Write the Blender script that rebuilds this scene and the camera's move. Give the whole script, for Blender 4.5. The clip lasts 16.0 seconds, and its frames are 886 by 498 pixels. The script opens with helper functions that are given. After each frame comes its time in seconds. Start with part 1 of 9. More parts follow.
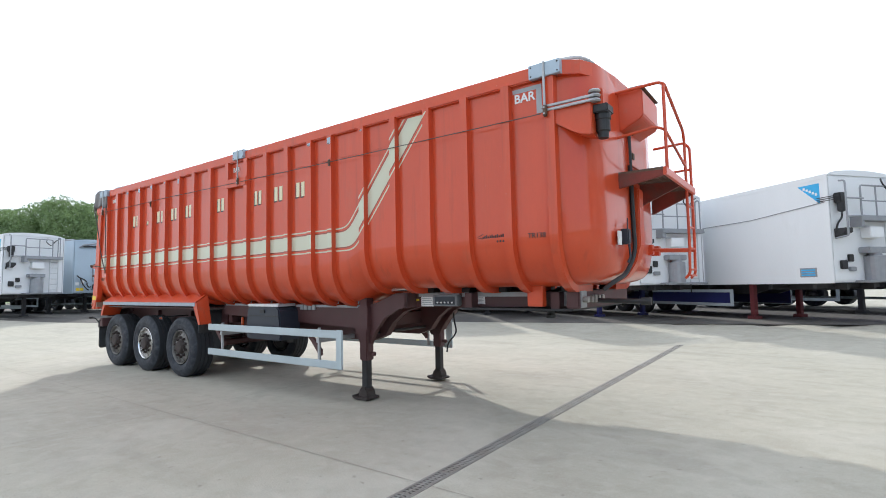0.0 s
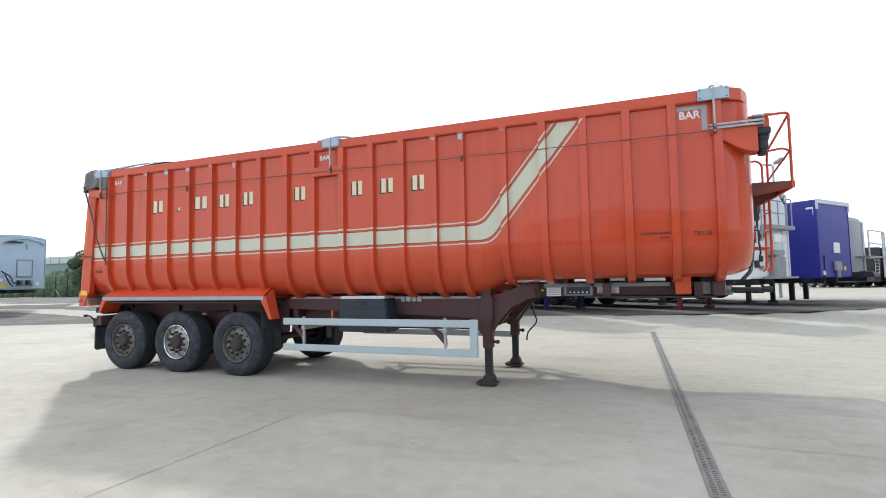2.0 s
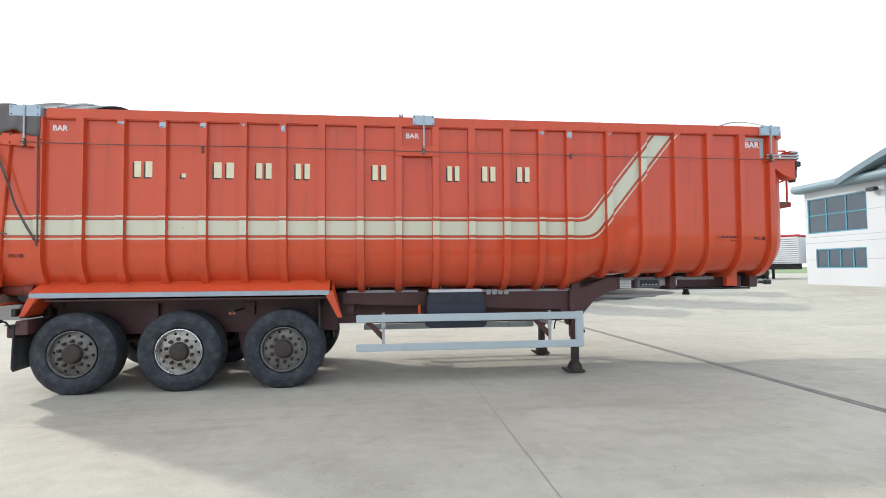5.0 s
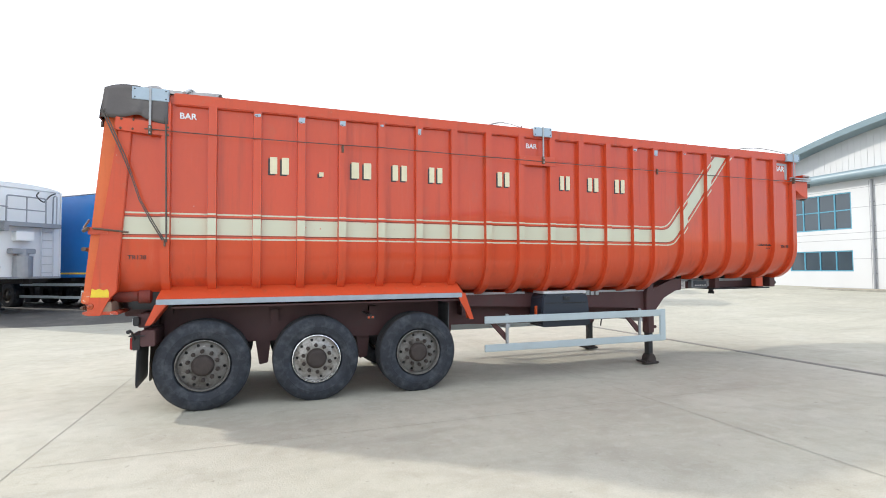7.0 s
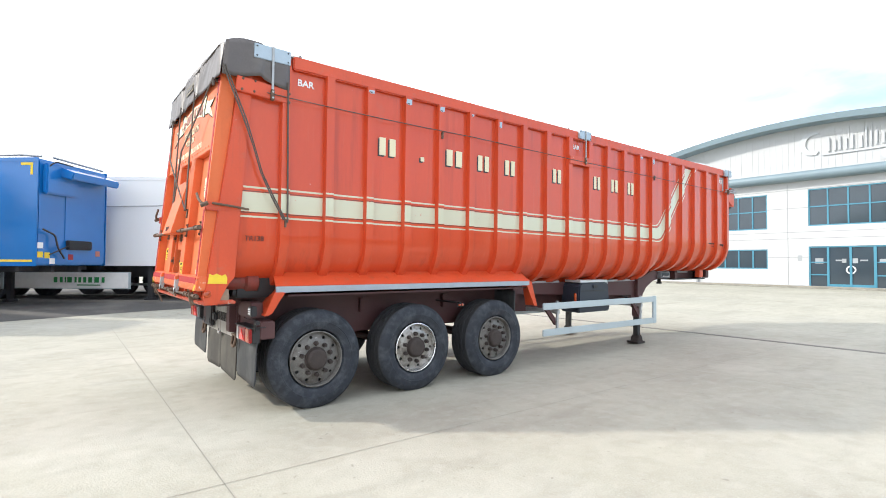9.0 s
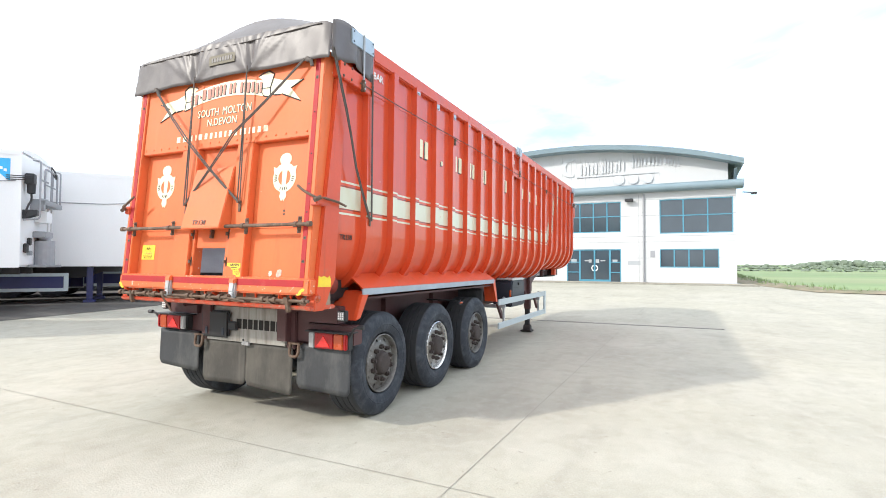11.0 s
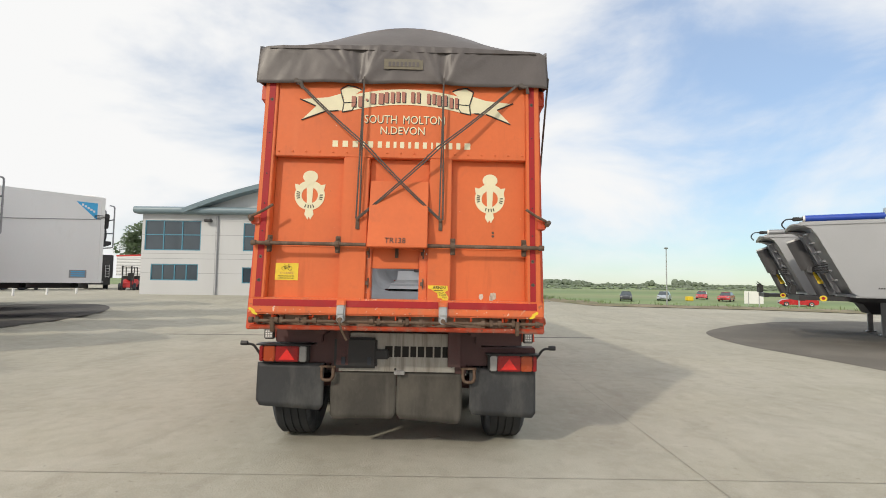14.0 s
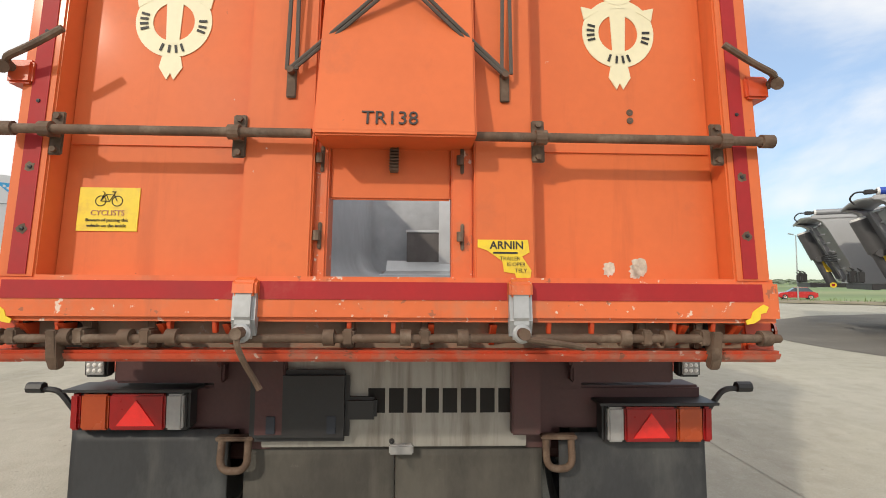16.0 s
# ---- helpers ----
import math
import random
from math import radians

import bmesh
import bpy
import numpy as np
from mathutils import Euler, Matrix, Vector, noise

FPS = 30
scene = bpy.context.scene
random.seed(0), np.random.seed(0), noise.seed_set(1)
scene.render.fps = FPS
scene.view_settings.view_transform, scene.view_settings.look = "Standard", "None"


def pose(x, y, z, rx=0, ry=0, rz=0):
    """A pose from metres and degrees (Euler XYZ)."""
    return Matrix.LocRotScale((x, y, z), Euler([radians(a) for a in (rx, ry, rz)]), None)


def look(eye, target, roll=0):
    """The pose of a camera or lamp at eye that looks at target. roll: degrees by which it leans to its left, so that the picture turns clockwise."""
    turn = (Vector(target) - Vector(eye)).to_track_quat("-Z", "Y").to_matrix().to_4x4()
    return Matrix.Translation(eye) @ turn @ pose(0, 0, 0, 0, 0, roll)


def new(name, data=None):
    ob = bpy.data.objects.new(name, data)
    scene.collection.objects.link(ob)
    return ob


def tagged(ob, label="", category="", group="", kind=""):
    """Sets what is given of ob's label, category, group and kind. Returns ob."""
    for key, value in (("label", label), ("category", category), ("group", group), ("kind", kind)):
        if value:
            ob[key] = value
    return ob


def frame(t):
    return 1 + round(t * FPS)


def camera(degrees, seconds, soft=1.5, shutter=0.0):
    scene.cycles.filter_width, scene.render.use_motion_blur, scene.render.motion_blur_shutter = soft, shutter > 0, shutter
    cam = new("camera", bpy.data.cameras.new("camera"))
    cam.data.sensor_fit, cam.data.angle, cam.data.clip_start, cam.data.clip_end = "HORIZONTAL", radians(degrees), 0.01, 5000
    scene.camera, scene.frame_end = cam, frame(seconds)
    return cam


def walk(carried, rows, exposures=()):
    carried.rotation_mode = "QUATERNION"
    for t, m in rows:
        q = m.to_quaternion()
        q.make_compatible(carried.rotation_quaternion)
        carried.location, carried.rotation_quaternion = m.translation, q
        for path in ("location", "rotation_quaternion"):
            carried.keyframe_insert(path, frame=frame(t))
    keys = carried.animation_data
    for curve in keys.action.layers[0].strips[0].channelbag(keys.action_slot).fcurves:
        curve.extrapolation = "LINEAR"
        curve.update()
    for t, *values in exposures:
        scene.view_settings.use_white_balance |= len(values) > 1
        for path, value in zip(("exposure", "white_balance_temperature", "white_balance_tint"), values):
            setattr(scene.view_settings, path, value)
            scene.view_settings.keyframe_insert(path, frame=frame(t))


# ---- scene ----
cam = camera(82.4, 16.0, soft=0.95)
PATH = [
    (0, (0.173, 0.337, 1.492), (-1.01, 1.942, 1.643), -1.1),
    (0.5, (-0.465, -0.295, 1.49), (-1.54, 1.385, 1.637), -1.1),
    (1, (-1.171, -0.852, 1.501), (-2.151, 0.885, 1.642), -1.2),
    (1.5, (-1.912, -1.282, 1.491), (-2.752, 0.528, 1.627), -1.1),
    (2, (-2.705, -1.711, 1.462), (-3.442, 0.143, 1.597), -1.1),
    (2.5, (-3.552, -2.014, 1.435), (-4.17, -0.117, 1.566), -1.1),
    (3, (-4.391, -2.192, 1.468), (-4.836, -0.246, 1.589), -1.0),
    (3.2, (-4.694, -2.251, 1.47), (-5.053, -0.287, 1.587), -1.0),
    (5.3, (-8.141, -2.138, 1.589), (-7.873, -0.158, 1.672), -0.7),
    (5.5, (-8.51, -2.05, 1.607), (-8.205, -0.076, 1.693), -0.8),
    (6, (-9.32, -1.967, 1.64), (-8.949, -0.003, 1.721), -0.7),
    (6.5, (-10.15, -1.838, 1.662), (-9.632, 0.093, 1.734), -0.6),
    (7, (-10.995, -1.743, 1.651), (-10.337, 0.144, 1.727), -0.5),
    (7.5, (-11.819, -1.481, 1.596), (-11.031, 0.355, 1.677), -0.6),
    (8, (-12.604, -1.181, 1.598), (-11.71, 0.607, 1.679), -0.5),
    (8.5, (-13.307, -0.764, 1.576), (-12.253, 0.934, 1.653), -0.4),
    (8.7, (-13.565, -0.601, 1.572), (-12.449, 1.057, 1.638), -0.1),
    (10.8, (-16.038, 1.751, 1.569), (-14.281, 2.704, 1.628), 0.1),
    (11, (-16.215, 1.972, 1.567), (-14.416, 2.844, 1.624), 0.2),
    (11.5, (-16.569, 2.624, 1.598), (-14.692, 3.314, 1.656), 0.3),
    (12, (-16.948, 3.244, 1.607), (-15.008, 3.728, 1.67), 0.5),
    (12.5, (-17.16, 3.911, 1.651), (-15.191, 4.245, 1.755), 0.8),
    (13, (-17.298, 4.577, 1.618), (-15.307, 4.717, 1.744), 0.8),
    (13.5, (-17.285, 5.211, 1.622), (-15.29, 5.262, 1.75), 0.8),
    (14, (-17.219, 5.686, 1.601), (-15.223, 5.679, 1.729), 0.7),
    (14.5, (-16.786, 5.808, 1.553), (-14.79, 5.775, 1.673), 0.5),
    (15, (-16.104, 5.9, 1.55), (-14.108, 5.867, 1.666), 0.4),
    (15.5, (-15.294, 5.912, 1.524), (-13.298, 5.858, 1.636), 0.2),
    (16, (-14.53, 5.955, 1.436), (-12.534, 5.897, 1.556), -0.0),
]
# exposure and white balance of the clip's camera along the walk: seconds, stops, kelvin, tint
EXPO = [(0, -0.08, 5900, 10), (3.2, -0.02, 5950, 10), (5.5, 0.08, 6050, 10), (8.5, 0.34, 6100, 10), (10.8, 0.42, 6100, 10), (11.5, 0.34, 6150, 10), (12.5, -0.12, 6300, 10), (13, -0.22, 6450, 10), (13.5, -0.55, 6650, 10), (14.5, -0.57, 6700, 10), (15, -0.52, 6700, 10), (16, -0.45, 6750, 10)]
walk(cam, [(t, look(eye, target, roll)) for t, eye, target, roll in PATH], EXPO)

# ---- light ----
SUN_FROM = Vector((-1.30, 1.0, 1.0)).normalized()
world = bpy.data.worlds.new("sky")
scene.world = world
world.use_nodes = True
wn, wl = world.node_tree.nodes, world.node_tree.links
wn.clear()
w_out = wn.new("ShaderNodeOutputWorld")
w_bg = wn.new("ShaderNodeBackground")
w_sky = wn.new("ShaderNodeTexSky")
w_sky.sky_type = "NISHITA"
w_sky.sun_disc = False
w_sky.sun_elevation = math.asin(SUN_FROM.z)
w_sky.sun_rotation = math.atan2(SUN_FROM.x, SUN_FROM.y)
w_sky.dust_density = 0.05
w_sky.air_density = 1.1
w_sky.ozone_density = 1.2
w_geo = wn.new("ShaderNodeTexCoord")
w_map = wn.new("ShaderNodeMapping")
w_map.inputs["Scale"].default_value = (1.0, 1.3, 3.2)
w_map.inputs["Rotation"].default_value = (0.0, 0.25, 0.5)
w_cloud = wn.new("ShaderNodeTexNoise")
w_cloud.inputs["Scale"].default_value = 1.7
w_cloud.inputs["Detail"].default_value = 7.0
w_cloud.inputs["Roughness"].default_value = 0.55
w_cloud.inputs["Distortion"].default_value = 0.35
w_dot = wn.new("ShaderNodeVectorMath")
w_dot.operation = "DOT_PRODUCT"
w_dot.inputs[1].default_value = Vector((SUN_FROM.x, SUN_FROM.y, 0.25)).normalized()
w_haze = wn.new("ShaderNodeMapRange")
w_haze.inputs["From Min"].default_value = -0.95
w_haze.inputs["From Max"].default_value = 0.1
w_haze.inputs["To Min"].default_value = 0.0
w_haze.inputs["To Max"].default_value = 0.42
w_add = wn.new("ShaderNodeMath")
w_ramp = wn.new("ShaderNodeMapRange")
w_ramp.interpolation_type = "SMOOTHSTEP"
w_ramp.inputs["From Min"].default_value = 0.44
w_ramp.inputs["From Max"].default_value = 0.78
w_ramp.inputs["To Min"].default_value = 0.26
w_mix = wn.new("ShaderNodeMix")
w_mix.data_type = "RGBA"
w_mix.inputs["B"].default_value = (10.2, 10.4, 10.6, 1)
w_bg.inputs["Strength"].default_value = 0.135
wl.new(w_geo.outputs["Generated"], w_map.inputs["Vector"])
wl.new(w_map.outputs["Vector"], w_cloud.inputs["Vector"])
wl.new(w_geo.outputs["Generated"], w_dot.inputs[0])
wl.new(w_dot.outputs["Value"], w_haze.inputs["Value"])
wl.new(w_cloud.outputs["Fac"], w_add.inputs[0])
wl.new(w_haze.outputs["Result"], w_add.inputs[1])
wl.new(w_add.outputs[0], w_ramp.inputs["Value"])
wl.new(w_ramp.outputs["Result"], w_mix.inputs["Factor"])
w_gain = wn.new("ShaderNodeMix")
w_gain.data_type, w_gain.blend_type = "RGBA", "MULTIPLY"
w_gain.inputs["Factor"].default_value = 1.0
w_sep = wn.new("ShaderNodeSeparateXYZ")
wl.new(w_geo.outputs["Generated"], w_sep.inputs[0])
w_up = wn.new("ShaderNodeValToRGB")
w_up.color_ramp.elements[0].position, w_up.color_ramp.elements[0].color = 0.0, (0.60, 0.84, 1.08, 1)
w_up.color_ramp.elements[1].position, w_up.color_ramp.elements[1].color = 0.45, (1.10, 1.52, 1.82, 1)
wl.new(w_sep.outputs["Z"], w_up.inputs["Fac"])
wl.new(w_up.outputs["Color"], w_gain.inputs["B"])
wl.new(w_sky.outputs["Color"], w_gain.inputs["A"])
wl.new(w_gain.outputs["Result"], w_mix.inputs["A"])
wl.new(w_mix.outputs["Result"], w_bg.inputs["Color"])
wl.new(w_bg.outputs["Background"], w_out.inputs["Surface"])

sun = new("sun", bpy.data.lights.new("sun", "SUN"))
sun.data.energy = 2.75
sun.data.angle = radians(2.0)
sun.data.color = (1.0, 0.91, 0.77)
sun.matrix_world = look(SUN_FROM * 60, (0, 0, 0))


# ---- materials ----
def material(name, colour, rough=0.5, metal=0.0, vary=0.12, scale=3.0, grain=60.0, bump=0.0, bump_scale=40.0,
             dirt=None, dirt_amount=0.0, dirt_scale=2.0, coat=0.0, stretch=(1, 1, 1), chips=(), streaks=()):
    """A procedural surface: colour varied at two scales, patches of dirt, uneven gloss and fine relief."""
    m = bpy.data.materials.new(name)
    m.use_nodes = True
    n, l = m.node_tree.nodes, m.node_tree.links
    b = n["Principled BSDF"]
    tc = n.new("ShaderNodeTexCoord")
    mp = n.new("ShaderNodeMapping")
    mp.inputs["Scale"].default_value = stretch
    l.new(tc.outputs["Object"], mp.inputs["Vector"])
    big = n.new("ShaderNodeTexNoise")
    big.inputs["Scale"].default_value = scale
    big.inputs["Detail"].default_value = 5
    fine = n.new("ShaderNodeTexNoise")
    fine.inputs["Scale"].default_value = grain
    fine.inputs["Detail"].default_value = 3
    for t in (big, fine):
        l.new(mp.outputs["Vector"], t.inputs["Vector"])
    both = n.new("ShaderNodeMath")
    both.operation = "MULTIPLY_ADD"
    both.inputs[1].default_value = 0.35
    l.new(fine.outputs["Fac"], both.inputs[0])
    l.new(big.outputs["Fac"], both.inputs[2])
    rng = n.new("ShaderNodeMapRange")
    rng.inputs["From Min"].default_value = 0.35
    rng.inputs["From Max"].default_value = 1.0
    rng.inputs["To Min"].default_value = 1.0 - vary
    rng.inputs["To Max"].default_value = 1.0 + vary
    l.new(both.outputs[0], rng.inputs["Value"])
    mul = n.new("ShaderNodeMix")
    mul.data_type, mul.blend_type = "RGBA", "MULTIPLY"
    mul.inputs["Factor"].default_value = 1.0
    mul.inputs["A"].default_value = (*colour, 1)
    l.new(rng.outputs["Result"], mul.inputs["B"])
    top = mul.outputs["Result"]
    if dirt is not None:
        dn = n.new("ShaderNodeTexNoise")
        dn.inputs["Scale"].default_value = dirt_scale
        dn.inputs["Detail"].default_value = 8
        dn.inputs["Roughness"].default_value = 0.65
        l.new(mp.outputs["Vector"], dn.inputs["Vector"])
        dr = n.new("ShaderNodeMapRange")
        dr.inputs["From Min"].default_value = 0.62 - 0.3 * dirt_amount
        dr.inputs["From Max"].default_value = 0.82 - 0.2 * dirt_amount
        dr.inputs["To Max"].default_value = min(1.0, 0.4 + dirt_amount)
        l.new(dn.outputs["Fac"], dr.inputs["Value"])
        dm = n.new("ShaderNodeMix")
        dm.data_type = "RGBA"
        dm.inputs["B"].default_value = (*dirt, 1)
        l.new(dr.outputs["Result"], dm.inputs["Factor"])
        l.new(top, dm.inputs["A"])
        top = dm.outputs["Result"]
    # chips of lost paint, and streaks that run down: (colour, scale, threshold, amount)
    for rows, squeeze in ((chips, (1, 1, 1)), (streaks, (1, 1, 0.07))):
        for col, sc, lo, amt in rows:
            mc = n.new("ShaderNodeMapping")
            mc.inputs["Scale"].default_value = squeeze
            l.new(tc.outputs["Object"], mc.inputs["Vector"])
            cn = n.new("ShaderNodeTexNoise")
            cn.inputs["Scale"].default_value = sc
            cn.inputs["Detail"].default_value = 6
            cn.inputs["Roughness"].default_value = 0.6
            l.new(mc.outputs["Vector"], cn.inputs["Vector"])
            cr = n.new("ShaderNodeMapRange")
            cr.inputs["From Min"].default_value = lo
            cr.inputs["From Max"].default_value = lo + (0.02 if squeeze[2] == 1 else 0.14)
            cr.inputs["To Max"].default_value = amt
            l.new(cn.outputs["Fac"], cr.inputs["Value"])
            cm = n.new("ShaderNodeMix")
            cm.data_type = "RGBA"
            cm.inputs["B"].default_value = (*col, 1)
            l.new(cr.outputs["Result"], cm.inputs["Factor"])
            l.new(top, cm.inputs["A"])
            top = cm.outputs["Result"]
    l.new(top, b.inputs["Base Color"])
    rr = n.new("ShaderNodeMapRange")
    rr.inputs["To Min"].default_value = max(0.02, rough - 0.1)
    rr.inputs["To Max"].default_value = min(1.0, rough + 0.12)
    l.new(big.outputs["Fac"], rr.inputs["Value"])
    l.new(rr.outputs["Result"], b.inputs["Roughness"])
    b.inputs["Metallic"].default_value = metal
    b.inputs["Coat Weight"].default_value = coat
    b.inputs["Coat Roughness"].default_value = 0.12
    if bump > 0:
        bn = n.new("ShaderNodeTexNoise")
        bn.inputs["Scale"].default_value = bump_scale
        bn.inputs["Detail"].default_value = 4
        l.new(mp.outputs["Vector"], bn.inputs["Vector"])
        bp = n.new("ShaderNodeBump")
        bp.inputs["Strength"].default_value = bump
        bp.inputs["Distance"].default_value = 0.02
        l.new(bn.outputs["Fac"], bp.inputs["Height"])
        l.new(bp.outputs["Normal"], b.inputs["Normal"])
    m["top"] = 1
    return m


def glass_material(name, colour, rough=0.04):
    m = material(name, colour, rough=rough, vary=0.2, scale=0.7)
    b = m.node_tree.nodes["Principled BSDF"]
    b.inputs["Specular IOR Level"].default_value = 0.8
    return m


ORANGE = (0.60, 0.073, 0.022)
M_BODY = material("orange_body_paint", ORANGE, rough=0.34, vary=0.08, scale=1.4, grain=25, bump=0.03, bump_scale=6,
                  dirt=(0.42, 0.12, 0.06), dirt_amount=0.10, dirt_scale=3.0, coat=0.42, stretch=(1, 1, 0.4),
                  chips=(((0.62, 0.52, 0.42), 16.0, 0.735, 0.6),), streaks=(((0.26, 0.045, 0.022), 7.0, 0.56, 0.30), ((0.62, 0.15, 0.075), 11.0, 0.60, 0.25)))
b_ = M_BODY.node_tree.nodes["Principled BSDF"].inputs
b_["Specular IOR Level"].default_value, b_["Coat Weight"].default_value, b_["Coat Roughness"].default_value = 0.28, 0.62, 0.05
M_ORANGE = material("orange_frame_paint", (0.60, 0.074, 0.021), rough=0.38, vary=0.10, scale=2.2, grain=40, bump=0.03,
                    dirt=(0.30, 0.16, 0.10), dirt_amount=0.15, dirt_scale=5.0, coat=0.1,
                    chips=(((0.55, 0.45, 0.36), 20.0, 0.715, 0.7), ((0.10, 0.06, 0.04), 26.0, 0.72, 0.7)), streaks=(((0.24, 0.06, 0.03), 9.0, 0.58, 0.30),))
# orange darkened by the shade under the nose platform, with dirt patches over it
M_DARK_ORANGE = material("grimy_dark_orange", (0.20, 0.036, 0.024), rough=0.6, vary=0.3, scale=6, bump=0.05, dirt=(0.10, 0.06, 0.045), dirt_amount=0.5, dirt_scale=5)
# gate orange paler than the body: sun glare is mixed into its base
M_DOOR = material("orange_door_paint", (0.68, 0.150, 0.045), rough=0.56, vary=0.09, scale=2.5, grain=30, bump=0.03, bump_scale=8,
                  dirt=(0.46, 0.12, 0.05), dirt_amount=0.16, dirt_scale=4.0, coat=0.06,
                  chips=(((0.66, 0.58, 0.50), 24.0, 0.735, 0.7), ((0.16, 0.07, 0.04), 30.0, 0.735, 0.7)), streaks=(((0.40, 0.085, 0.028), 9.0, 0.57, 0.30), ((0.74, 0.19, 0.065), 6.0, 0.60, 0.3)))
M_DOOR.node_tree.nodes["Principled BSDF"].inputs["Specular IOR Level"].default_value = 0.38
M_SILL = material("scuffed_orange_sill", (0.55, 0.075, 0.03), rough=0.5, vary=0.2, scale=6, grain=60, bump=0.08,
                  dirt=(0.27, 0.20, 0.15), dirt_amount=0.55, dirt_scale=8.0, chips=(((0.55, 0.50, 0.44), 22.0, 0.64, 0.7), ((0.12, 0.08, 0.055), 15.0, 0.62, 0.7)))
M_GRIME = material("grimy_sill_web", (0.27, 0.20, 0.145), rough=0.8, vary=0.3, scale=7, grain=40, bump=0.12,
                   dirt=(0.45, 0.12, 0.06), dirt_amount=0.25, dirt_scale=7.0, chips=(((0.42, 0.40, 0.36), 18.0, 0.63, 0.6),))
M_CREAM = material("cream_lettering", (0.78, 0.72, 0.50), rough=0.5, vary=0.08, scale=6)
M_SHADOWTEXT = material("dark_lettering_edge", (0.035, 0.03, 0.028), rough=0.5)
M_MAROON = material("maroon_reflective_tape", (0.36, 0.010, 0.013), rough=0.65, vary=0.15, scale=8,
                    dirt=(0.35, 0.2, 0.15), dirt_amount=0.1)
M_CHASSIS = material("dark_maroon_chassis_paint", (0.082, 0.033, 0.033), rough=0.55, vary=0.25, scale=3, bump=0.05,
                     dirt=(0.060, 0.046, 0.040), dirt_amount=0.3, dirt_scale=3)
M_BLACK = material("black_steel", (0.022, 0.022, 0.024), rough=0.5, vary=0.25, scale=5, dirt=(0.05, 0.045, 0.04), dirt_amount=0.3)
M_RUBBER = material("tyre_rubber", (0.018, 0.022, 0.031), rough=0.66, vary=0.35, scale=5, bump=0.25, bump_scale=45,
                    dirt=(0.070, 0.078, 0.090), dirt_amount=0.5, dirt_scale=7, chips=(((0.20, 0.21, 0.22), 38.0, 0.70, 0.5),))
M_TREAD = material("tyre_tread_rubber", (0.026, 0.028, 0.032), rough=0.85, vary=0.2, scale=6, dirt=(0.05, 0.047, 0.045), dirt_amount=0.3)
M_FLAP = material("rubber_mud_flap", (0.036, 0.038, 0.042), rough=0.6, vary=0.3, scale=4, bump=0.05,
                  dirt=(0.095, 0.097, 0.095), dirt_amount=0.5, dirt_scale=3.5, stretch=(1, 1, 0.5), chips=(((0.12, 0.12, 0.115), 18.0, 0.70, 0.3),), streaks=(((0.10, 0.10, 0.096), 8.0, 0.55, 0.4),))
M_DUSTY_FLAP = material("dusty_rubber_mud_flap", (0.052, 0.048, 0.042), rough=0.75, vary=0.25, scale=4, bump=0.05,
                        dirt=(0.100, 0.092, 0.078), dirt_amount=0.6, dirt_scale=3.2, stretch=(1, 1, 0.5), chips=(((0.15, 0.14, 0.125), 20.0, 0.68, 0.3),), streaks=(((0.125, 0.115, 0.10), 8.0, 0.55, 0.45),))
M_WHEEL = material("dirty_alloy_wheel", (0.205, 0.198, 0.185), rough=0.55, metal=0.4, vary=0.35, scale=9,
                   dirt=(0.075, 0.062, 0.052), dirt_amount=0.6, dirt_scale=9, chips=(((0.42, 0.41, 0.39), 30.0, 0.66, 0.6),))
M_CHROME = material("polished_alloy_wheel", (0.78, 0.78, 0.78), rough=0.25, metal=0.95, vary=0.12, scale=9,
                    dirt=(0.16, 0.12, 0.09), dirt_amount=0.2, dirt_scale=9)
M_DISC = material("dull_alloy_wheel_disc", (0.40, 0.385, 0.36), rough=0.4, metal=0.65, vary=0.3, scale=9,
                  dirt=(0.085, 0.065, 0.05), dirt_amount=0.55, dirt_scale=10)
M_HUB = material("rusty_hub", (0.045, 0.034, 0.030), rough=0.75, vary=0.35, scale=14, bump=0.15)
M_RUST = material("rusty_brown_steel", (0.115, 0.072, 0.048), rough=0.75, vary=0.4, scale=14, bump=0.12,
                  dirt=(0.26, 0.20, 0.15), dirt_amount=0.4, dirt_scale=12)
M_ALU = material("aluminium", (0.62, 0.63, 0.64), rough=0.42, metal=0.6, vary=0.08, scale=5, bump=0.02)
M_CLAMP = material("blue_grey_clamp_plate", (0.40, 0.48, 0.55), rough=0.45, metal=0.3, vary=0.1, scale=8)
# aluminium edging with the sky's reflection put into a blue-grey base
M_EDGING = material("dull_blue_grey_edging", (0.36, 0.41, 0.46), rough=0.5, metal=0.2, vary=0.15, scale=6, dirt=(0.30, 0.30, 0.29), dirt_amount=0.2)
M_GUARD = material("pale_anodised_guard_rail", (0.48, 0.55, 0.58), rough=0.4, metal=0.25, vary=0.06, scale=3,
                   dirt=(0.40, 0.40, 0.38), dirt_amount=0.1)
M_GALV = material("galvanised_steel", (0.42, 0.43, 0.44), rough=0.5, metal=0.5, vary=0.2, scale=12)
M_PLATE = material("stained_aluminium_plate", (0.37, 0.355, 0.325), rough=0.5, metal=0.5, vary=0.15, scale=4,
                   dirt=(0.16, 0.145, 0.12), dirt_amount=0.5, dirt_scale=3, stretch=(1, 1, 0.25), streaks=(((0.12, 0.10, 0.08), 14.0, 0.52, 0.5),))
M_LINER = material("worn_grey_body_floor", (0.38, 0.39, 0.41), rough=0.5, metal=0.15, vary=0.2, scale=3)
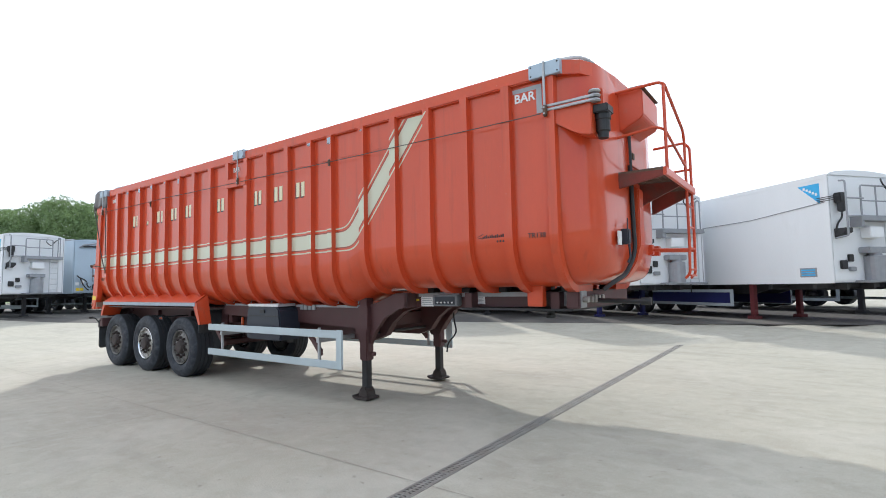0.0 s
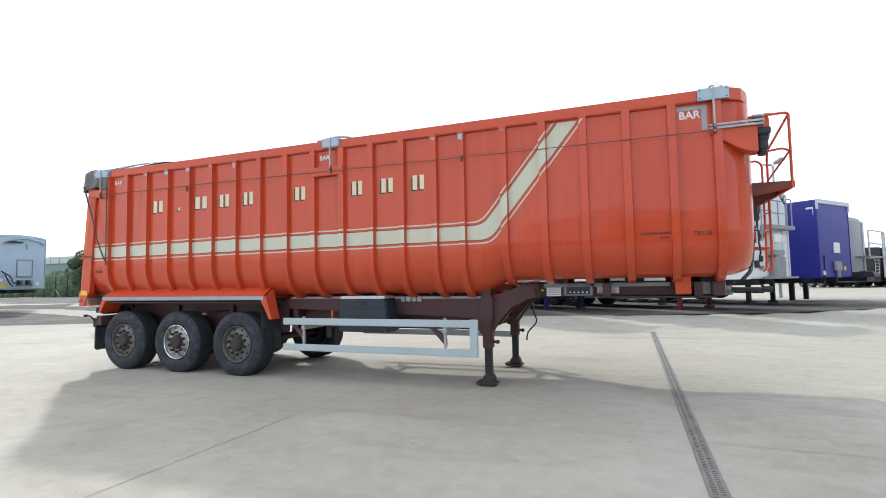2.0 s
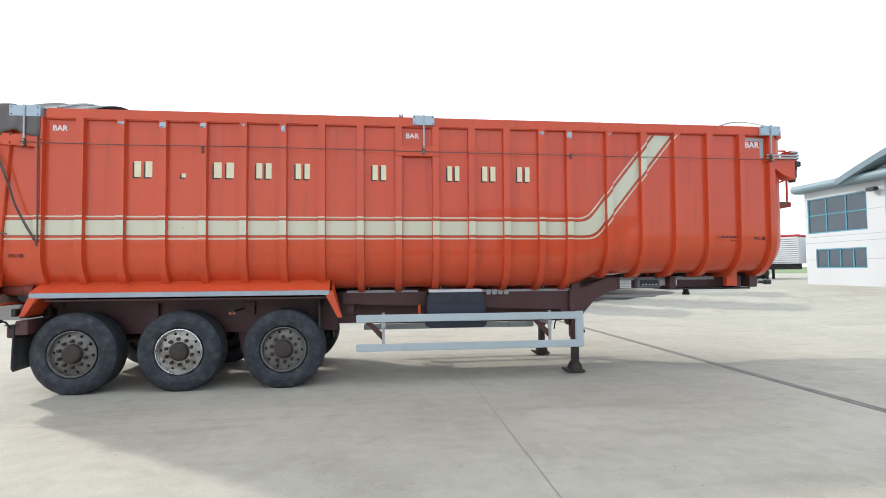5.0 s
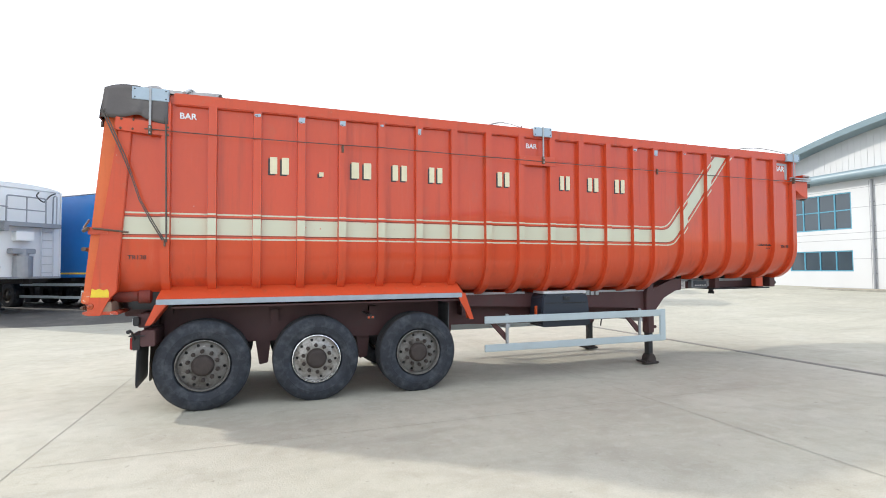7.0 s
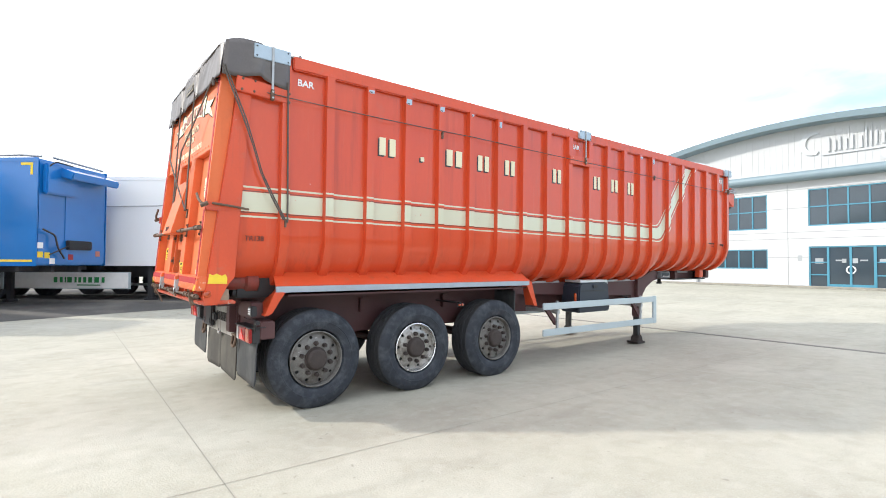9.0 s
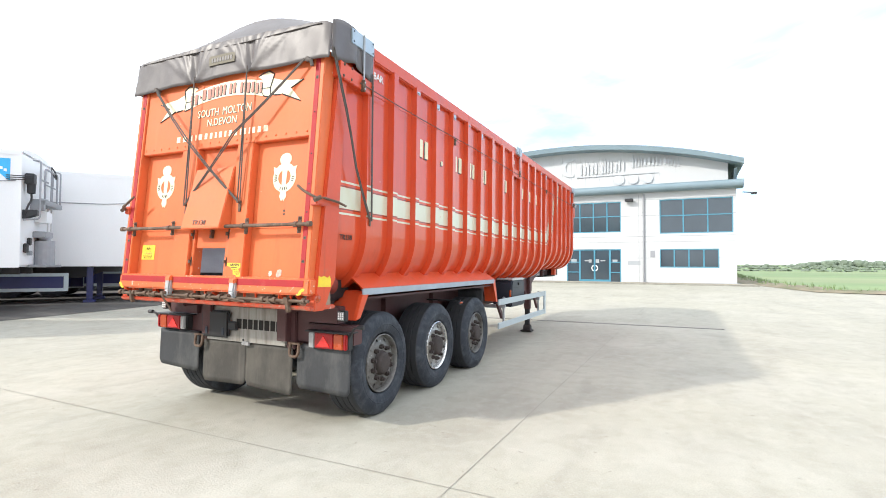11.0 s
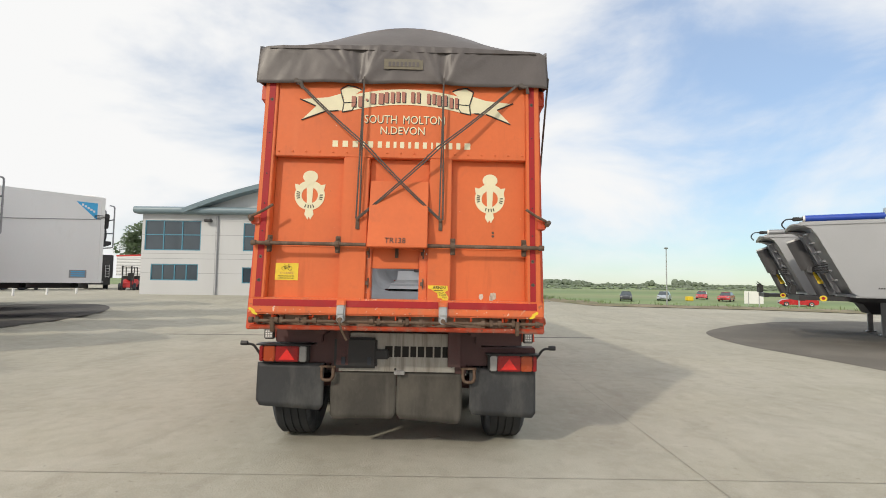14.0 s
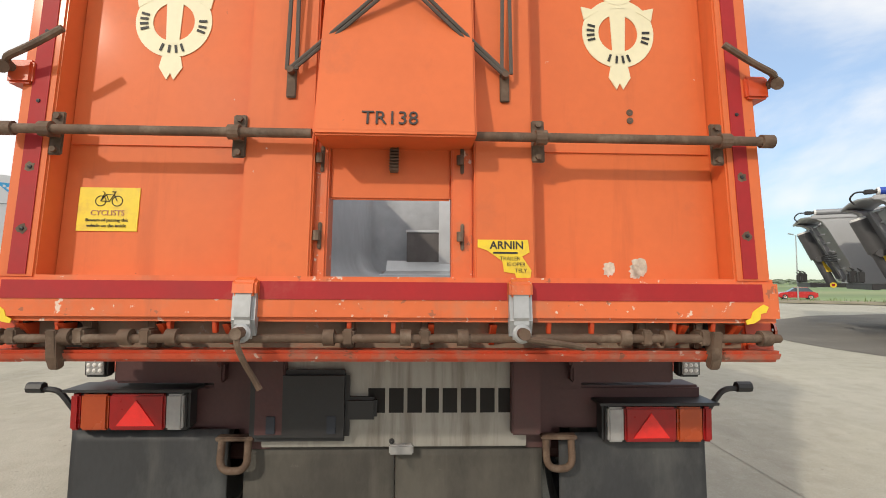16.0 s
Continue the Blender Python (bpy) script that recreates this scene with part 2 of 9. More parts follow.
M_TARP = material("dark_grey_vinyl_sheet", (0.112, 0.098, 0.095), rough=0.43, vary=0.18, scale=3, bump=0.12, bump_scale=7,
                  dirt=(0.165, 0.150, 0.140), dirt_amount=0.35, dirt_scale=1.8)
M_ROPE = material("grey_brown_cord", (0.10, 0.085, 0.075), rough=0.8, vary=0.2, scale=20)
M_PLASTIC = material("dark_blue_grey_plastic", (0.022, 0.028, 0.042), rough=0.45, vary=0.12, scale=5)
M_LENS_RED = material("red_lamp_lens", (0.30, 0.005, 0.006), rough=0.3, vary=0.2, scale=18, coat=0.15, dirt=(0.16, 0.03, 0.02), dirt_amount=0.2, dirt_scale=9)
M_REFLECTOR = material("bright_red_reflector", (0.78, 0.020, 0.018), rough=0.15, vary=0.1, scale=30, coat=0.6)
# rail base kept pale like the sunlit gate; the chips are lost paint
M_WORN_RAIL = material("chipped_orange_rail_paint", (0.69, 0.145, 0.042), rough=0.4, vary=0.12, scale=4, grain=30, bump=0.05, bump_scale=10,
                       dirt=(0.42, 0.20, 0.11), dirt_amount=0.3, dirt_scale=6,
                       chips=(((0.72, 0.64, 0.54), 26.0, 0.635, 0.8), ((0.20, 0.10, 0.06), 19.0, 0.65, 0.65)), streaks=(((0.30, 0.10, 0.05), 10.0, 0.56, 0.35),))
M_LENS_AMBER = material("amber_lamp_lens", (0.40, 0.055, 0.008), rough=0.25, vary=0.1, scale=10, coat=0.5)
M_LENS_CLEAR = material("clear_lamp_lens", (0.33, 0.33, 0.33), rough=0.2, vary=0.1, scale=30, coat=0.5)
M_YELLOW = material("yellow_sticker", (0.80, 0.58, 0.035), rough=0.5, vary=0.12, scale=10, dirt=(0.55, 0.30, 0.08), dirt_amount=0.25, dirt_scale=14)
M_WHITE = material("white_sticker", (0.80, 0.80, 0.79), rough=0.5, vary=0.05, scale=8)
M_TRIMBOX = material("grey_metal_box", (0.20, 0.21, 0.225), rough=0.5, metal=0.2, vary=0.15, scale=9)
M_FILLER = material("stained_pale_filler", (0.58, 0.53, 0.45), rough=0.85, vary=0.3, scale=30, grain=120, bump=0.2, dirt=(0.30, 0.22, 0.15), dirt_amount=0.45, dirt_scale=22)
M_GREYTAPE = material("grey_sticker", (0.36, 0.38, 0.40), rough=0.5, vary=0.1)
M_INK = material("black_ink", (0.025, 0.025, 0.025), rough=0.6)
M_PINK = material("faded_red_ink", (0.42, 0.17, 0.12), rough=0.5)


def concrete_material():
    m = material("pale_concrete", (0.412, 0.393, 0.320), rough=0.82, vary=0.15, scale=0.35, grain=22.0, bump=0.2, bump_scale=55,
                 dirt=(0.31, 0.29, 0.245), dirt_amount=0.32, dirt_scale=0.45)
    n, l = m.node_tree.nodes, m.node_tree.links
    b = n["Principled BSDF"]
    base = b.inputs["Base Color"].links[0].from_socket
    tc = n.new("ShaderNodeTexCoord")
    vo = n.new("ShaderNodeTexNoise")
    vo.inputs["Scale"].default_value = 1.6
    vo.inputs["Detail"].default_value = 9
    vo.inputs["Roughness"].default_value = 0.75
    l.new(tc.outputs["Object"], vo.inputs["Vector"])
    sp = n.new("ShaderNodeMapRange")
    sp.inputs["From Min"].default_value = 0.66
    sp.inputs["From Max"].default_value = 0.74
    sp.inputs["To Max"].default_value = 0.45
    l.new(vo.outputs["Fac"], sp.inputs["Value"])
    mx = n.new("ShaderNodeMix")
    mx.data_type = "RGBA"
    mx.inputs["B"].default_value = (0.20, 0.18, 0.16, 1)
    l.new(sp.outputs["Result"], mx.inputs["Factor"])
    l.new(base, mx.inputs["A"])
    last = mx.outputs["Result"]
    # sweeping tyre marks and water stains, long in one direction
    for k, (rot, sc, lo, hi, amt, col) in enumerate((
            (0.35, (0.35, 1.3, 1), 0.54, 0.74, 0.32, (0.24, 0.22, 0.18, 1)), (1.30, (0.28, 0.9, 1), 0.56, 0.76, 0.32, (0.27, 0.245, 0.205, 1)),
            (0.10, (0.5, 0.35, 1), 0.50, 0.70, 0.30, (0.56, 0.54, 0.48, 1)), (2.3, (0.6, 2.2, 1), 0.58, 0.72, 0.24, (0.22, 0.20, 0.165, 1)), (0.8, (2.6, 3.1, 1), 0.52, 0.70, 0.26, (0.27, 0.25, 0.205, 1)), (0.3, (1.1, 1.4, 1), 0.50, 0.68, 0.24, (0.52, 0.50, 0.43, 1)))):
        mp = n.new("ShaderNodeMapping")
        mp.inputs["Rotation"].default_value = (0, 0, rot)
        mp.inputs["Scale"].default_value = sc
        mp.inputs["Location"].default_value = (7.3 * k, 3.1 * k, 0)
        l.new(tc.outputs["Object"], mp.inputs["Vector"])
        no = n.new("ShaderNodeTexNoise")
        no.inputs["Scale"].default_value = 0.9
        no.inputs["Detail"].default_value = 7
        no.inputs["Distortion"].default_value = 0.6
        l.new(mp.outputs["Vector"], no.inputs["Vector"])
        mr = n.new("ShaderNodeMapRange")
        mr.inputs["From Min"].default_value = lo
        mr.inputs["From Max"].default_value = hi
        mr.inputs["To Max"].default_value = amt
        l.new(no.outputs["Fac"], mr.inputs["Value"])
        mm = n.new("ShaderNodeMix")
        mm.data_type = "RGBA"
        mm.inputs["B"].default_value = col
        l.new(mr.outputs["Result"], mm.inputs["Factor"])
        l.new(last, mm.inputs["A"])
        last = mm.outputs["Result"]
    # fine aggregate speckle and scattered dark specks
    for sc, lo, hi, amt, col in ((4.2, 0.48, 0.70, 0.30, (0.29, 0.265, 0.20, 1)), (6.5, 0.52, 0.68, 0.24, (0.54, 0.52, 0.45, 1)), (95.0, 0.50, 0.62, 0.34, (0.24, 0.235, 0.21, 1)), (60.0, 0.58, 0.66, 0.28, (0.56, 0.55, 0.50, 1)), (14.0, 0.68, 0.73, 0.45, (0.15, 0.14, 0.12, 1))):
        no = n.new("ShaderNodeTexNoise")
        no.inputs["Scale"].default_value = sc
        no.inputs["Detail"].default_value = 6 if sc < 10 else 3
        l.new(tc.outputs["Object"], no.inputs["Vector"])
        mr = n.new("ShaderNodeMapRange")
        mr.inputs["From Min"].default_value = lo
        mr.inputs["From Max"].default_value = hi
        mr.inputs["To Max"].default_value = amt
        l.new(no.outputs["Fac"], mr.inputs["Value"])
        mm = n.new("ShaderNodeMix")
        mm.data_type = "RGBA"
        mm.inputs["B"].default_value = col
        l.new(mr.outputs["Result"], mm.inputs["Factor"])
        l.new(last, mm.inputs["A"])
        last = mm.outputs["Result"]
    l.new(last, b.inputs["Base Color"])
    return m


M_CONCRETE = concrete_material()
M_JOINT = material("joint_filler", (0.27, 0.26, 0.225), rough=0.9, vary=0.3, scale=4)
M_ASPHALT = material("worn_asphalt", (0.150, 0.137, 0.118), rough=0.9, vary=0.25, scale=0.5, grain=30, bump=0.25, bump_scale=90,
                     dirt=(0.20, 0.184, 0.158), dirt_amount=0.45, dirt_scale=0.5)
M_DARK_ASPHALT = material("dark_oiled_asphalt", (0.098, 0.092, 0.085), rough=0.9, vary=0.25, scale=0.5, grain=30, bump=0.25, bump_scale=90,
                     dirt=(0.20, 0.184, 0.158), dirt_amount=0.45, dirt_scale=0.5)
M_IRON = material("cast_iron_grating", (0.28, 0.272, 0.25), rough=0.7, metal=0.3, vary=0.3, scale=10, dirt=(0.24, 0.22, 0.19), dirt_amount=0.5)
# near-black fill that stands for the shaded depth of slots and holes
M_SLOT = material("dark_drain_slot", (0.018, 0.017, 0.016), rough=0.9)


# ---- mesh helpers ----
def link(name, bm, mat, parent=None, label="", smooth=False):
    me = bpy.data.meshes.new(name)
    bmesh.ops.recalc_face_normals(bm, faces=bm.faces)
    bm.to_mesh(me)
    bm.free()
    for mt in mat if isinstance(mat, (list, tuple)) else (mat,):
        me.materials.append(mt)
    if smooth:
        me.polygons.foreach_set("use_smooth", [True] * len(me.polygons))
        me.set_sharp_from_angle(angle=radians(38))
    ob = new(name, me)
    if parent is not None:
        ob.parent = parent
    if label:
        ob["label"] = label
    return ob


def part(name, bm, mat, parent, label="", smooth=False):
    """One mesh object under a thing or under a part."""
    ob = link(name, bm, mat, parent, label, smooth)
    top = parent
    while top.parent is not None:
        top = top.parent
    if top.get("pivot") is not None and parent.type == "EMPTY":
        ob.matrix_parent_inverse = Matrix.Translation(-Vector(top["pivot"]))
    return ob


def empty(name, m, pivot=None):
    ob = new(name)
    ob.empty_display_size = 0.2
    ob.matrix_basis = m
    if pivot is not None:
        ob["pivot"] = pivot
    return ob


def B():
    return bmesh.new()


def box(bm, x0, x1, y0, y1, z0, z1, bevel=0.0, mi=0):
    v = [bm.verts.new((x, y, z)) for x in (x0, x1) for y in (y0, y1) for z in (z0, z1)]
    fs = [bm.faces.new([v[i] for i in q]) for q in
          ((0, 1, 3, 2), (4, 6, 7, 5), (0, 4, 5, 1), (2, 3, 7, 6), (0, 2, 6, 4), (1, 5, 7, 3))]
    for f in fs:
        f.material_index = mi
    if bevel > 0:
        es = list({e for f in fs for e in f.edges})
        r = bmesh.ops.bevel(bm, geom=es, offset=bevel, segments=2, affect="EDGES", clamp_overlap=True)
        for f in r["faces"]:
            f.material_index = mi
    return bm


def prism(bm, pts, axis, a, b, bevel=0.0, mi=0):
    """A plane outline drawn out from a to b. axis x: pts are (y, z); y: (x, z); z: (x, y)."""
    def at(p, d):
        return {"x": (d, p[0], p[1]), "y": (p[0], d, p[1]), "z": (p[0], p[1], d)}[axis]
    lo = [bm.verts.new(at(p, a)) for p in pts]
    hi = [bm.verts.new(at(p, b)) for p in pts]
    fs = [bm.faces.new(lo), bm.faces.new(hi[::-1])]
    for i in range(len(pts)):
        j = (i + 1) % len(pts)
        fs.append(bm.faces.new((lo[i], hi[i], hi[j], lo[j])))
    for f in fs:
        f.material_index = mi
    if bevel > 0:
        es = list({e for f in fs for e in f.edges})
        r = bmesh.ops.bevel(bm, geom=es, offset=bevel, segments=2, affect="EDGES", clamp_overlap=True)
        for f in r["faces"]:
            f.material_index = mi
    return bm


def rod(bm, p0, p1, r, n=10, r2=None, mi=0):
    p0, p1 = Vector(p0), Vector(p1)
    q = (p1 - p0).to_track_quat("Z", "Y")
    r2 = r if r2 is None else r2
    c0, c1 = [], []
    for i in range(n):
        a = 2 * math.pi * i / n
        d = q @ Vector((math.cos(a), math.sin(a), 0))
        c0.append(bm.verts.new(p0 + d * r))
        c1.append(bm.verts.new(p1 + d * r2))
    fs = [bm.faces.new(c0[::-1]), bm.faces.new(c1)]
    for i in range(n):
        j = (i + 1) % n
        fs.append(bm.faces.new((c0[i], c0[j], c1[j], c1[i])))
    for f in fs:
        f.material_index = mi
    return bm


def tube(bm, pts, r, n=8, mi=0, close=False):
    """A bent tube along points, with mitred bends."""
    P = [Vector(p) for p in pts]
    rings = []
    up = None
    for i, p in enumerate(P):
        if close:
            d = (P[(i + 1) % len(P)] - P[i - 1]).normalized()
        else:
            d = (P[min(i + 1, len(P) - 1)] - P[max(i - 1, 0)]).normalized()
        if up is None:
            up = d.orthogonal().normalized()
        up = (up - d * up.dot(d)).normalized()
        side = d.cross(up)
        rings.append([bm.verts.new(p + (up * math.cos(2 * math.pi * k / n) + side * math.sin(2 * math.pi * k / n)) * r) for k in range(n)])
    last = len(rings) if close else len(rings) - 1
    for i in range(last):
        a, b = rings[i], rings[(i + 1) % len(rings)]
        for k in range(n):
            f = bm.faces.new((a[k], a[(k + 1) % n], b[(k + 1) % n], b[k]))
            f.material_index = mi
    if not close:
        bm.faces.new(rings[0][::-1]).material_index = mi
        bm.faces.new(rings[-1]).material_index = mi
    return bm


def rounded(pts, r=0.06, n=4):
    """A polyline with rounded bends."""
    P = [Vector(p) for p in pts]
    out = [P[0]]
    for i in range(1, len(P) - 1):
        a, b, c = P[i - 1], P[i], P[i + 1]
        u, v = (a - b), (c - b)
        k = min(r, u.length * 0.45, v.length * 0.45)
        s, e = b + u.normalized() * k, b + v.normalized() * k
        for j in range(n + 1):
            t = j / n
            out.append(s * (1 - t) ** 2 + b * 2 * t * (1 - t) + e * t * t)
    out.append(P[-1])
    return out


def lathe(bm, prof, centre, axis, n=32, mi=0, cap=False):
    """Turns a profile of (along, radius) round an axis y or z or x through centre."""
    rings = []
    for a, r in prof:
        ring = []
        for k in range(n):
            t = 2 * math.pi * k / n
            u, v = r * math.cos(t), r * math.sin(t)
            p = {"y": (u, a, v), "x": (a, u, v), "z": (u, v, a)}[axis]
            ring.append(bm.verts.new(Vector(centre) + Vector(p)))
        rings.append(ring)
    for a, b in zip(rings, rings[1:]):
        for k in range(n):
            bm.faces.new((a[k], a[(k + 1) % n], b[(k + 1) % n], b[k])).material_index = mi
    if cap:
        bm.faces.new(rings[0][::-1]).material_index = mi
        bm.faces.new(rings[-1]).material_index = mi
    return bm


def sheet(bm, n, m, f, mi=0, wrap=False):
    """A grid surface from f(i, j) -> point."""
    g = [[bm.verts.new(f(i, j)) for j in range(m)] for i in range(n)]
    for i in range(n - 1):
        for j in range(m - 1):
            bm.faces.new((g[i][j], g[i + 1][j], g[i + 1][j + 1], g[i][j + 1])).material_index = mi
    return g


def lettering(name, text, size, m, mat, parent, depth=0.002, align="CENTER", label="", squash=1.0, bold=0.0):
    """Raised letters in the built-in font, turned into a mesh, standing upright in the pose m."""
    cu = bpy.data.curves.new(name, "FONT")
    cu.body, cu.size, cu.align_x, cu.align_y, cu.extrude = text, size, align, "CENTER", depth
    cu.resolution_u = 3
    cu.offset = bold
    tmp = bpy.data.objects.new(name, cu)
    scene.collection.objects.link(tmp)
    dg = bpy.context.evaluated_depsgraph_get()
    me = bpy.data.meshes.new_from_object(tmp.evaluated_get(dg))
    bpy.data.objects.remove(tmp)
    bpy.data.curves.remove(cu)
    me.transform(m @ Matrix.Diagonal((squash, 1, 1, 1)))
    me.materials.clear()
    me.materials.append(mat)
    ob = new(name, me)
    ob.parent = parent
    top = parent
    while top.parent is not None:
        top = top.parent
    if top.get("pivot") is not None and parent.type == "EMPTY":
        ob.matrix_parent_inverse = Matrix.Translation(-Vector(top["pivot"]))
    if label:
        ob["label"] = label
    return ob


def smooth01(t):
    t = max(0.0, min(1.0, t))
    return t * t * (3 - 2 * t)


def rise(x, y):
    """Height of the yard: nearly level, it climbs a little towards the office and the parked row."""
    return 0.36 * smooth01((x - 1) / 16) + 0.28 * smooth01((y - 14.6) / 4.5) * (1 - 0.6 * smooth01((x - 4) / 12)) + 0.42 * smooth01((-x - 20) / 13)


# ---- ground ----
def edge_y(x):
    """Southern edge of the yard at x."""
    for (x0, y0), (x1, y1) in zip(YARD_EDGE, YARD_EDGE[1:]):
        if x1 <= x <= x0:
            return y0 + (y1 - y0) * (x0 - x) / (x0 - x1)
    return YARD_EDGE[-1][1]


YARD_EDGE = [(70, -1.6), (18.6, -1.6), (12.7, -3.7), (12.2, -6.4), (11.6, -9.2), (11.2, -11.8), (10.4, -14.2), (6, -24), (-4, -48)]


def make_ground():
    bm = B()
    xs = sorted([-75, -60, -50] + [-45 + 1.5 * i for i in range(58)] + [45, 55] + [p[0] for p in YARD_EDGE])
    n = 60

    def f(i, j):
        x = xs[i]
        y = edge_y(x) + (75 - edge_y(x)) * (j / n) ** 1.15
        return (x, y, rise(x, y))
    sheet(bm, len(xs), n + 1, f)
    return tagged(link("yard", bm, M_CONCRETE), "pale grey concrete yard slab, stained and dusty", "yard", kind="structure")


make_ground()


def strip(name, pts, width, lift, mat, label, category):
    """A narrow band lying on the yard along a line of points."""
    bm = B()
    P = [Vector((x, y, 0)) for x, y in pts]
    fine = []
    for a, b in zip(P, P[1:]):
        k = max(2, int((b - a).length / 0.7))
        fine += [a.lerp(b, i / k) for i in range(k)]
    fine.append(P[-1])

    def f(i, j):
        p = fine[i]
        d = (fine[min(i + 1, len(fine) - 1)] - fine[max(i - 1, 0)]).normalized()
        q = p + Vector((-d.y, d.x, 0)) * width * (j - 0.5)
        return (q.x, q.y, rise(q.x, q.y) + lift)
    sheet(bm, len(fine), 2, f)
    return tagged(link(name, bm, mat), label, category, kind="structure")


for line in ([(-40, 3.62), (-12, 3.48), (12, 3.35)], [(-6.30, -16), (-6.45, 1.5), (-6.62, 14)], [(-13.3, -16), (-12.98, 3), (-12.9, 14)],
             [(-3.3, -10), (-2.9, -2), (-2.30, 1.2)], [(-30, 14.4), (3, 14.7)]):
    strip("slab_joint", line, 0.006 if line[0][0] == -40 else 0.007, 0.004, M_JOINT, "dark filled joint between concrete slabs", "joint")


def patch(name, outline, lift, mat, label, category, step=1.2):
    """A flat area of another surface on the yard, inside a smooth outline."""
    bm = B()
    n = len(outline)
    c = Vector((sum(p[0] for p in outline) / n, sum(p[1] for p in outline) / n, 0))
    pts = []
    for i in range(n):
        p0, p1, p2, p3 = (Vector((*outline[(i + k) % n], 0)) for k in (-1, 0, 1, 2))
        for k in range(6):
            t = k / 6
            pts.append(0.5 * (2 * p1 + (p2 - p0) * t + (2 * p0 - 5 * p1 + 4 * p2 - p3) * t * t + (3 * p1 - p0 - 3 * p2 + p3) * t ** 3))
    rings = 14

    def f(i, j):
        p = c.lerp(pts[j % len(pts)], i / rings)
        return (p.x, p.y, rise(p.x, p.y) + lift)
    sheet(bm, rings + 1, len(pts) + 1, f)
    bmesh.ops.remove_doubles(bm, verts=bm.verts, dist=0.0005)
    return tagged(link(name, bm, mat), label, category, kind="structure")


patch("asphalt_apron", [(-70, 6), (-45, 4.5), (-29, 7.5), (-22, 14), (-14, 16.3), (-6, 17.3), (2.2, 18.6), (6.5, 22), (4, 26), (-8, 34), (-40, 40), (-70, 36)], 0.004, M_DARK_ASPHALT,
      "dark worn asphalt strip under the parked trailers", "asphalt")
patch("asphalt_apron", [(-0.2, -3.2), (2.05, -5.1), (3.7, -7.3), (4.7, -9.6), (4.2, -15), (-6, -18), (-14, -10), (-12, -4), (-5.5, -2.6), (-2.8, -2.45)], 0.004, M_ASPHALT,
      "dark worn asphalt strip with a rounded end", "asphalt")


def make_drain():
    """The slotted channel drain: a frame, and a row of cast gratings with two rows of slots."""
    a, b = Vector((-2.275, 1.2, 0)), Vector((-2.60, 14.6, 0))
    turn = math.atan2(a.x - b.x, b.y - a.y)
    root = empty("channel_drain", Matrix.Translation(a) @ pose(0, 0, 0, 0, 0, math.degrees(turn)))
    tagged(root, "long cast-iron channel drain grating set in the concrete", "drain", kind="structure")
    L = (b - a).length
    bm = B()
    for s in (-1, 1):
        box(bm, s * 0.062 - 0.007, s * 0.062 + 0.007, 0, L, -0.02, 0.006)
    # near-black bed close under the bars, painted as the channel's shade
    box(bm, -0.055, 0.055, 0, L, -0.03, 0.002, mi=1)
    part("drain_frame", bm, [M_IRON, M_SLOT], root)
    bm = B()
    for i in range(13):
        y = -0.24 + 0.04 * i
        box(bm, -0.054, 0.054, y - 0.0115, y + 0.0115, 0.003, 0.008)
    for x in (-0.05, 0.0, 0.05):
        box(bm, x - 0.008, x + 0.008, -0.248, 0.248, 0.003, 0.009)
    first = link("grating", bm, M_IRON, root)
    first.location = (0, 0.25, 0)
    for i in range(1, int(L / 0.5)):
        o = new("grating", first.data)
        o.parent = root
        o.location = (0, 0.25 + 0.5 * i, 0)


make_drain()


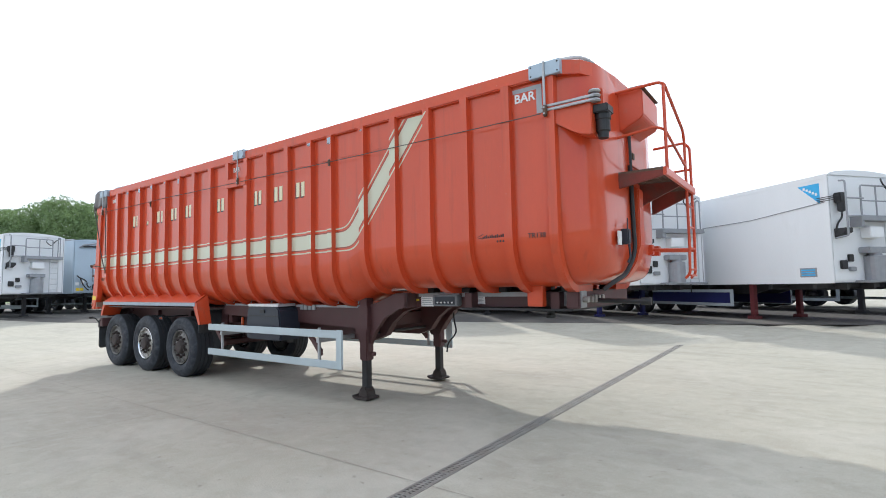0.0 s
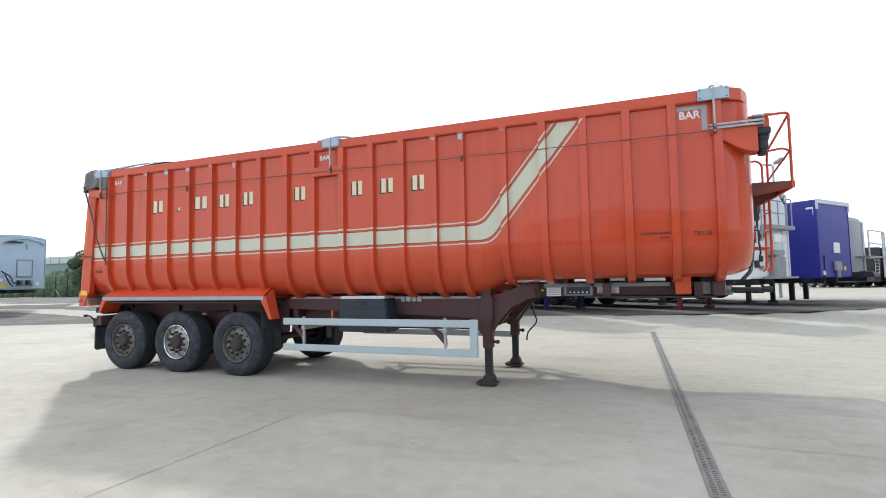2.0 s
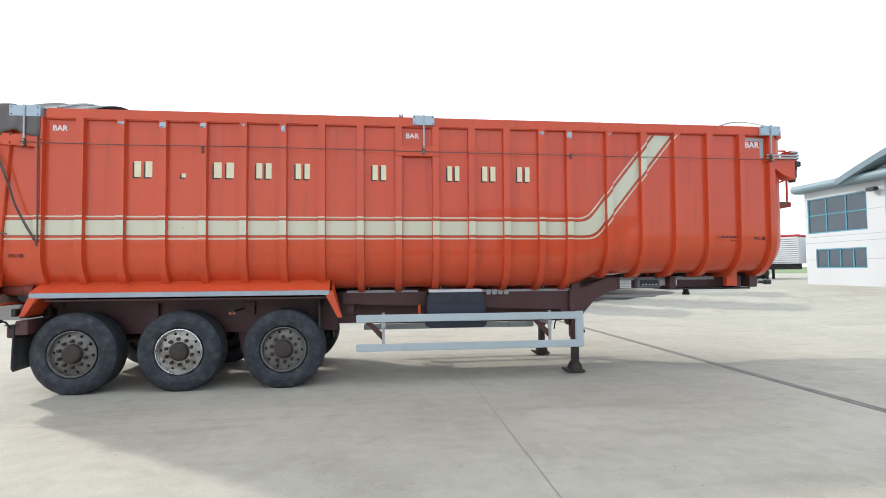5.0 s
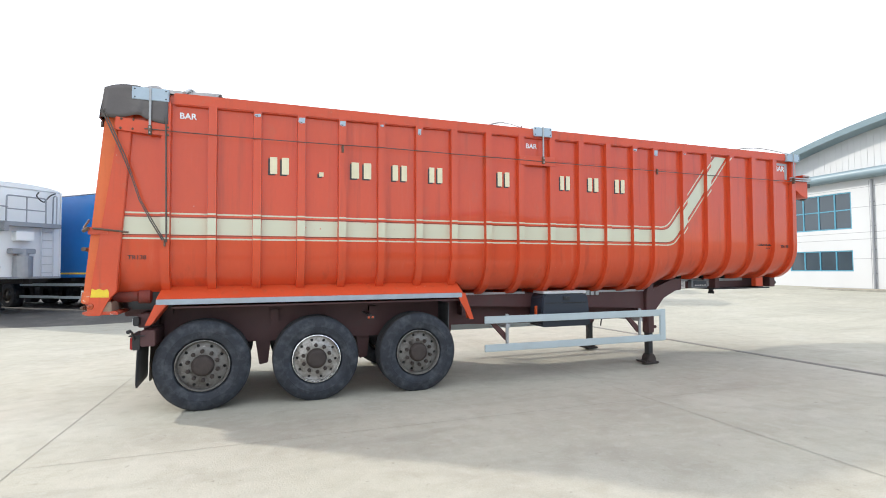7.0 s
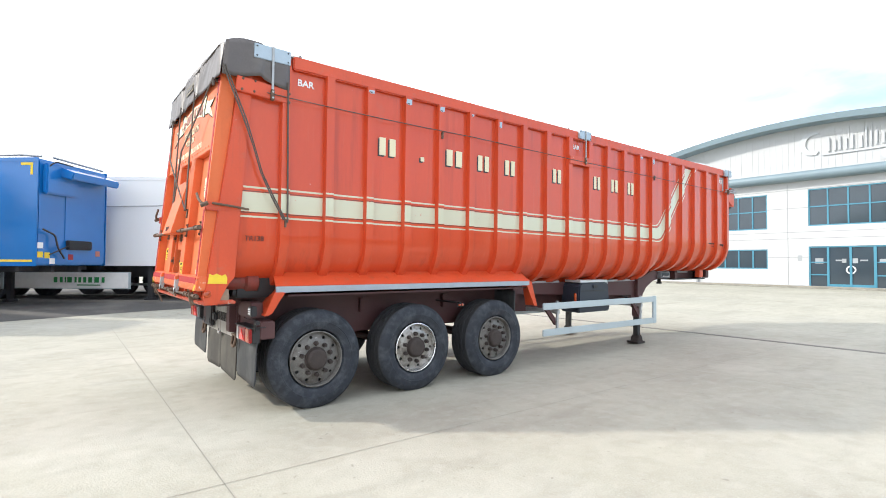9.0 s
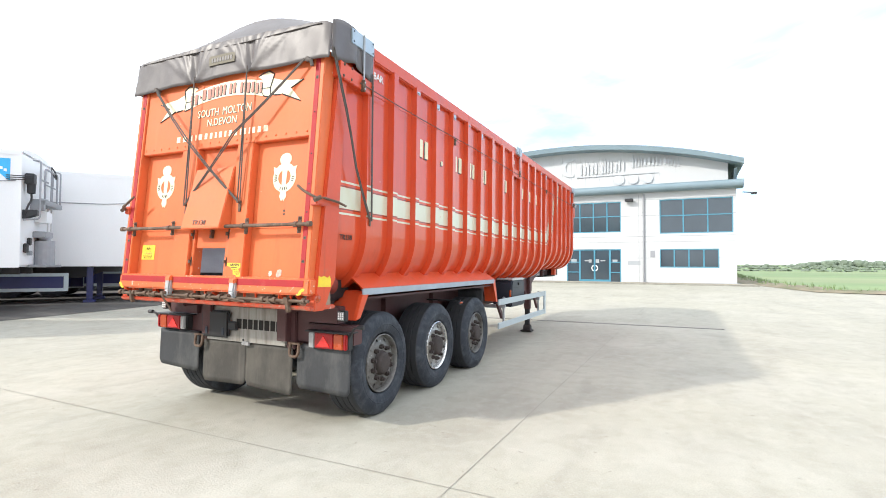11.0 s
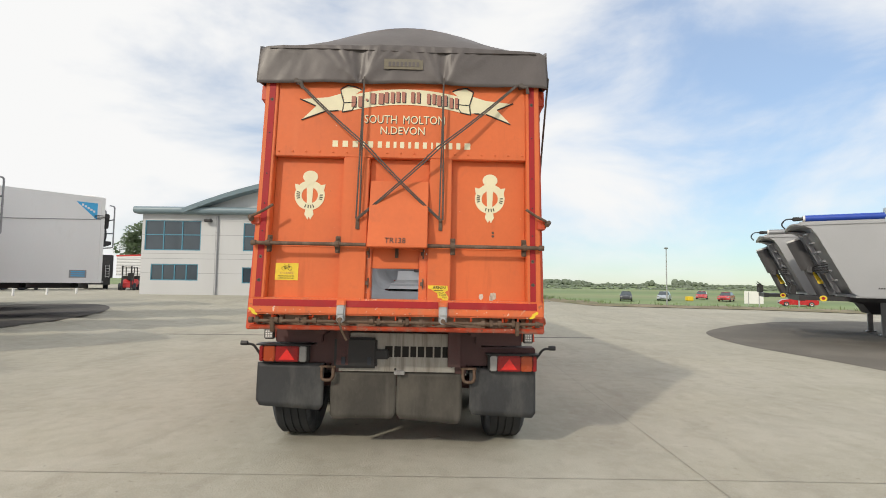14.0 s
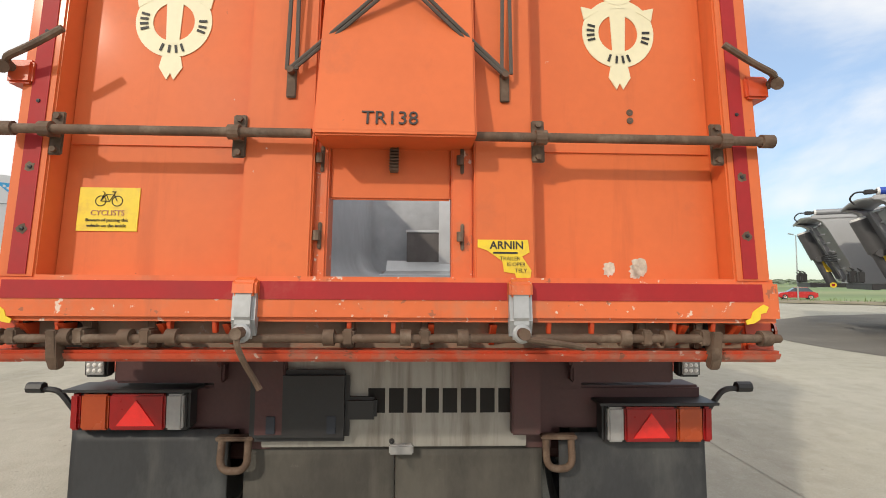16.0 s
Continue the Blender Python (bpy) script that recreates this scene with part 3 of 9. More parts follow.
# ---- the orange tipping trailer ----
def add_stripe(m):
    """The cream band with its thin lines, which runs level along the side and sweeps up near the front."""
    n, l = m.node_tree.nodes, m.node_tree.links
    b = n["Principled BSDF"]
    base = b.inputs["Base Color"].links[0].from_socket
    tc = n.new("ShaderNodeTexCoord")
    sep = n.new("ShaderNodeSeparateXYZ")
    l.new(tc.outputs["Object"], sep.inputs[0])

    def op(kind, *args):
        k = n.new("ShaderNodeMath")
        k.operation = kind
        for i, a in enumerate(args):
            if isinstance(a, (int, float)):
                k.inputs[i].default_value = a
            else:
                l.new(a, k.inputs[i])
        return k.outputs[0]
    x, z = sep.outputs["X"], sep.outputs["Z"]
    flat = op("SUBTRACT", z, 2.172)
    line = op("MULTIPLY", op("SUBTRACT", op("SUBTRACT", z, 2.55), op("MULTIPLY", op("ADD", x, 4.405), 1.23)), 0.631)
    d = op("ABSOLUTE", op("SMOOTH_MIN", flat, line, 0.16))
    band = op("LESS_THAN", d, 0.098)
    edge = op("MULTIPLY", op("GREATER_THAN", d, 0.137), op("LESS_THAN", d, 0.156))
    brown = op("MULTIPLY", op("GREATER_THAN", d, 0.102), op("LESS_THAN", d, 0.112))
    on = op("MULTIPLY", op("GREATER_THAN", x, -12.56), op("LESS_THAN", z, 3.56))
    wear = n.new("ShaderNodeTexNoise")
    wear.inputs["Scale"].default_value = 26
    wear.inputs["Detail"].default_value = 5
    l.new(tc.outputs["Object"], wear.inputs["Vector"])
    kept = op("LESS_THAN", wear.outputs["Fac"], 0.75)
    gm = n.new("ShaderNodeNewGeometry")
    sn = n.new("ShaderNodeSeparateXYZ")
    l.new(gm.outputs["True Normal"], sn.inputs[0])
    facing = op("LESS_THAN", op("ABSOLUTE", sn.outputs["X"]), 0.3)
    on = op("MULTIPLY", on, facing)
    cream = op("MULTIPLY", op("MULTIPLY", op("MAXIMUM", band, edge), on), kept)
    mx = n.new("ShaderNodeMix")
    mx.data_type = "RGBA"
    mx.inputs["B"].default_value = (0.62, 0.61, 0.46, 1)
    l.new(cream, mx.inputs["Factor"])
    l.new(base, mx.inputs["A"])
    my = n.new("ShaderNodeMix")
    my.data_type = "RGBA"
    my.inputs["B"].default_value = (0.16, 0.05, 0.03, 1)
    l.new(op("MULTIPLY", brown, on), my.inputs["Factor"])
    l.new(mx.outputs["Result"], my.inputs["A"])
    l.new(my.outputs["Result"], b.inputs["Base Color"])


add_stripe(M_BODY)

YC, HW, XF, XB, ZT = 6.10, 1.235, -1.47, -12.72, 3.70
PIVOT = (-10.4, YC, 0.0)
trailer = empty("tipping_trailer", Matrix.Translation(PIVOT) @ pose(0, 0, 0, 0.4, 0.18, 0.58), PIVOT)
tagged(trailer, "long orange steel tipping semi-trailer with ribbed sides", "trailer")


def hull(x, off=0.0):
    """Half section of the tub at x: points (half width, height) from the top edge round to the middle of the floor."""
    zb = 1.335 + 0.175 * smooth01((x + 4.98) / 0.60)
    hw, rz, ry = HW, 0.52, 0.42
    r = 0.50
    if x > XF - r:
        t = min(1.0, (x - (XF - r)) / r)
        s = 1 - math.sqrt(max(0.0, 1 - t * t))
        hw -= 0.42 * s
        zb += 0.16 * s
    hw, zb = hw + off, zb - off
    pts = [(hw, ZT), (hw, 3.2), (hw, 2.7), (hw, 2.3), (hw, zb + rz)]
    for k in range(1, 10):
        a = math.pi / 2 * k / 10
        pts.append((hw - ry * (1 - math.cos(a)), zb + rz * (1 - math.sin(a))))
    pts += [(hw - ry, zb), ((hw - ry) * 0.5, zb), (0.0, zb)]
    return pts


def ring(x, off=0.0):
    h = hull(x, off)
    return [(-a, z) for a, z in h] + [(a, z) for a, z in h[-2::-1]]


def body_stations():
    xs = [XB + (-5.1 - XB) * i / 20 for i in range(21)]
    xs += [-5.0 + 0.07 * i for i in range(11)] + [-4.1, -3.6, -3.0, -2.5, -2.1]
    xs += [XF - 0.5 + 0.5 * math.sin(math.pi / 2 * i / 9) for i in range(10)]
    return xs


def make_shell(name, off, mat, label, front=True):
    bm = B()
    xs = body_stations()
    back = 0.0 if front else 0.07
    rows = [[(x - back * smooth01((x - XF + 0.8) / 0.4), YC + y, z) for y, z in ring(x, off)] for x in xs]
    g = sheet(bm, len(rows), len(rows[0]), lambda i, j: rows[i][j])
    cap = g[-1]
    mid = [bm.verts.new((XF + (0.05 if front else -0.08), v.co.y * 0.6 + YC * 0.4, v.co.z * 0.7 + 2.75 * 0.3)) for v in cap]
    for k in range(len(cap) - 1):
        bm.faces.new((cap[k], cap[k + 1], mid[k + 1], mid[k]))
    bm.faces.new((cap[-1], cap[0], mid[0], mid[-1]))
    bm.faces.new(mid)
    return part(name, bm, mat, trailer, label, smooth=True)


make_shell("tub", 0.0, M_BODY, "orange painted tub with a cream side stripe")
make_shell("tub_lining", -0.03, M_LINER, "worn grey metal lining of the tub", front=False)

RIBS = [-12.12, -11.63, -11.13, -10.61, -10.10, -9.585, -9.065, -8.555, -8.03, -7.505, -6.985, -6.475, -5.97, -5.46, -5.045,
        -4.445, -3.915, -3.395, -2.875, -2.355, -1.865]


def make_rib(x, side):
    """A pressed rib that follows the side down and under the tub."""
    bm = B()
    h = hull(x)
    h = [(a, z) for a, z in h if z < 3.60]
    h = [(h[0][0], 3.60)] + h[:-1]
    rows = []
    for i, (a, z) in enumerate(h):
        a0, z0 = h[max(i - 1, 0)]
        a1, z1 = h[min(i + 1, len(h) - 1)]
        t = Vector((a1 - a0, z1 - z0)).normalized()
        nrm = Vector((-t.y, t.x))
        if nrm.x < -0.01 or (abs(nrm.x) < 0.01 and nrm.y > 0):
            nrm = -nrm
        row = []
        for dx, o in ((-0.054, -0.004), (-0.046, 0.066), (0.046, 0.066), (0.054, -0.004)):
            p = Vector((a, z)) + nrm * o
            row.append((x + dx, YC + side * p.x, p.y))
        rows.append(row)
    g = sheet(bm, len(rows), 4, lambda i, j: rows[i][j])
    bm.faces.new(g[0])
    bm.faces.new(g[-1])
    bmesh.ops.bevel(bm, geom=[e for e in bm.edges if e.calc_length() > 0.02 and len(e.link_faces) == 2 and e.calc_face_angle(0) > 0.7 and abs((e.verts[0].co - e.verts[1].co).x) < 0.01],
                    offset=0.01, segments=2, affect="EDGES")
    part("rib", bm, M_BODY, trailer, smooth=True)


for x in RIBS:
    make_rib(x, -1)
    make_rib(x, 1)

# pressed line along each side, and the top rail round the tub
for s in (-1, 1):
    bm = B()
    box(bm, -12.05, XF - 0.30, YC + s * HW - 0.05, YC + s * HW + 0.05, 3.585, 3.725, 0.012)
    part("top_rail", bm, M_ORANGE, trailer, "orange box-section top rail")
    bm = B()
    box(bm, -12.05, -4.1, YC + s * HW - 0.006, YC + s * HW + 0.006, 3.268, 3.280, 0.004)
    part("swage_line", bm, M_BODY, trailer)
bm = B()
path = [(-1.98, -1.235), (-1.76, -1.215), (-1.63, -1.12), (-1.55, -0.94), (-1.50, -0.5), (-1.48, 0.0)]
path = [Vector((x, YC + y, 0)) for x, y in path] + [Vector((x, YC - y, 0)) for x, y in path[-2::-1]]


def rail_ring(i, j):
    d = (path[min(i + 1, len(path) - 1)] - path[max(i - 1, 0)]).normalized()
    o = Vector((d.y, -d.x, 0)) * (0.05 if j in (0, 3, 4) else -0.05)
    return (path[i].x + o.x, path[i].y + o.y, 3.585 if j in (0, 1, 4) else 3.725)


sheet(bm, len(path), 5, rail_ring)
part("front_rail", bm, M_ORANGE, trailer, "orange top rail round the nose")

# rear posts: wide wedge-shaped corner panels
for s in (-1, 1):
    bm = B()
    prism(bm, [(-12.72, 3.40), (-12.60, 3.40), (-12.56, 1.42), (-12.62, 1.36), (-12.72, 1.16), (-12.855, 1.16)], "y", YC + s * 1.17, YC + s * 1.272, 0.008)
    part("rear_post", bm, M_ORANGE, trailer, "orange wedge-shaped rear corner post")
    bm = B()
    box(bm, -12.76, -12.07, *sorted((YC + s * 1.205, YC + s * 1.309)), 3.195, 3.335, 0.006)
    sb = part("sheet_bracket", bm, M_ORANGE, trailer, "orange plate bolted across the rear corner")
    for x, z in ((-12.70, 3.315), (-12.58, 3.315), (-12.70, 3.215), (-12.58, 3.215), (-12.10, 3.305), (-12.10, 3.22)):
        bm = B()
        lathe(bm, [(0, 0.014), (s * 0.006, 0.012), (s * 0.009, 0.001)], (x, YC + s * 1.309, z), "y", 8)
        part("bracket_bolt", bm, M_RUST, sb)
    bm = B()
    box(bm, -12.66, -12.07, YC + s * 1.20 - 0.03, YC + s * 1.20 + 0.03, 3.34, 3.40, 0.006)
    part("upper_rear_plate", bm, M_ORANGE, trailer)

# tailgate
XR = -12.87


def door_box(name, y0, y1, z0, z1, x_out=XR, x_in=-12.74, mat=M_DOOR, label="", bevel=0.006):
    bm = B()
    box(bm, x_out, x_in, y0, y1, z0, z1, bevel)
    return part(name, bm, mat, trailer, label)


gate = [
    door_box("gate_post", 4.866, 4.985, 1.425, 3.40, XR - 0.01),
    door_box("gate_post", 7.215, 7.330, 1.425, 3.40, XR - 0.01),
    door_box("gate_top_panel", 4.985, 7.215, 2.662, 3.40, XR + 0.006, label="flat orange upper panel of the tailgate"),
    door_box("gate_panel", 4.985, 5.64, 1.425, 2.662, XR + 0.075),
    door_box("gate_panel", 6.60, 7.215, 1.425, 2.662, XR + 0.075),
    door_box("gate_panel", 5.84, 6.37, 1.90, 2.662, XR + 0.07),
    door_box("gate_stile", 5.64, 5.84, 1.425, 2.662, XR),
    door_box("gate_stile", 6.37, 6.60, 1.425, 2.662, XR),
    door_box("hatch_post", 5.84, 5.914, 1.425, 1.90, XR + 0.03, mat=M_WORN_RAIL),
    door_box("hatch_post", 6.325, 6.37, 1.425, 1.90, XR + 0.03, mat=M_WORN_RAIL),
    door_box("hatch_shutter", 5.914, 6.325, 1.697, 1.90, XR + 0.05, -12.80, label="part-raised orange grain hatch shutter"),
    door_box("gate_bottom_rail", 4.842, 7.340, 1.294, 1.436, XR - 0.02, -12.72, mat=M_WORN_RAIL, label="chipped orange bottom rail of the tailgate", bevel=0.015),
    door_box("gate_mid_crease", 4.99, 5.64, 1.872, 1.884, XR + 0.068, XR + 0.08),
    door_box("gate_mid_crease", 6.60, 7.21, 1.872, 1.884, XR + 0.068, XR + 0.08),
    door_box("rear_sill", 4.835, 7.330, 1.166, 1.204, XR - 0.015, -12.55, mat=M_SILL, label="scuffed orange lower sill", bevel=0.01),
    door_box("rear_sill_web", 4.845, 7.320, 1.204, 1.31, XR + 0.06, -12.60, mat=M_GRIME, label="dirty worn web of the rear sill", bevel=0.0),
]
bm = B()
prism(bm, [(XR - 0.012, 2.455), (XR - 0.125, 1.885), (XR - 0.125, 1.872), (XR + 0.06, 1.872), (XR + 0.06, 2.455)], "y", 5.843, 6.352, 0.008)
part("chute_cover", bm, M_DOOR, trailer, "sloping orange cover over the hatch")
for y0, y1 in ((4.910, 4.958), (7.240, 7.294)):
    bm = B()
    box(bm, XR - 0.0135, XR - 0.009, y0, y1, 1.438, 3.40)
    part("reflective_tape", bm, M_MAROON, trailer, "maroon reflective tape")
for y0, y1 in ((4.905, 5.660), (5.740, 6.516), (6.596, 7.300)):
    bm = B()
    box(bm, XR - 0.0235, XR - 0.019, y0, y1, 1.364, 1.420)
    part("reflective_tape", bm, M_MAROON, trailer, "maroon reflective tape")
# rivets along the upper panel
bm = B()
for k in range(19):
    y = 5.02 + k * 0.12
    lathe(bm, [(0.0, 0.011), (-0.006, 0.008), (-0.008, 0.001)], (XR + 0.006, y, 2.707), "x", 8)
tagged(part("rivets", bm, M_DOOR, trailer), kind="stuff")
for y in (4.934, 7.267):
    for z in (1.58, 1.78, 2.0, 2.24, 2.50, 2.86, 3.16):
        bm = B()
        prism(bm, [(y + 0.016 * (1 + 0.25 * math.sin(4 * k + 9 * z)) * math.cos(k * 0.628), z + 0.016 * (1 + 0.25 * math.cos(3 * k + 7 * z)) * math.sin(k * 0.628)) for k in range(10)], "x", XR - 0.0145, XR - 0.0125)
        lathe(bm, [(0.0, 0.007), (-0.004, 0.006), (-0.005, 0.001)], (XR - 0.014, y, z), "x", 8, mi=1)
        part("tape_screw", bm, [M_RUST, M_BLACK], trailer, "rusted screw through the tape")

# lock bar across the gate with its brackets
bm = B()
rod(bm, (XR - 0.055, 4.862, 1.894), (XR - 0.055, 5.87, 1.894), 0.016, 12)
rod(bm, (XR - 0.055, 6.37, 1.894), (XR - 0.055, 7.325, 1.894), 0.016, 12)
for y in (4.866, 7.320):
    rod(bm, (XR - 0.055, y - 0.02, 1.894), (XR - 0.055, y + 0.02, 1.894), 0.023, 12)
part("lock_bar", bm, M_RUST, trailer, "rusty brown lock bar", smooth=True)
for y in (5.01, 5.625, 6.615, 7.20):
    bm = B()
    box(bm, XR - 0.012, XR - 0.002, y - 0.022, y + 0.022, 1.821, 1.966, 0.004)
    rod(bm, (XR - 0.055, y - 0.018, 1.894), (XR - 0.055, y + 0.018, 1.894), 0.025, 12)
    box(bm, XR - 0.055, XR - 0.004, y - 0.016, y + 0.016, 1.876, 1.912)
    for z in (1.838, 1.950):
        rod(bm, (XR - 0.024, y, z), (XR - 0.006, y, z), 0.011, 6)
    part("lock_bar_bracket", bm, M_RUST, trailer)
# side latches
for s in (-1, 1):
    y = YC + s * (1.25 if s < 0 else 1.22)
    bm = B()
    box(bm, XR - 0.03, -12.70, y - 0.03, y + 0.05, 2.055, 2.135, 0.008)
    part("latch_block", bm, M_ORANGE, trailer)
    bm = B()
    tube(bm, rounded([(XR - 0.02, y + s * 0.03, 2.10), (XR - 0.07, y + s * 0.03, 2.12), (XR - 0.08, y - s * 0.06, 2.16), (XR - 0.08, y - s * 0.15, 2.22)], 0.03), 0.012)
    rod(bm, (XR - 0.07, y + s * 0.03, 2.09), (XR - 0.02, y + s * 0.06, 2.12), 0.02)
    part("latch_hook", bm, M_RUST, trailer, "rusty latch hook", smooth=True)
    bm = B()
    tube(bm, [(-12.85, y + s * 0.05, 2.12), (-12.66, y + s * 0.07, 2.10), (-12.50, YC + s * 1.285, 2.085)], 0.011)
    part("latch_rod", bm, M_RUST, trailer)

# lower lock shaft with bearings and claws
bm = B()
rod(bm, (XR - 0.005, 4.85, 1.245), (XR - 0.005, 7.31, 1.240), 0.014, 12)
for y in (4.90, 5.22, 5.36, 5.88, 6.06, 6.30, 6.78, 6.92, 7.10, 7.31):
    rod(bm, (XR - 0.005, y - 0.017, 1.245), (XR - 0.005, y + 0.017, 1.245), 0.026, 12)
part("lock_shaft", bm, M_RUST, trailer, "rusty lower lock shaft", smooth=True)
for y in (5.10, 5.29, 6.00, 6.24, 6.86, 7.06, 7.26):
    bm = B()
    box(bm, XR - 0.022, XR + 0.06, y - 0.018, y + 0.018, 1.222, 1.272, 0.006)
    box(bm, XR + 0.02, XR + 0.06, y - 0.014, y + 0.014, 1.206, 1.296, 0.004)
    part("shaft_bearing", bm, M_RUST, trailer)
for y in (5.06, 5.19, 5.46, 5.60, 6.10, 6.24, 6.66, 6.80, 7.14, 7.26):
    bm = B()
    prism(bm, [(XR + 0.0, 1.300), (XR + 0.03, 1.300), (XR + 0.03, 1.256), (XR + 0.012, 1.256)], "y", y - 0.007, y + 0.007, 0.002)
    part("gate_tab", bm, M_ORANGE, trailer)
for y in (5.70, 6.556):
    bm = B()
    prism(bm, [(XR - 0.020, 1.436), (XR - 0.054, 1.420), (XR - 0.058, 1.375), (XR - 0.020, 1.375)], "y", y - 0.037, y + 0.037, 0.008)
    part("claw_head", bm, M_WORN_RAIL, trailer, "chipped orange head of the claw")
    bm = B()
    prism(bm, [(XR - 0.022, 1.432), (XR - 0.05, 1.415), (XR - 0.055, 1.30), (XR - 0.03, 1.24), (XR + 0.0, 1.24), (XR - 0.018, 1.30)], "y", y - 0.036, y + 0.036, 0.012)
    lathe(bm, [(XR - 0.052, 0.030), (XR - 0.058, 0.024), (XR - 0.060, 0.001)], (0, y, 1.262), "x", 16)
    part("gate_claw", bm, M_GALV, trailer, "worn steel claw with flaking paint")
    bm = B()
    d = 1 if y < 6 else -1
    if d > 0:
        tube(bm, rounded([(XR - 0.06, y, 1.27), (XR - 0.09, y - 0.01, 1.25), (XR - 0.075, y - 0.12, 1.235), (XR - 0.07, y - 0.19, 1.222)], 0.03), 0.010)
    else:
        tube(bm, rounded([(XR - 0.06, y, 1.27), (XR - 0.09, y - 0.0, 1.24), (XR - 0.085, y - 0.02, 1.16), (XR - 0.08, y - 0.055, 1.09)], 0.03), 0.010)
    rod(bm, (XR - 0.10, y, 1.265), (XR - 0.04, y, 1.265), 0.018, 10)
    part("claw_handle", bm, M_RUST, trailer, "bent rusty handle", smooth=True)
# toothed catch and hinges of the hatch
bm = B()
box(bm, XR + 0.03, XR + 0.052, 6.095, 6.122, 1.79, 1.90)
for k in range(9):
    box(bm, XR + 0.018, XR + 0.032, 6.093, 6.124, 1.795 + 0.011 * k, 1.801 + 0.011 * k)
part("toothed_catch", bm, M_RUST, trailer)
for y in (5.878, 6.348):
    for z in (1.83, 1.57):
        bm = B()
        box(bm, XR + 0.022, XR + 0.032, y - 0.006, y + 0.006, z - 0.045, z + 0.045, 0.003)
        rod(bm, (XR + 0.012, y + 0.008, z - 0.016), (XR + 0.012, y + 0.008, z + 0.016), 0.012, 8)
        part("hatch_hinge", bm, M_RUST, trailer)
bm = B()
box(bm, XR + 0.0, XR + 0.10, 5.90, 6.335, 1.424, 1.436, 0.002)
part("hatch_sill", bm, M_PLATE, trailer, "scraped bare metal hatch sill")

# writing and marks on the gate; trade names stand as plain bars


def on_rear(y, z, x=XR):
    return Matrix.Translation((x, y, z)) @ pose(0, 0, 0, 90, 0, -90)


lettering("fleet_number", "TR138", 0.066, Matrix.Translation((XR - 0.1200, 6.115, 1.928)) @ pose(0, 0, 0, 90 - 11.4, 0, -90), M_SHADOWTEXT, trailer, 0.0012)
for word, kind, size, y, z, squash in (("SOUTH", "town_word", 0.105, 6.285, 3.004, 0.84), ("MOLTON", "town_word", 0.105, 5.905, 3.004, 0.84), ("N.DEVON", "county_writing", 0.098, 6.09, 2.906, 0.92)):
    lettering(kind, word, size, on_rear(y - 0.006, z - 0.006, XR + 0.0052), M_SHADOWTEXT, trailer, 0.001, squash=squash)
    lettering(kind, word, size, on_rear(y, z, XR + 0.004), M_CREAM, trailer, squash=squash)


def bars(name, spans, z, height, x, mat, thick=0.003, label=""):
    """Plain upright bars that stand for writing; spans are (start, width) across the gate, from the near-side edge."""
    for y, w in spans:
        bm = B()
        box(bm, x - thick, x, y - w, y, z - height / 2, z + height / 2)
        part(name, bm, mat, trailer, label)


web = []
y = 6.70
for w in [0.066, 0.066, 0.066, 0.022, 0.066, 0.05, 0.045, 0.035, 0.05, 0.034, 0.05, 0.05, 0.022, 0.045, 0.022, 0.045, 0.05, 0.072]:
    web.append((y, w))
    y -= w + 0.022
bars("writing_bar", [(s[0], s[1] * 0.72) for s in web], 2.780, 0.056, XR + 0.006, M_CREAM, label="small cream painted bar")
# scroll with a curved centre and forked tails
bm = B()


def scroll(y):
    return 3.212 - 0.085 * ((y - 6.06) / 0.57) ** 2


P = 28
lo = [(6.06 - 0.56 + 1.12 * k / P) for k in range(P + 1)]
prism(bm, [(a, scroll(a) - 0.070) for a in lo] + [(a, scroll(a) + 0.070) for a in lo[::-1]], "x", XR + 0.001, XR + 0.006)
part("painted_scroll", bm, M_CREAM, trailer, "painted cream scroll with a curved centre")
for s in (-1, 1):
    c = 6.06
    # the folded-back piece behind the band, the forked tail, and the dark painted outlines
    bm = B()
    prism(bm, [(c + s * 0.40, 3.268), (c + s * 0.52, 3.300), (c + s * 0.585, 3.262), (c + s * 0.565, 3.20), (c + s * 0.46, 3.225)][::s], "x", XR + 0.0035, XR + 0.0062)
    prism(bm, [(c + s * 0.565, 3.236), (c + s * 0.70, 3.195), (c + s * 0.94, 3.172), (c + s * 0.80, 3.112), (c + s * 0.92, 2.990), (c + s * 0.70, 3.072), (c + s * 0.56, 3.080)][::s], "x", XR + 0.004, XR + 0.0064)
    part("scroll_tail", bm, M_CREAM, trailer, "painted cream forked scroll end")
    bm = B()
    x = XR + 0.002
    for pts in ([(0.565, 3.064), (0.48, 3.083), (0.44, 3.155), (0.555, 3.148)], [(0.40, 3.272), (0.46, 3.296), (0.53, 3.305), (0.588, 3.270), (0.575, 3.215), (0.555, 3.150), (0.565, 3.064)],
                [(0.70, 3.074), (0.92, 2.986)], [(0.80, 3.114), (0.94, 3.174)], [(0.60, 3.078), (0.68, 3.070)]):
        tube(bm, [(x, c + s * u, z) for u, z in pts], 0.0055, 6)
    part("scroll_outline", bm, M_INK, trailer, "dark painted outline of the scroll")
spans = []
for c, w in ((6.50, 0.095), (6.415, 0.016), (6.325, 0.115), (6.215, 0.085), (6.115, 0.080), (5.985, 0.080), (5.845, 0.075), (5.750, 0.085), (5.645, 0.075)):
    spans.append((c + w / 2, w))
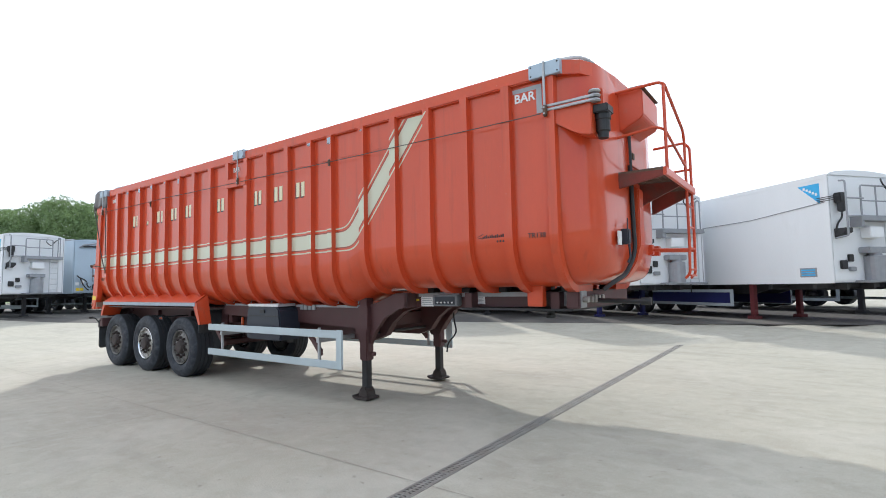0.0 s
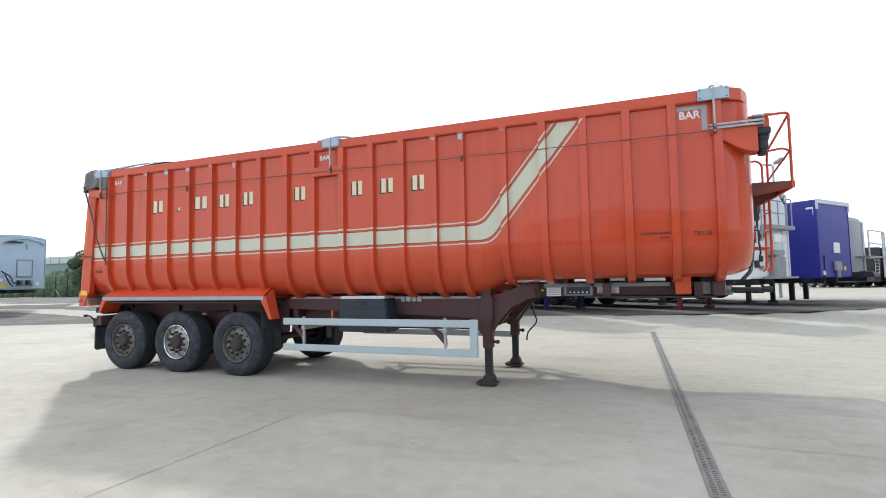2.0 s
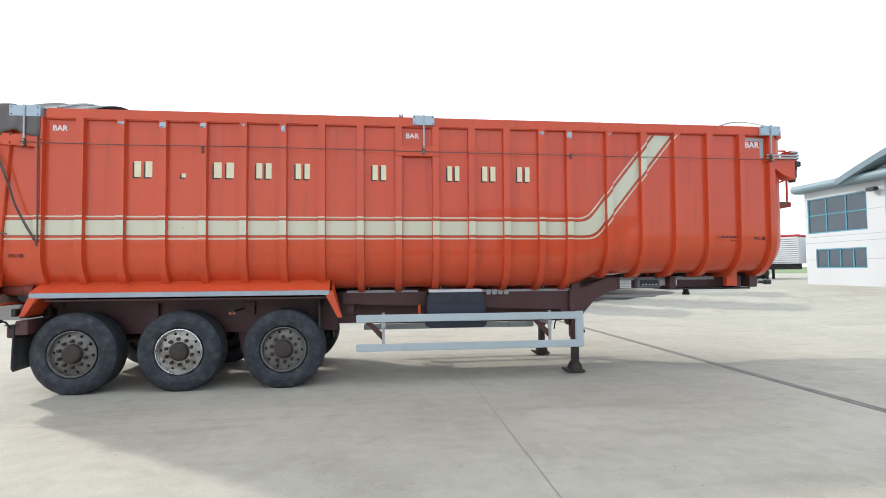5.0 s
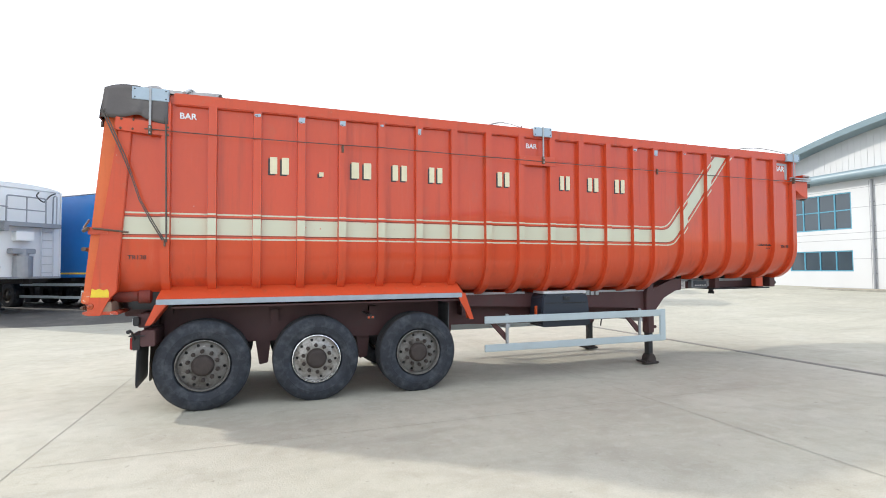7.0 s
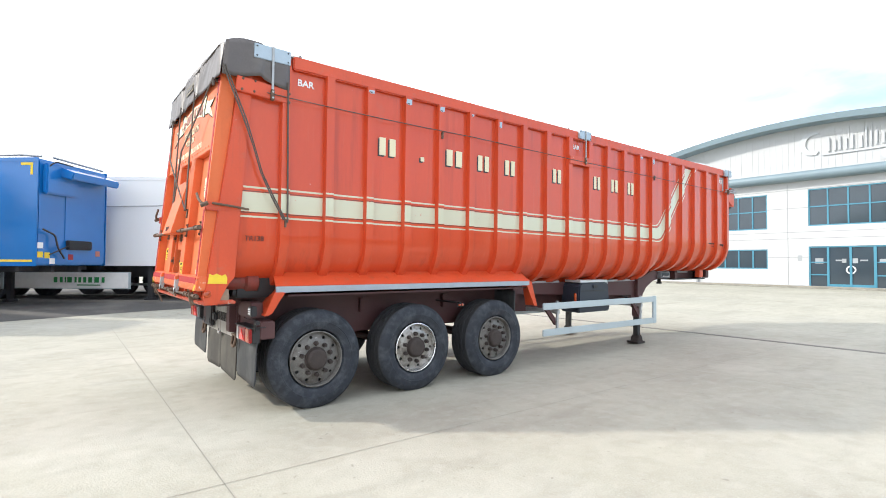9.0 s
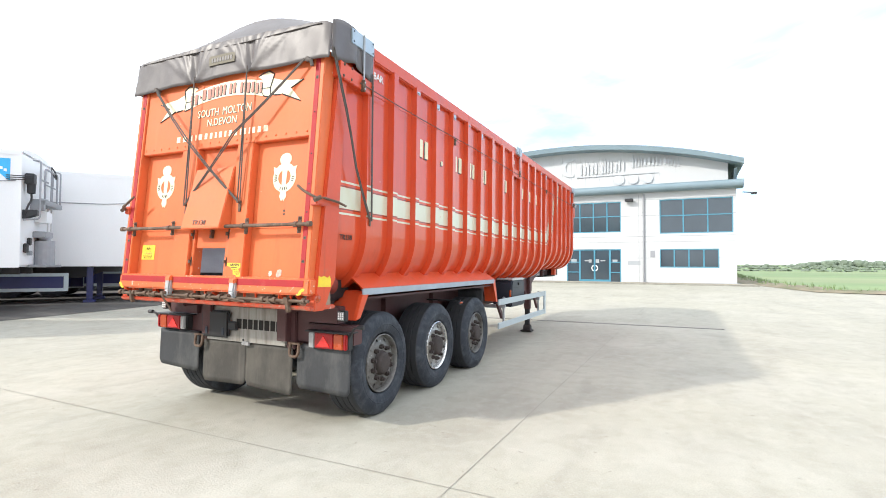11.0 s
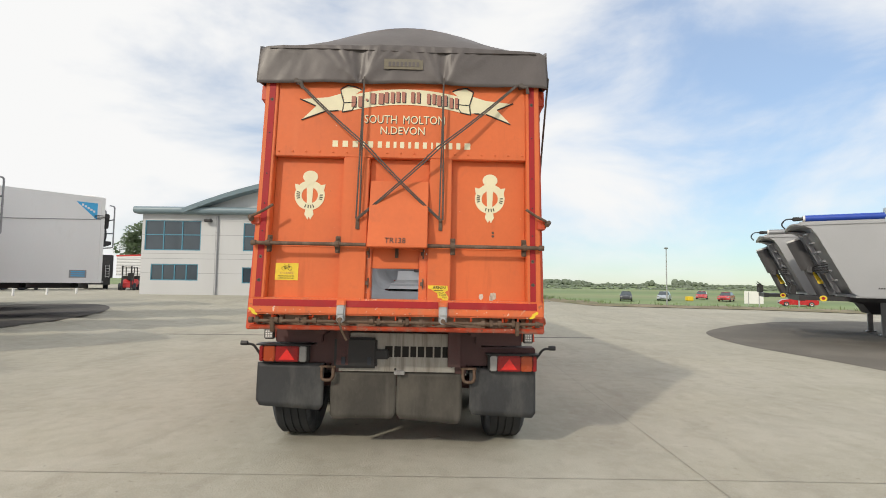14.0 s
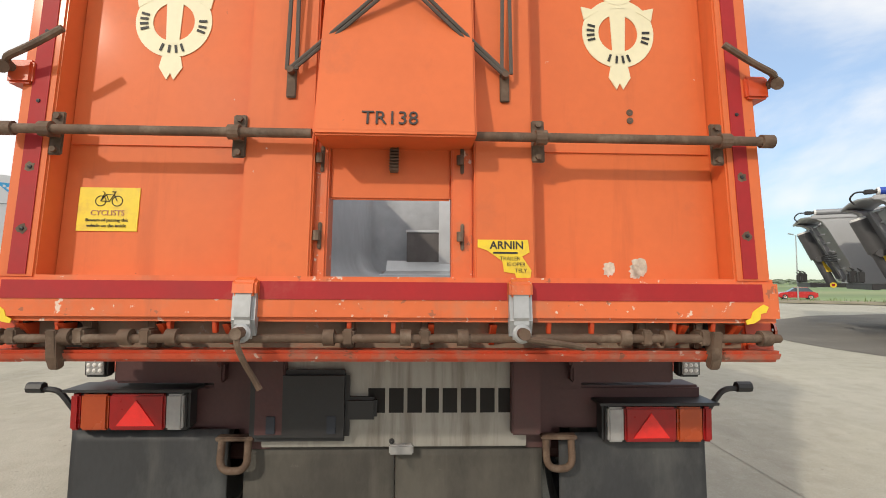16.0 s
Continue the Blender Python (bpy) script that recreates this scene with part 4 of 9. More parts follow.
for y, w in spans:
    zc = scroll(y - w / 2)
    for a, b in (((1.0, 0.62), (0.38, 0.0)) if w > 0.03 else ((1.0, 0.0),)):
        h = 0.048 if w > 0.03 else 0.010
        bm = B()
        box(bm, XR - 0.0005, XR + 0.001, y - w * a - 0.010, y - w * b - 0.010, zc - h - 0.008, zc + h - 0.008)
        part("scroll_bar_edge", bm, M_INK, trailer)
        bm = B()
        box(bm, XR - 0.002, XR + 0.001, y - w * a, y - w * b, zc - h, zc + h)
        part("scroll_bar", bm, M_PINK, trailer, "faded red bar on the scroll")


def emblem(yc, zc):
    """The painted round badge: a ring, a plume above and a tassel below."""
    bm = B()
    x0, x1 = XR + 0.071, XR + 0.075
    lathe(bm, [(x1, 0.072), (x0, 0.072), (x0, 0.132), (x1, 0.132)], (0, yc, zc), "x", 40)
    prism(bm, [(yc - 0.022, zc - 0.085), (yc + 0.022, zc - 0.085), (yc + 0.03, zc + 0.10), (yc - 0.03, zc + 0.10)], "x", x0, x1)
    prism(bm, [(yc + 0.066 * math.cos(2 * math.pi * k / 18), zc + 0.165 + 0.055 * math.sin(2 * math.pi * k / 18)) for k in range(18)], "x", x0 - 0.001, x1)
    prism(bm, [(yc - 0.032, zc - 0.13), (yc + 0.032, zc - 0.13), (yc + 0.04, zc - 0.17), (yc + 0.012, zc - 0.215), (yc, zc - 0.19), (yc - 0.012, zc - 0.215), (yc - 0.04, zc - 0.17)], "x", x0 - 0.001, x1)
    for s in (-1, 1):
        prism(bm, [(yc + s * 0.07, zc + 0.085), (yc + s * 0.135, zc + 0.10), (yc + s * 0.125, zc + 0.05)][::s], "x", x0 - 0.001, x1)
    ob = part("painted_badge", bm, M_CREAM, trailer, "painted cream ring badge with plume and tassel")
    for a in (200, 190, 178, 250, 262, 275, 290, 345, 355, 5, 15):
        bm = B()
        t = radians(a)
        c = Vector((math.cos(t), math.sin(t)))
        p = Vector((-c.y, c.x))
        q = [c * 0.088 + p * 0.004, c * 0.116 + p * 0.004, c * 0.116 - p * 0.004, c * 0.088 - p * 0.004]
        prism(bm, [(yc + v.x, zc + v.y) for v in q], "x", x0 - 0.003, x0 - 0.001)
        part("badge_bar", bm, M_INK, ob)


emblem(6.895, 2.33)
emblem(5.305, 2.33)

bm = B()
box(bm, XR + 0.071, XR + 0.075, 6.962, 7.160, 1.582, 1.730)
st = part("cycle_warning_sticker", bm, M_YELLOW, trailer, "yellow cycle warning sticker")
lettering("sticker_heading", "CYCLISTS", 0.026, on_rear(7.062, 1.643, XR + 0.070), M_PINK, st, 0.001)
bm = B()
for yy in (7.088, 7.034):
    lathe(bm, [(0.0, 0.0155), (-0.001, 0.017), (0.0, 0.0185)], (XR + 0.070, yy, 1.684), "x", 20)
for pts in ([(7.088, 1.684), (7.072, 1.706), (7.046, 1.706), (7.060, 1.682), (7.072, 1.706)], [(7.034, 1.684), (7.046, 1.706), (7.042, 1.714), (7.050, 1.716)],
            [(7.088, 1.684), (7.060, 1.682), (7.046, 1.706)], [(7.088, 1.684), (7.076, 1.712), (7.084, 1.716)], [(7.052, 1.7155), (7.040, 1.7155)]):
    tube(bm, [(XR + 0.0695, a, b) for a, b in pts], 0.0014, 5)
part("cycle_drawing", bm, M_INK, st)
lettering("sticker_line", "Beware of passing this", 0.0155, on_rear(7.062, 1.619, XR + 0.070), M_INK, st, 0.001)
lettering("sticker_line", "vehicle on the inside", 0.0155, on_rear(7.062, 1.600, XR + 0.070), M_INK, st, 0.001)
bm = B()
prism(bm, [(5.83, 1.56), (5.665, 1.56), (5.66, 1.52), (5.685, 1.505), (5.655, 1.46), (5.66, 1.435), (5.705, 1.435), (5.71, 1.45), (5.745, 1.455), (5.75, 1.49), (5.80, 1.525), (5.83, 1.535)], "x", XR - 0.003, XR - 0.001)
st = part("torn_warning_sticker", bm, M_YELLOW, trailer, "torn yellow warning sticker")
lettering("sticker_word", "ARNIN", 0.036, on_rear(5.735, 1.541, XR - 0.003), M_INK, st, 0.001, bold=0.0008)
for word, y, z in (("TRAILER", 5.725, 1.498), ("IS OPER", 5.705, 1.479), ("TELY", 5.69, 1.459)):
    lettering("sticker_word", word, 0.018, on_rear(y, z, XR - 0.003), M_INK, st, 0.001)
for z, a, b in ((1.517, 5.70, 5.78),):
    bm = B()
    box(bm, XR - 0.0045, XR - 0.003, a, b, z - 0.003, z + 0.003)
    part("print_bar", bm, M_INK, st)
for y, z, d in ((4.935, 1.325, 1), (7.290, 1.322, -1)):
    bm = B()
    prism(bm, [(y + d * u, z + v) for u, v in ((-0.046, 0.022), (-0.030, 0.030), (-0.012, 0.020), (0.008, 0.006), (0.016, -0.014), (0.034, -0.022), (0.030, -0.034), (0.006, -0.030), (-0.014, -0.018), (-0.018, 0.0), (-0.036, 0.004))][::-d], "x", XR - 0.0225, XR - 0.019)
    part("sticker_remnant", bm, M_YELLOW, trailer, "worn yellow sticker remnant")
for y, z, r in ((5.372, 1.470, 0.026), (5.268, 1.476, 0.036), (5.280, 1.462, 0.028)):
    bm = B()
    prism(bm, [(y + r * (0.85 + 0.15 * math.sin(5 * k) + 0.12 * math.sin(11 * k)) * math.cos(2 * math.pi * k / 22), z + r * (0.9 + 0.15 * math.sin(3 * k + 1) + 0.1 * math.cos(7 * k)) * math.sin(2 * math.pi * k / 22)) for k in range(22)], "x", XR + 0.0725, XR + 0.0755)
    part("filler_patch", bm, M_FILLER, trailer, "bare patch of stained pale filler")
for z in (2.030, 2.000):
    bm = B()
    lathe(bm, [(0, 0.012), (-0.004, 0.012), (-0.004, 0.001)], (XR + 0.075, 5.27, z), "x", 10)
    part("bolt_hole", bm, M_RUST, trailer)
for x in (-12.71,):
    bm = B()
    prism(bm, [(x - 0.09, 1.365), (x + 0.085, 1.36), (x + 0.08, 1.425), (x + 0.06, 1.455), (x + 0.03, 1.44), (x - 0.02, 1.458), (x - 0.05, 1.445), (x - 0.085, 1.46)], "y", YC - 1.276, YC - 1.272)
    part("sticker_remnant", bm, M_YELLOW, trailer, "worn yellow sticker remnant on the corner post")
    bm = B()
    lathe(bm, [(0, 0.035), (-0.012, 0.03), (-0.016, 0.005)], (-12.79, YC - 1.272, 1.265), "y", 14)
    part("side_reflector", bm, M_LENS_AMBER, trailer, "round amber reflector")

# sheet: rear skirt, arched top and cords
def tarp_top(x, v):
    u = 2 * v - 1
    arch = 0.35 * max(0.0, 1 - u * u) ** 1.3 * smooth01((x + 12.95) / 0.50)
    wave = 0.010 * math.sin(7 * x + 3 * u) * (1 - u * u)
    tuck = 1 - smooth01((x + 12.935) / 0.22)
    return (x, YC - u * (HW + 0.02 - 0.05 * tuck), 3.715 - 0.088 * tuck + arch + wave)


bm = B()
xs = [-12.935, -12.90, -12.85, -12.79, -12.72, -12.64, -12.55, -12.45, -12.33] + [-12.20 + 0.15 * i for i in range(5)]
sheet(bm, len(xs), 21, lambda i, j: tarp_top(xs[i], j / 20))
ob = part("sheet_top", bm, M_TARP, trailer, "dark grey vinyl sheet arched over the top", smooth=True)
ob.modifiers.new("thickness", "SOLIDIFY").thickness = 0.006
bm = B()


def skirt(i, j):
    u = -1 + 2 * i / 150
    v = j / 14
    y = YC - u * (HW + 0.07)
    drop = 0.035 * max(0.0, (abs(u) - 0.93) / 0.07) ** 2
    top = Vector((-12.70, y, 3.695 + 0.05 * (1 - u * u) - drop))
    edge = Vector((-12.925 + drop * 0.8, y, 3.645 + 0.04 * (1 - u * u) - drop))
    hem = Vector((-12.915, y, 3.300 + 0.020 * (1 - abs(u)) + 0.005 * math.sin(9 * u)))
    if v < 0.22:
        p = top.lerp(edge, v / 0.22)
    else:
        p = edge.lerp(hem, (v - 0.22) / 0.78)
    for c in (-0.30, 0.28):
        d = u - c
        w = math.exp(-(d / 0.05) ** 2)
        p.x += 0.035 * w * v
        for slope, high, wide in ((0.07, 0.012, 0.014), (0.17, 0.015, 0.020), (0.30, 0.012, 0.026), (0.46, 0.008, 0.03)):
            fan = abs(d) - slope * (1 - v) - 0.012
            p.x -= high * math.exp(-(fan / wide) ** 2) * min(1.0, v * 2.2)
    p.x += 0.009 * noise.noise(Vector((u * 6, v * 2.0, 1.3))) + 0.004 * noise.noise(Vector((u * 17 + v * 3, v * 4.0, 5.3)))
    return p


sheet(bm, 151, 15, skirt)
ob = part("sheet_rear_skirt", bm, M_TARP, trailer, "creased dark grey sheet skirt hanging over the tailgate", smooth=True)
ob.modifiers.new("thickness", "SOLIDIFY").thickness = 0.005
for s in (-1, 1):
    bm = B()

    def flank(i, j, s=s):
        x = -12.90 + 0.80 * i / 16
        v = j / 8
        z = 3.722 - 0.045 * max(0.0, 1 - i / 5) ** 2 - v * (0.36 + 0.03 * math.sin(i * 0.5)) - 0.02 * (1 - v) * (i / 16) - 0.02 * (1 - v) * max(0.0, 1 - i / 3) ** 1.5
        return (x, YC + s * (HW + 0.068 + 0.012 * math.sin(i * 0.9 + 2 * v) * v), z)
    sheet(bm, 17, 9, flank)
    ob = part("sheet_side_flap", bm, M_TARP, trailer, smooth=True)
    ob.modifiers.new("thickness", "SOLIDIFY").thickness = 0.005
bm = B()
box(bm, -12.932, -12.928, 5.92, 6.27, 3.44, 3.54)
lab = part("sheet_label", bm, material("faded_sheet_label", (0.17, 0.15, 0.11), rough=0.7, vary=0.2, scale=20), trailer, "faded brown maker's patch")
for k in range(8):
    bm = B()
    box(bm, -12.935, -12.932, 5.955 + 0.036 * k, 5.978 + 0.036 * k, 3.465, 3.51)
    part("label_bar", bm, M_TARP, lab)


def cord(pts, r=0.007):
    bm = B()
    P = [Vector(p) for p in pts]
    fine = []
    for a, b in zip(P, P[1:]):
        for k in range(6):
            q = a.lerp(b, k / 6)
            q.z -= 0.012 * math.sin(math.pi * k / 6)
            fine.append(q)
    fine.append(P[-1])
    tube(bm, fine, r, 6)
    part("cord", bm, M_ROPE, trailer, "taut grey-brown cord", smooth=True)


for y, yb in ((6.44, 6.455), (5.73, 5.735)):
    cord([(-12.945, y, 3.36), (XR - 0.03, yb - 0.02, 2.12)])
    cord([(-12.945, y, 3.36), (XR - 0.03, yb + 0.012, 2.12)])
for ya, yb in ((7.06, 5.735), (5.06, 6.455)):
    for d in (-0.008, 0.008):
        cord([(XR - 0.05, ya + d, 3.33), (XR - 0.13, (ya + yb) / 2 + d * 2, 2.735), (XR - 0.03, yb + d, 2.12)], 0.0065)
for y in (6.455, 5.735):
    bm = B()
    box(bm, XR - 0.012, XR, y - 0.016, y + 0.016, 2.03, 2.13, 0.003)
    rod(bm, (XR - 0.04, y, 2.118), (XR - 0.005, y, 2.118), 0.012, 8)
    part("cord_hook", bm, M_RUST, trailer, "rusty cord hook")
for y in (7.05, 5.03):
    bm = B()
    rod(bm, (XR - 0.06, y, 3.32), (XR + 0.0, y, 3.32), 0.022, 8)
    tube(bm, [(XR - 0.05, y, 3.31), (XR - 0.06, y - 0.05, 3.30), (XR - 0.05, y - 0.06, 3.25)], 0.016)
    part("cord_knot", bm, M_ROPE, trailer)
ys = YC - HW - 0.085
cord([(-12.90, ys, 3.40), (-12.14, ys + 0.005, 2.00)], 0.008)
cord([(-12.875, ys, 3.40), (-12.12, ys + 0.005, 2.00)], 0.007)
cord([(-12.12, ys, 3.42), (-12.10, ys + 0.003, 1.98)], 0.009)
cord([(-12.34, YC - HW - 0.085, 3.26), (-9.60, YC - HW - 0.080, 3.255), (-1.95, YC - HW - 0.076, 3.21)], 0.005)
bm = B()
box(bm, -12.128, -12.108, ys + 0.002, ys + 0.03, 1.93, 2.01, 0.004)
part("cord_hook", bm, M_RUST, trailer)


def sheet_clamp(x, half, z0, z1, drop):
    """Bright clamp plate over the top rail with its strap and tensioner."""
    bm = B()
    box(bm, x - half, x + half, YC - HW - 0.084, YC - HW + 0.02, z0, z1, 0.004)
    ob = part("clamp_plate", bm, M_CLAMP, trailer, "bright aluminium clamp plate")
    for u in (-0.85, 0.85):
        for z in (z0 + 0.025, z1 - 0.025):
            bm = B()
            lathe(bm, [(0, 0.009), (-0.005, 0.007), (-0.007, 0.001)], (x + u * half, YC - HW - 0.084, z), "y", 8)
            part("clamp_rivet", bm, M_BLACK, ob)
    bm = B()
    box(bm, x - 0.012, x + 0.012, YC - HW - 0.096, YC - HW - 0.084, 3.28, z1 + 0.006, 0.003)
    part("clamp_strap", bm, M_GALV, trailer, "grey webbing strap")
    bm = B()
    box(bm, x - 0.018, x + 0.018, YC - HW - 0.104, YC - HW - 0.060, 3.200 - drop, 3.310 - drop, 0.006)
    tn = part("strap_tensioner", bm, M_RUST, trailer, "small dark strap tensioner")
    for z in (3.225 - drop, 3.285 - drop):
        bm = B()
        rod(bm, (x, YC - HW - 0.109, z), (x, YC - HW - 0.09, z), 0.010, 8)
        part("tensioner_pin", bm, M_GALV, tn)


sheet_clamp(-12.28, 0.185, 3.600, 3.742, 0.0)
sheet_clamp(-7.155, 0.150, 3.610, 3.745, 0.0)
sheet_clamp(-1.90, 0.165, 3.585, 3.725, 0.02)
# hoops of the sheet that stand above the rail
for x in (-11.95, -7.45, -1.80):
    bm = B()
    pts = [tarp_top(x, 0.02 + 0.96 * k / 16) for k in range(17)]
    tube(bm, [(p[0], p[1], p[2] + 0.03) for p in pts], 0.018, 8)
    part("sheet_hoop", bm, M_GALV, trailer, "grey hoop over the sheet", smooth=True)
bm = B()
tube(bm, rounded([(-12.15, 7.0, 3.80), (-12.15, 7.0, 3.95), (-12.13, 6.95, 3.96)], 0.02), 0.02)
part("sheet_peg", bm, M_BLACK, trailer)
# small bracket plates and worn stickers near the top of the side
for x, w, z0, z1 in ((-11.13, 0.040, 3.520, 3.562), (-10.61, 0.042, 3.490, 3.565), (-10.10, 0.038, 3.500, 3.570), (-9.585, 0.022, 3.535, 3.570), (-9.065, 0.024, 3.470, 3.560),
                     (-5.46, 0.034, 3.515, 3.560), (-5.045, 0.034, 3.470, 3.565), (-4.445, 0.022, 3.530, 3.556)):
    bm = B()
    prism(bm, [(x - w, z0 + 0.018), (x - w * 0.2, z0), (x + w * 0.9, z0 + 0.008), (x + w, z1), (x - w * 0.8, z1 - 0.004)], "y", YC - HW - 0.0695, YC - HW - 0.0655)
    part("bare_metal_mark", bm, M_CLAMP, trailer, "scraped bare metal mark")
    bm = B()
    prism(bm, [(x - w * 0.9, z0 + 0.020), (x + w * 0.1, z0 + 0.004), (x + w * 0.2, z0 + 0.022)], "y", YC - HW - 0.0710, YC - HW - 0.0695)
    part("rust_chip", bm, M_RUST, trailer)
for x, z in ((-10.10, 3.205), (-5.03, 3.215)):
    bm = B()
    box(bm, x - 0.015, x + 0.015, YC - HW - 0.085, YC - HW - 0.055, z - 0.045, z + 0.045, 0.005)
    rod(bm, (x, YC - HW - 0.094, z + 0.02), (x, YC - HW - 0.083, z + 0.02), 0.010, 8)
    part("cord_clip", bm, M_RUST, trailer, "small dark cord clip")
bm = B()
box(bm, -7.54, -6.95, YC - HW - 0.076, YC - HW - 0.050, 3.175, 3.315, 0.004)
part("clamp_bracket", bm, M_ORANGE, trailer)

# writing on the side: plain bars for the trade name, cream with a dark edge
ysd = YC - HW


def side_bars(xc, w, z0=2.845, z1=3.055):
    for dx, dz, dy, mat, nm in ((-0.022, -0.018, 0.0025, M_SHADOWTEXT, "name_bar_edge"), (0, 0, 0.005, M_CREAM, "name_bar")):
        spans = ((-0.5, 0.5),) if z1 - z0 < 0.1 else ((-0.5, -0.12), (0.12, 0.5))
        for a, b in spans:
            bm = B()
            box(bm, xc + w * a + dx, xc + w * b + dx, ysd - dy, ysd + 0.002, z0 + dz, z1 + dz)
            part(nm, bm, mat, trailer, "cream painted bar with a dark edge" if mat is M_CREAM else "")


for xc, w in ((-10.87, 0.225), (-9.845, 0.26), (-9.325, 0.20), (-8.81, 0.19), (-7.77, 0.19), (-6.73, 0.17), (-6.22, 0.19), (-5.715, 0.18)):
    side_bars(xc, w)
side_bars(-10.36, 0.055, 2.845, 2.90)


def on_side(x, z, off=0.003):
    return Matrix.Translation((x, YC - HW - off, z)) @ pose(0, 0, 0, 90, 0, 0)


lettering("fleet_number", "TR138", 0.070, on_side(-12.405, 1.805, 0.003), M_SHADOWTEXT, trailer)
lettering("fleet_number", "TR138", 0.072, on_side(-2.07, 2.025, 0.003), M_SHADOWTEXT, trailer)
for x, z in ((-11.90, 3.470), (-7.31, 3.468)):
    lettering("side_marking", "BAR", 0.100, on_side(x, z, 0.005), M_WHITE, trailer, bold=0.002)
bm = B()
prism(bm, [(-2.29, 3.508), (-2.29, 3.552), (-1.965, 3.552), (-1.965, 3.255), (-2.025, 3.255), (-2.025, 3.508)], "y", YC - HW - 0.003, YC - HW)
part("grey_sticker", bm, M_GREYTAPE, trailer, "grey angled sticker")
lettering("side_marking", "BAR", 0.128, on_side(-2.155, 3.445, 0.005), M_WHITE, trailer, bold=0.003)
for k in range(14):
    bm = B()
    box(bm, -2.70 + 0.022 * k, -2.686 + 0.022 * k, ysd - 0.003, ysd, 2.035, 2.055 + 0.008 * (k % 3))
    part("mark_bar", bm, M_INK, trailer)
bm = B()
tube(bm, [(-2.70, ysd - 0.001, 2.03), (-2.76, ysd - 0.001, 2.05), (-2.70, ysd - 0.001, 2.08)], 0.004, 5)
for k in range(3):
    lathe(bm, [(0, 0.012), (-0.002, 0.001)], (-2.52 + 0.035 * k, ysd, 1.995), "y", 8)
part("dealer_mark", bm, M_INK, trailer, "small dark dealer mark")

# inside of the tub, seen through the hatch: the curved front wall with a bare strip and a dark lower panel
bm = B()
box(bm, XF - 0.66, XF - 0.60, 5.31, 5.63, 1.80, 3.45, 0.01)
part("inner_strip", bm, M_ALU, trailer, "bare aluminium strip on the inner front wall")
bm = B()
box(bm, XF - 0.60, XF - 0.55, 5.12, 6.42, 1.80, 2.62, 0.005)
part("ram_casing", bm, M_TARP, trailer, "dark lower panel inside the tub")
bm = B()
box(bm, XF - 0.64, XF - 0.50, 5.12, 6.44, 2.62, 2.68, 0.005)
part("inner_ledge", bm, M_ALU, trailer)
bm = B()
prism(bm, [(-5.0, 1.42), (XF - 0.90, 1.66), (XF - 0.56, 1.92), (XF - 0.50, 1.92), (XF - 0.50, 1.60), (-4.2, 1.56)], "y", 5.30, 6.90)
part("inner_ramp", bm, M_ALU, trailer, "pale metal ramp at the front of the tub floor")

# gussets, dark discs for the shaded hook holes, and hooks along the sill
for y in (4.98, 5.16, 5.78, 5.98, 6.62, 6.82, 7.12, 7.24):
    bm = B()
    prism(bm, [(XR - 0.012, 1.285), (XR + 0.06, 1.285), (XR + 0.06, 1.215)], "y", y - 0.009, y + 0.009)
    part("sill_gusset", bm, M_ORANGE, trailer)
for y in (5.07, 7.13):
    bm = B()
    lathe(bm, [(XR + 0.0585, 0.048), (XR + 0.0565, 0.001)], (0, y, 1.245), "x", 20)
    part("hook_hole", bm, M_SLOT, trailer, "dark disc in place of the shaded hook hole")
    bm = B()
    prism(bm, [(XR - 0.035, 1.27), (XR + 0.01, 1.265), (XR + 0.01, 1.20), (XR - 0.02, 1.15), (XR - 0.05, 1.145), (XR - 0.045, 1.18)], "y", y - 0.016, y + 0.016, 0.004)
    part("sill_hook", bm, M_RUST, trailer, "rusty hook")

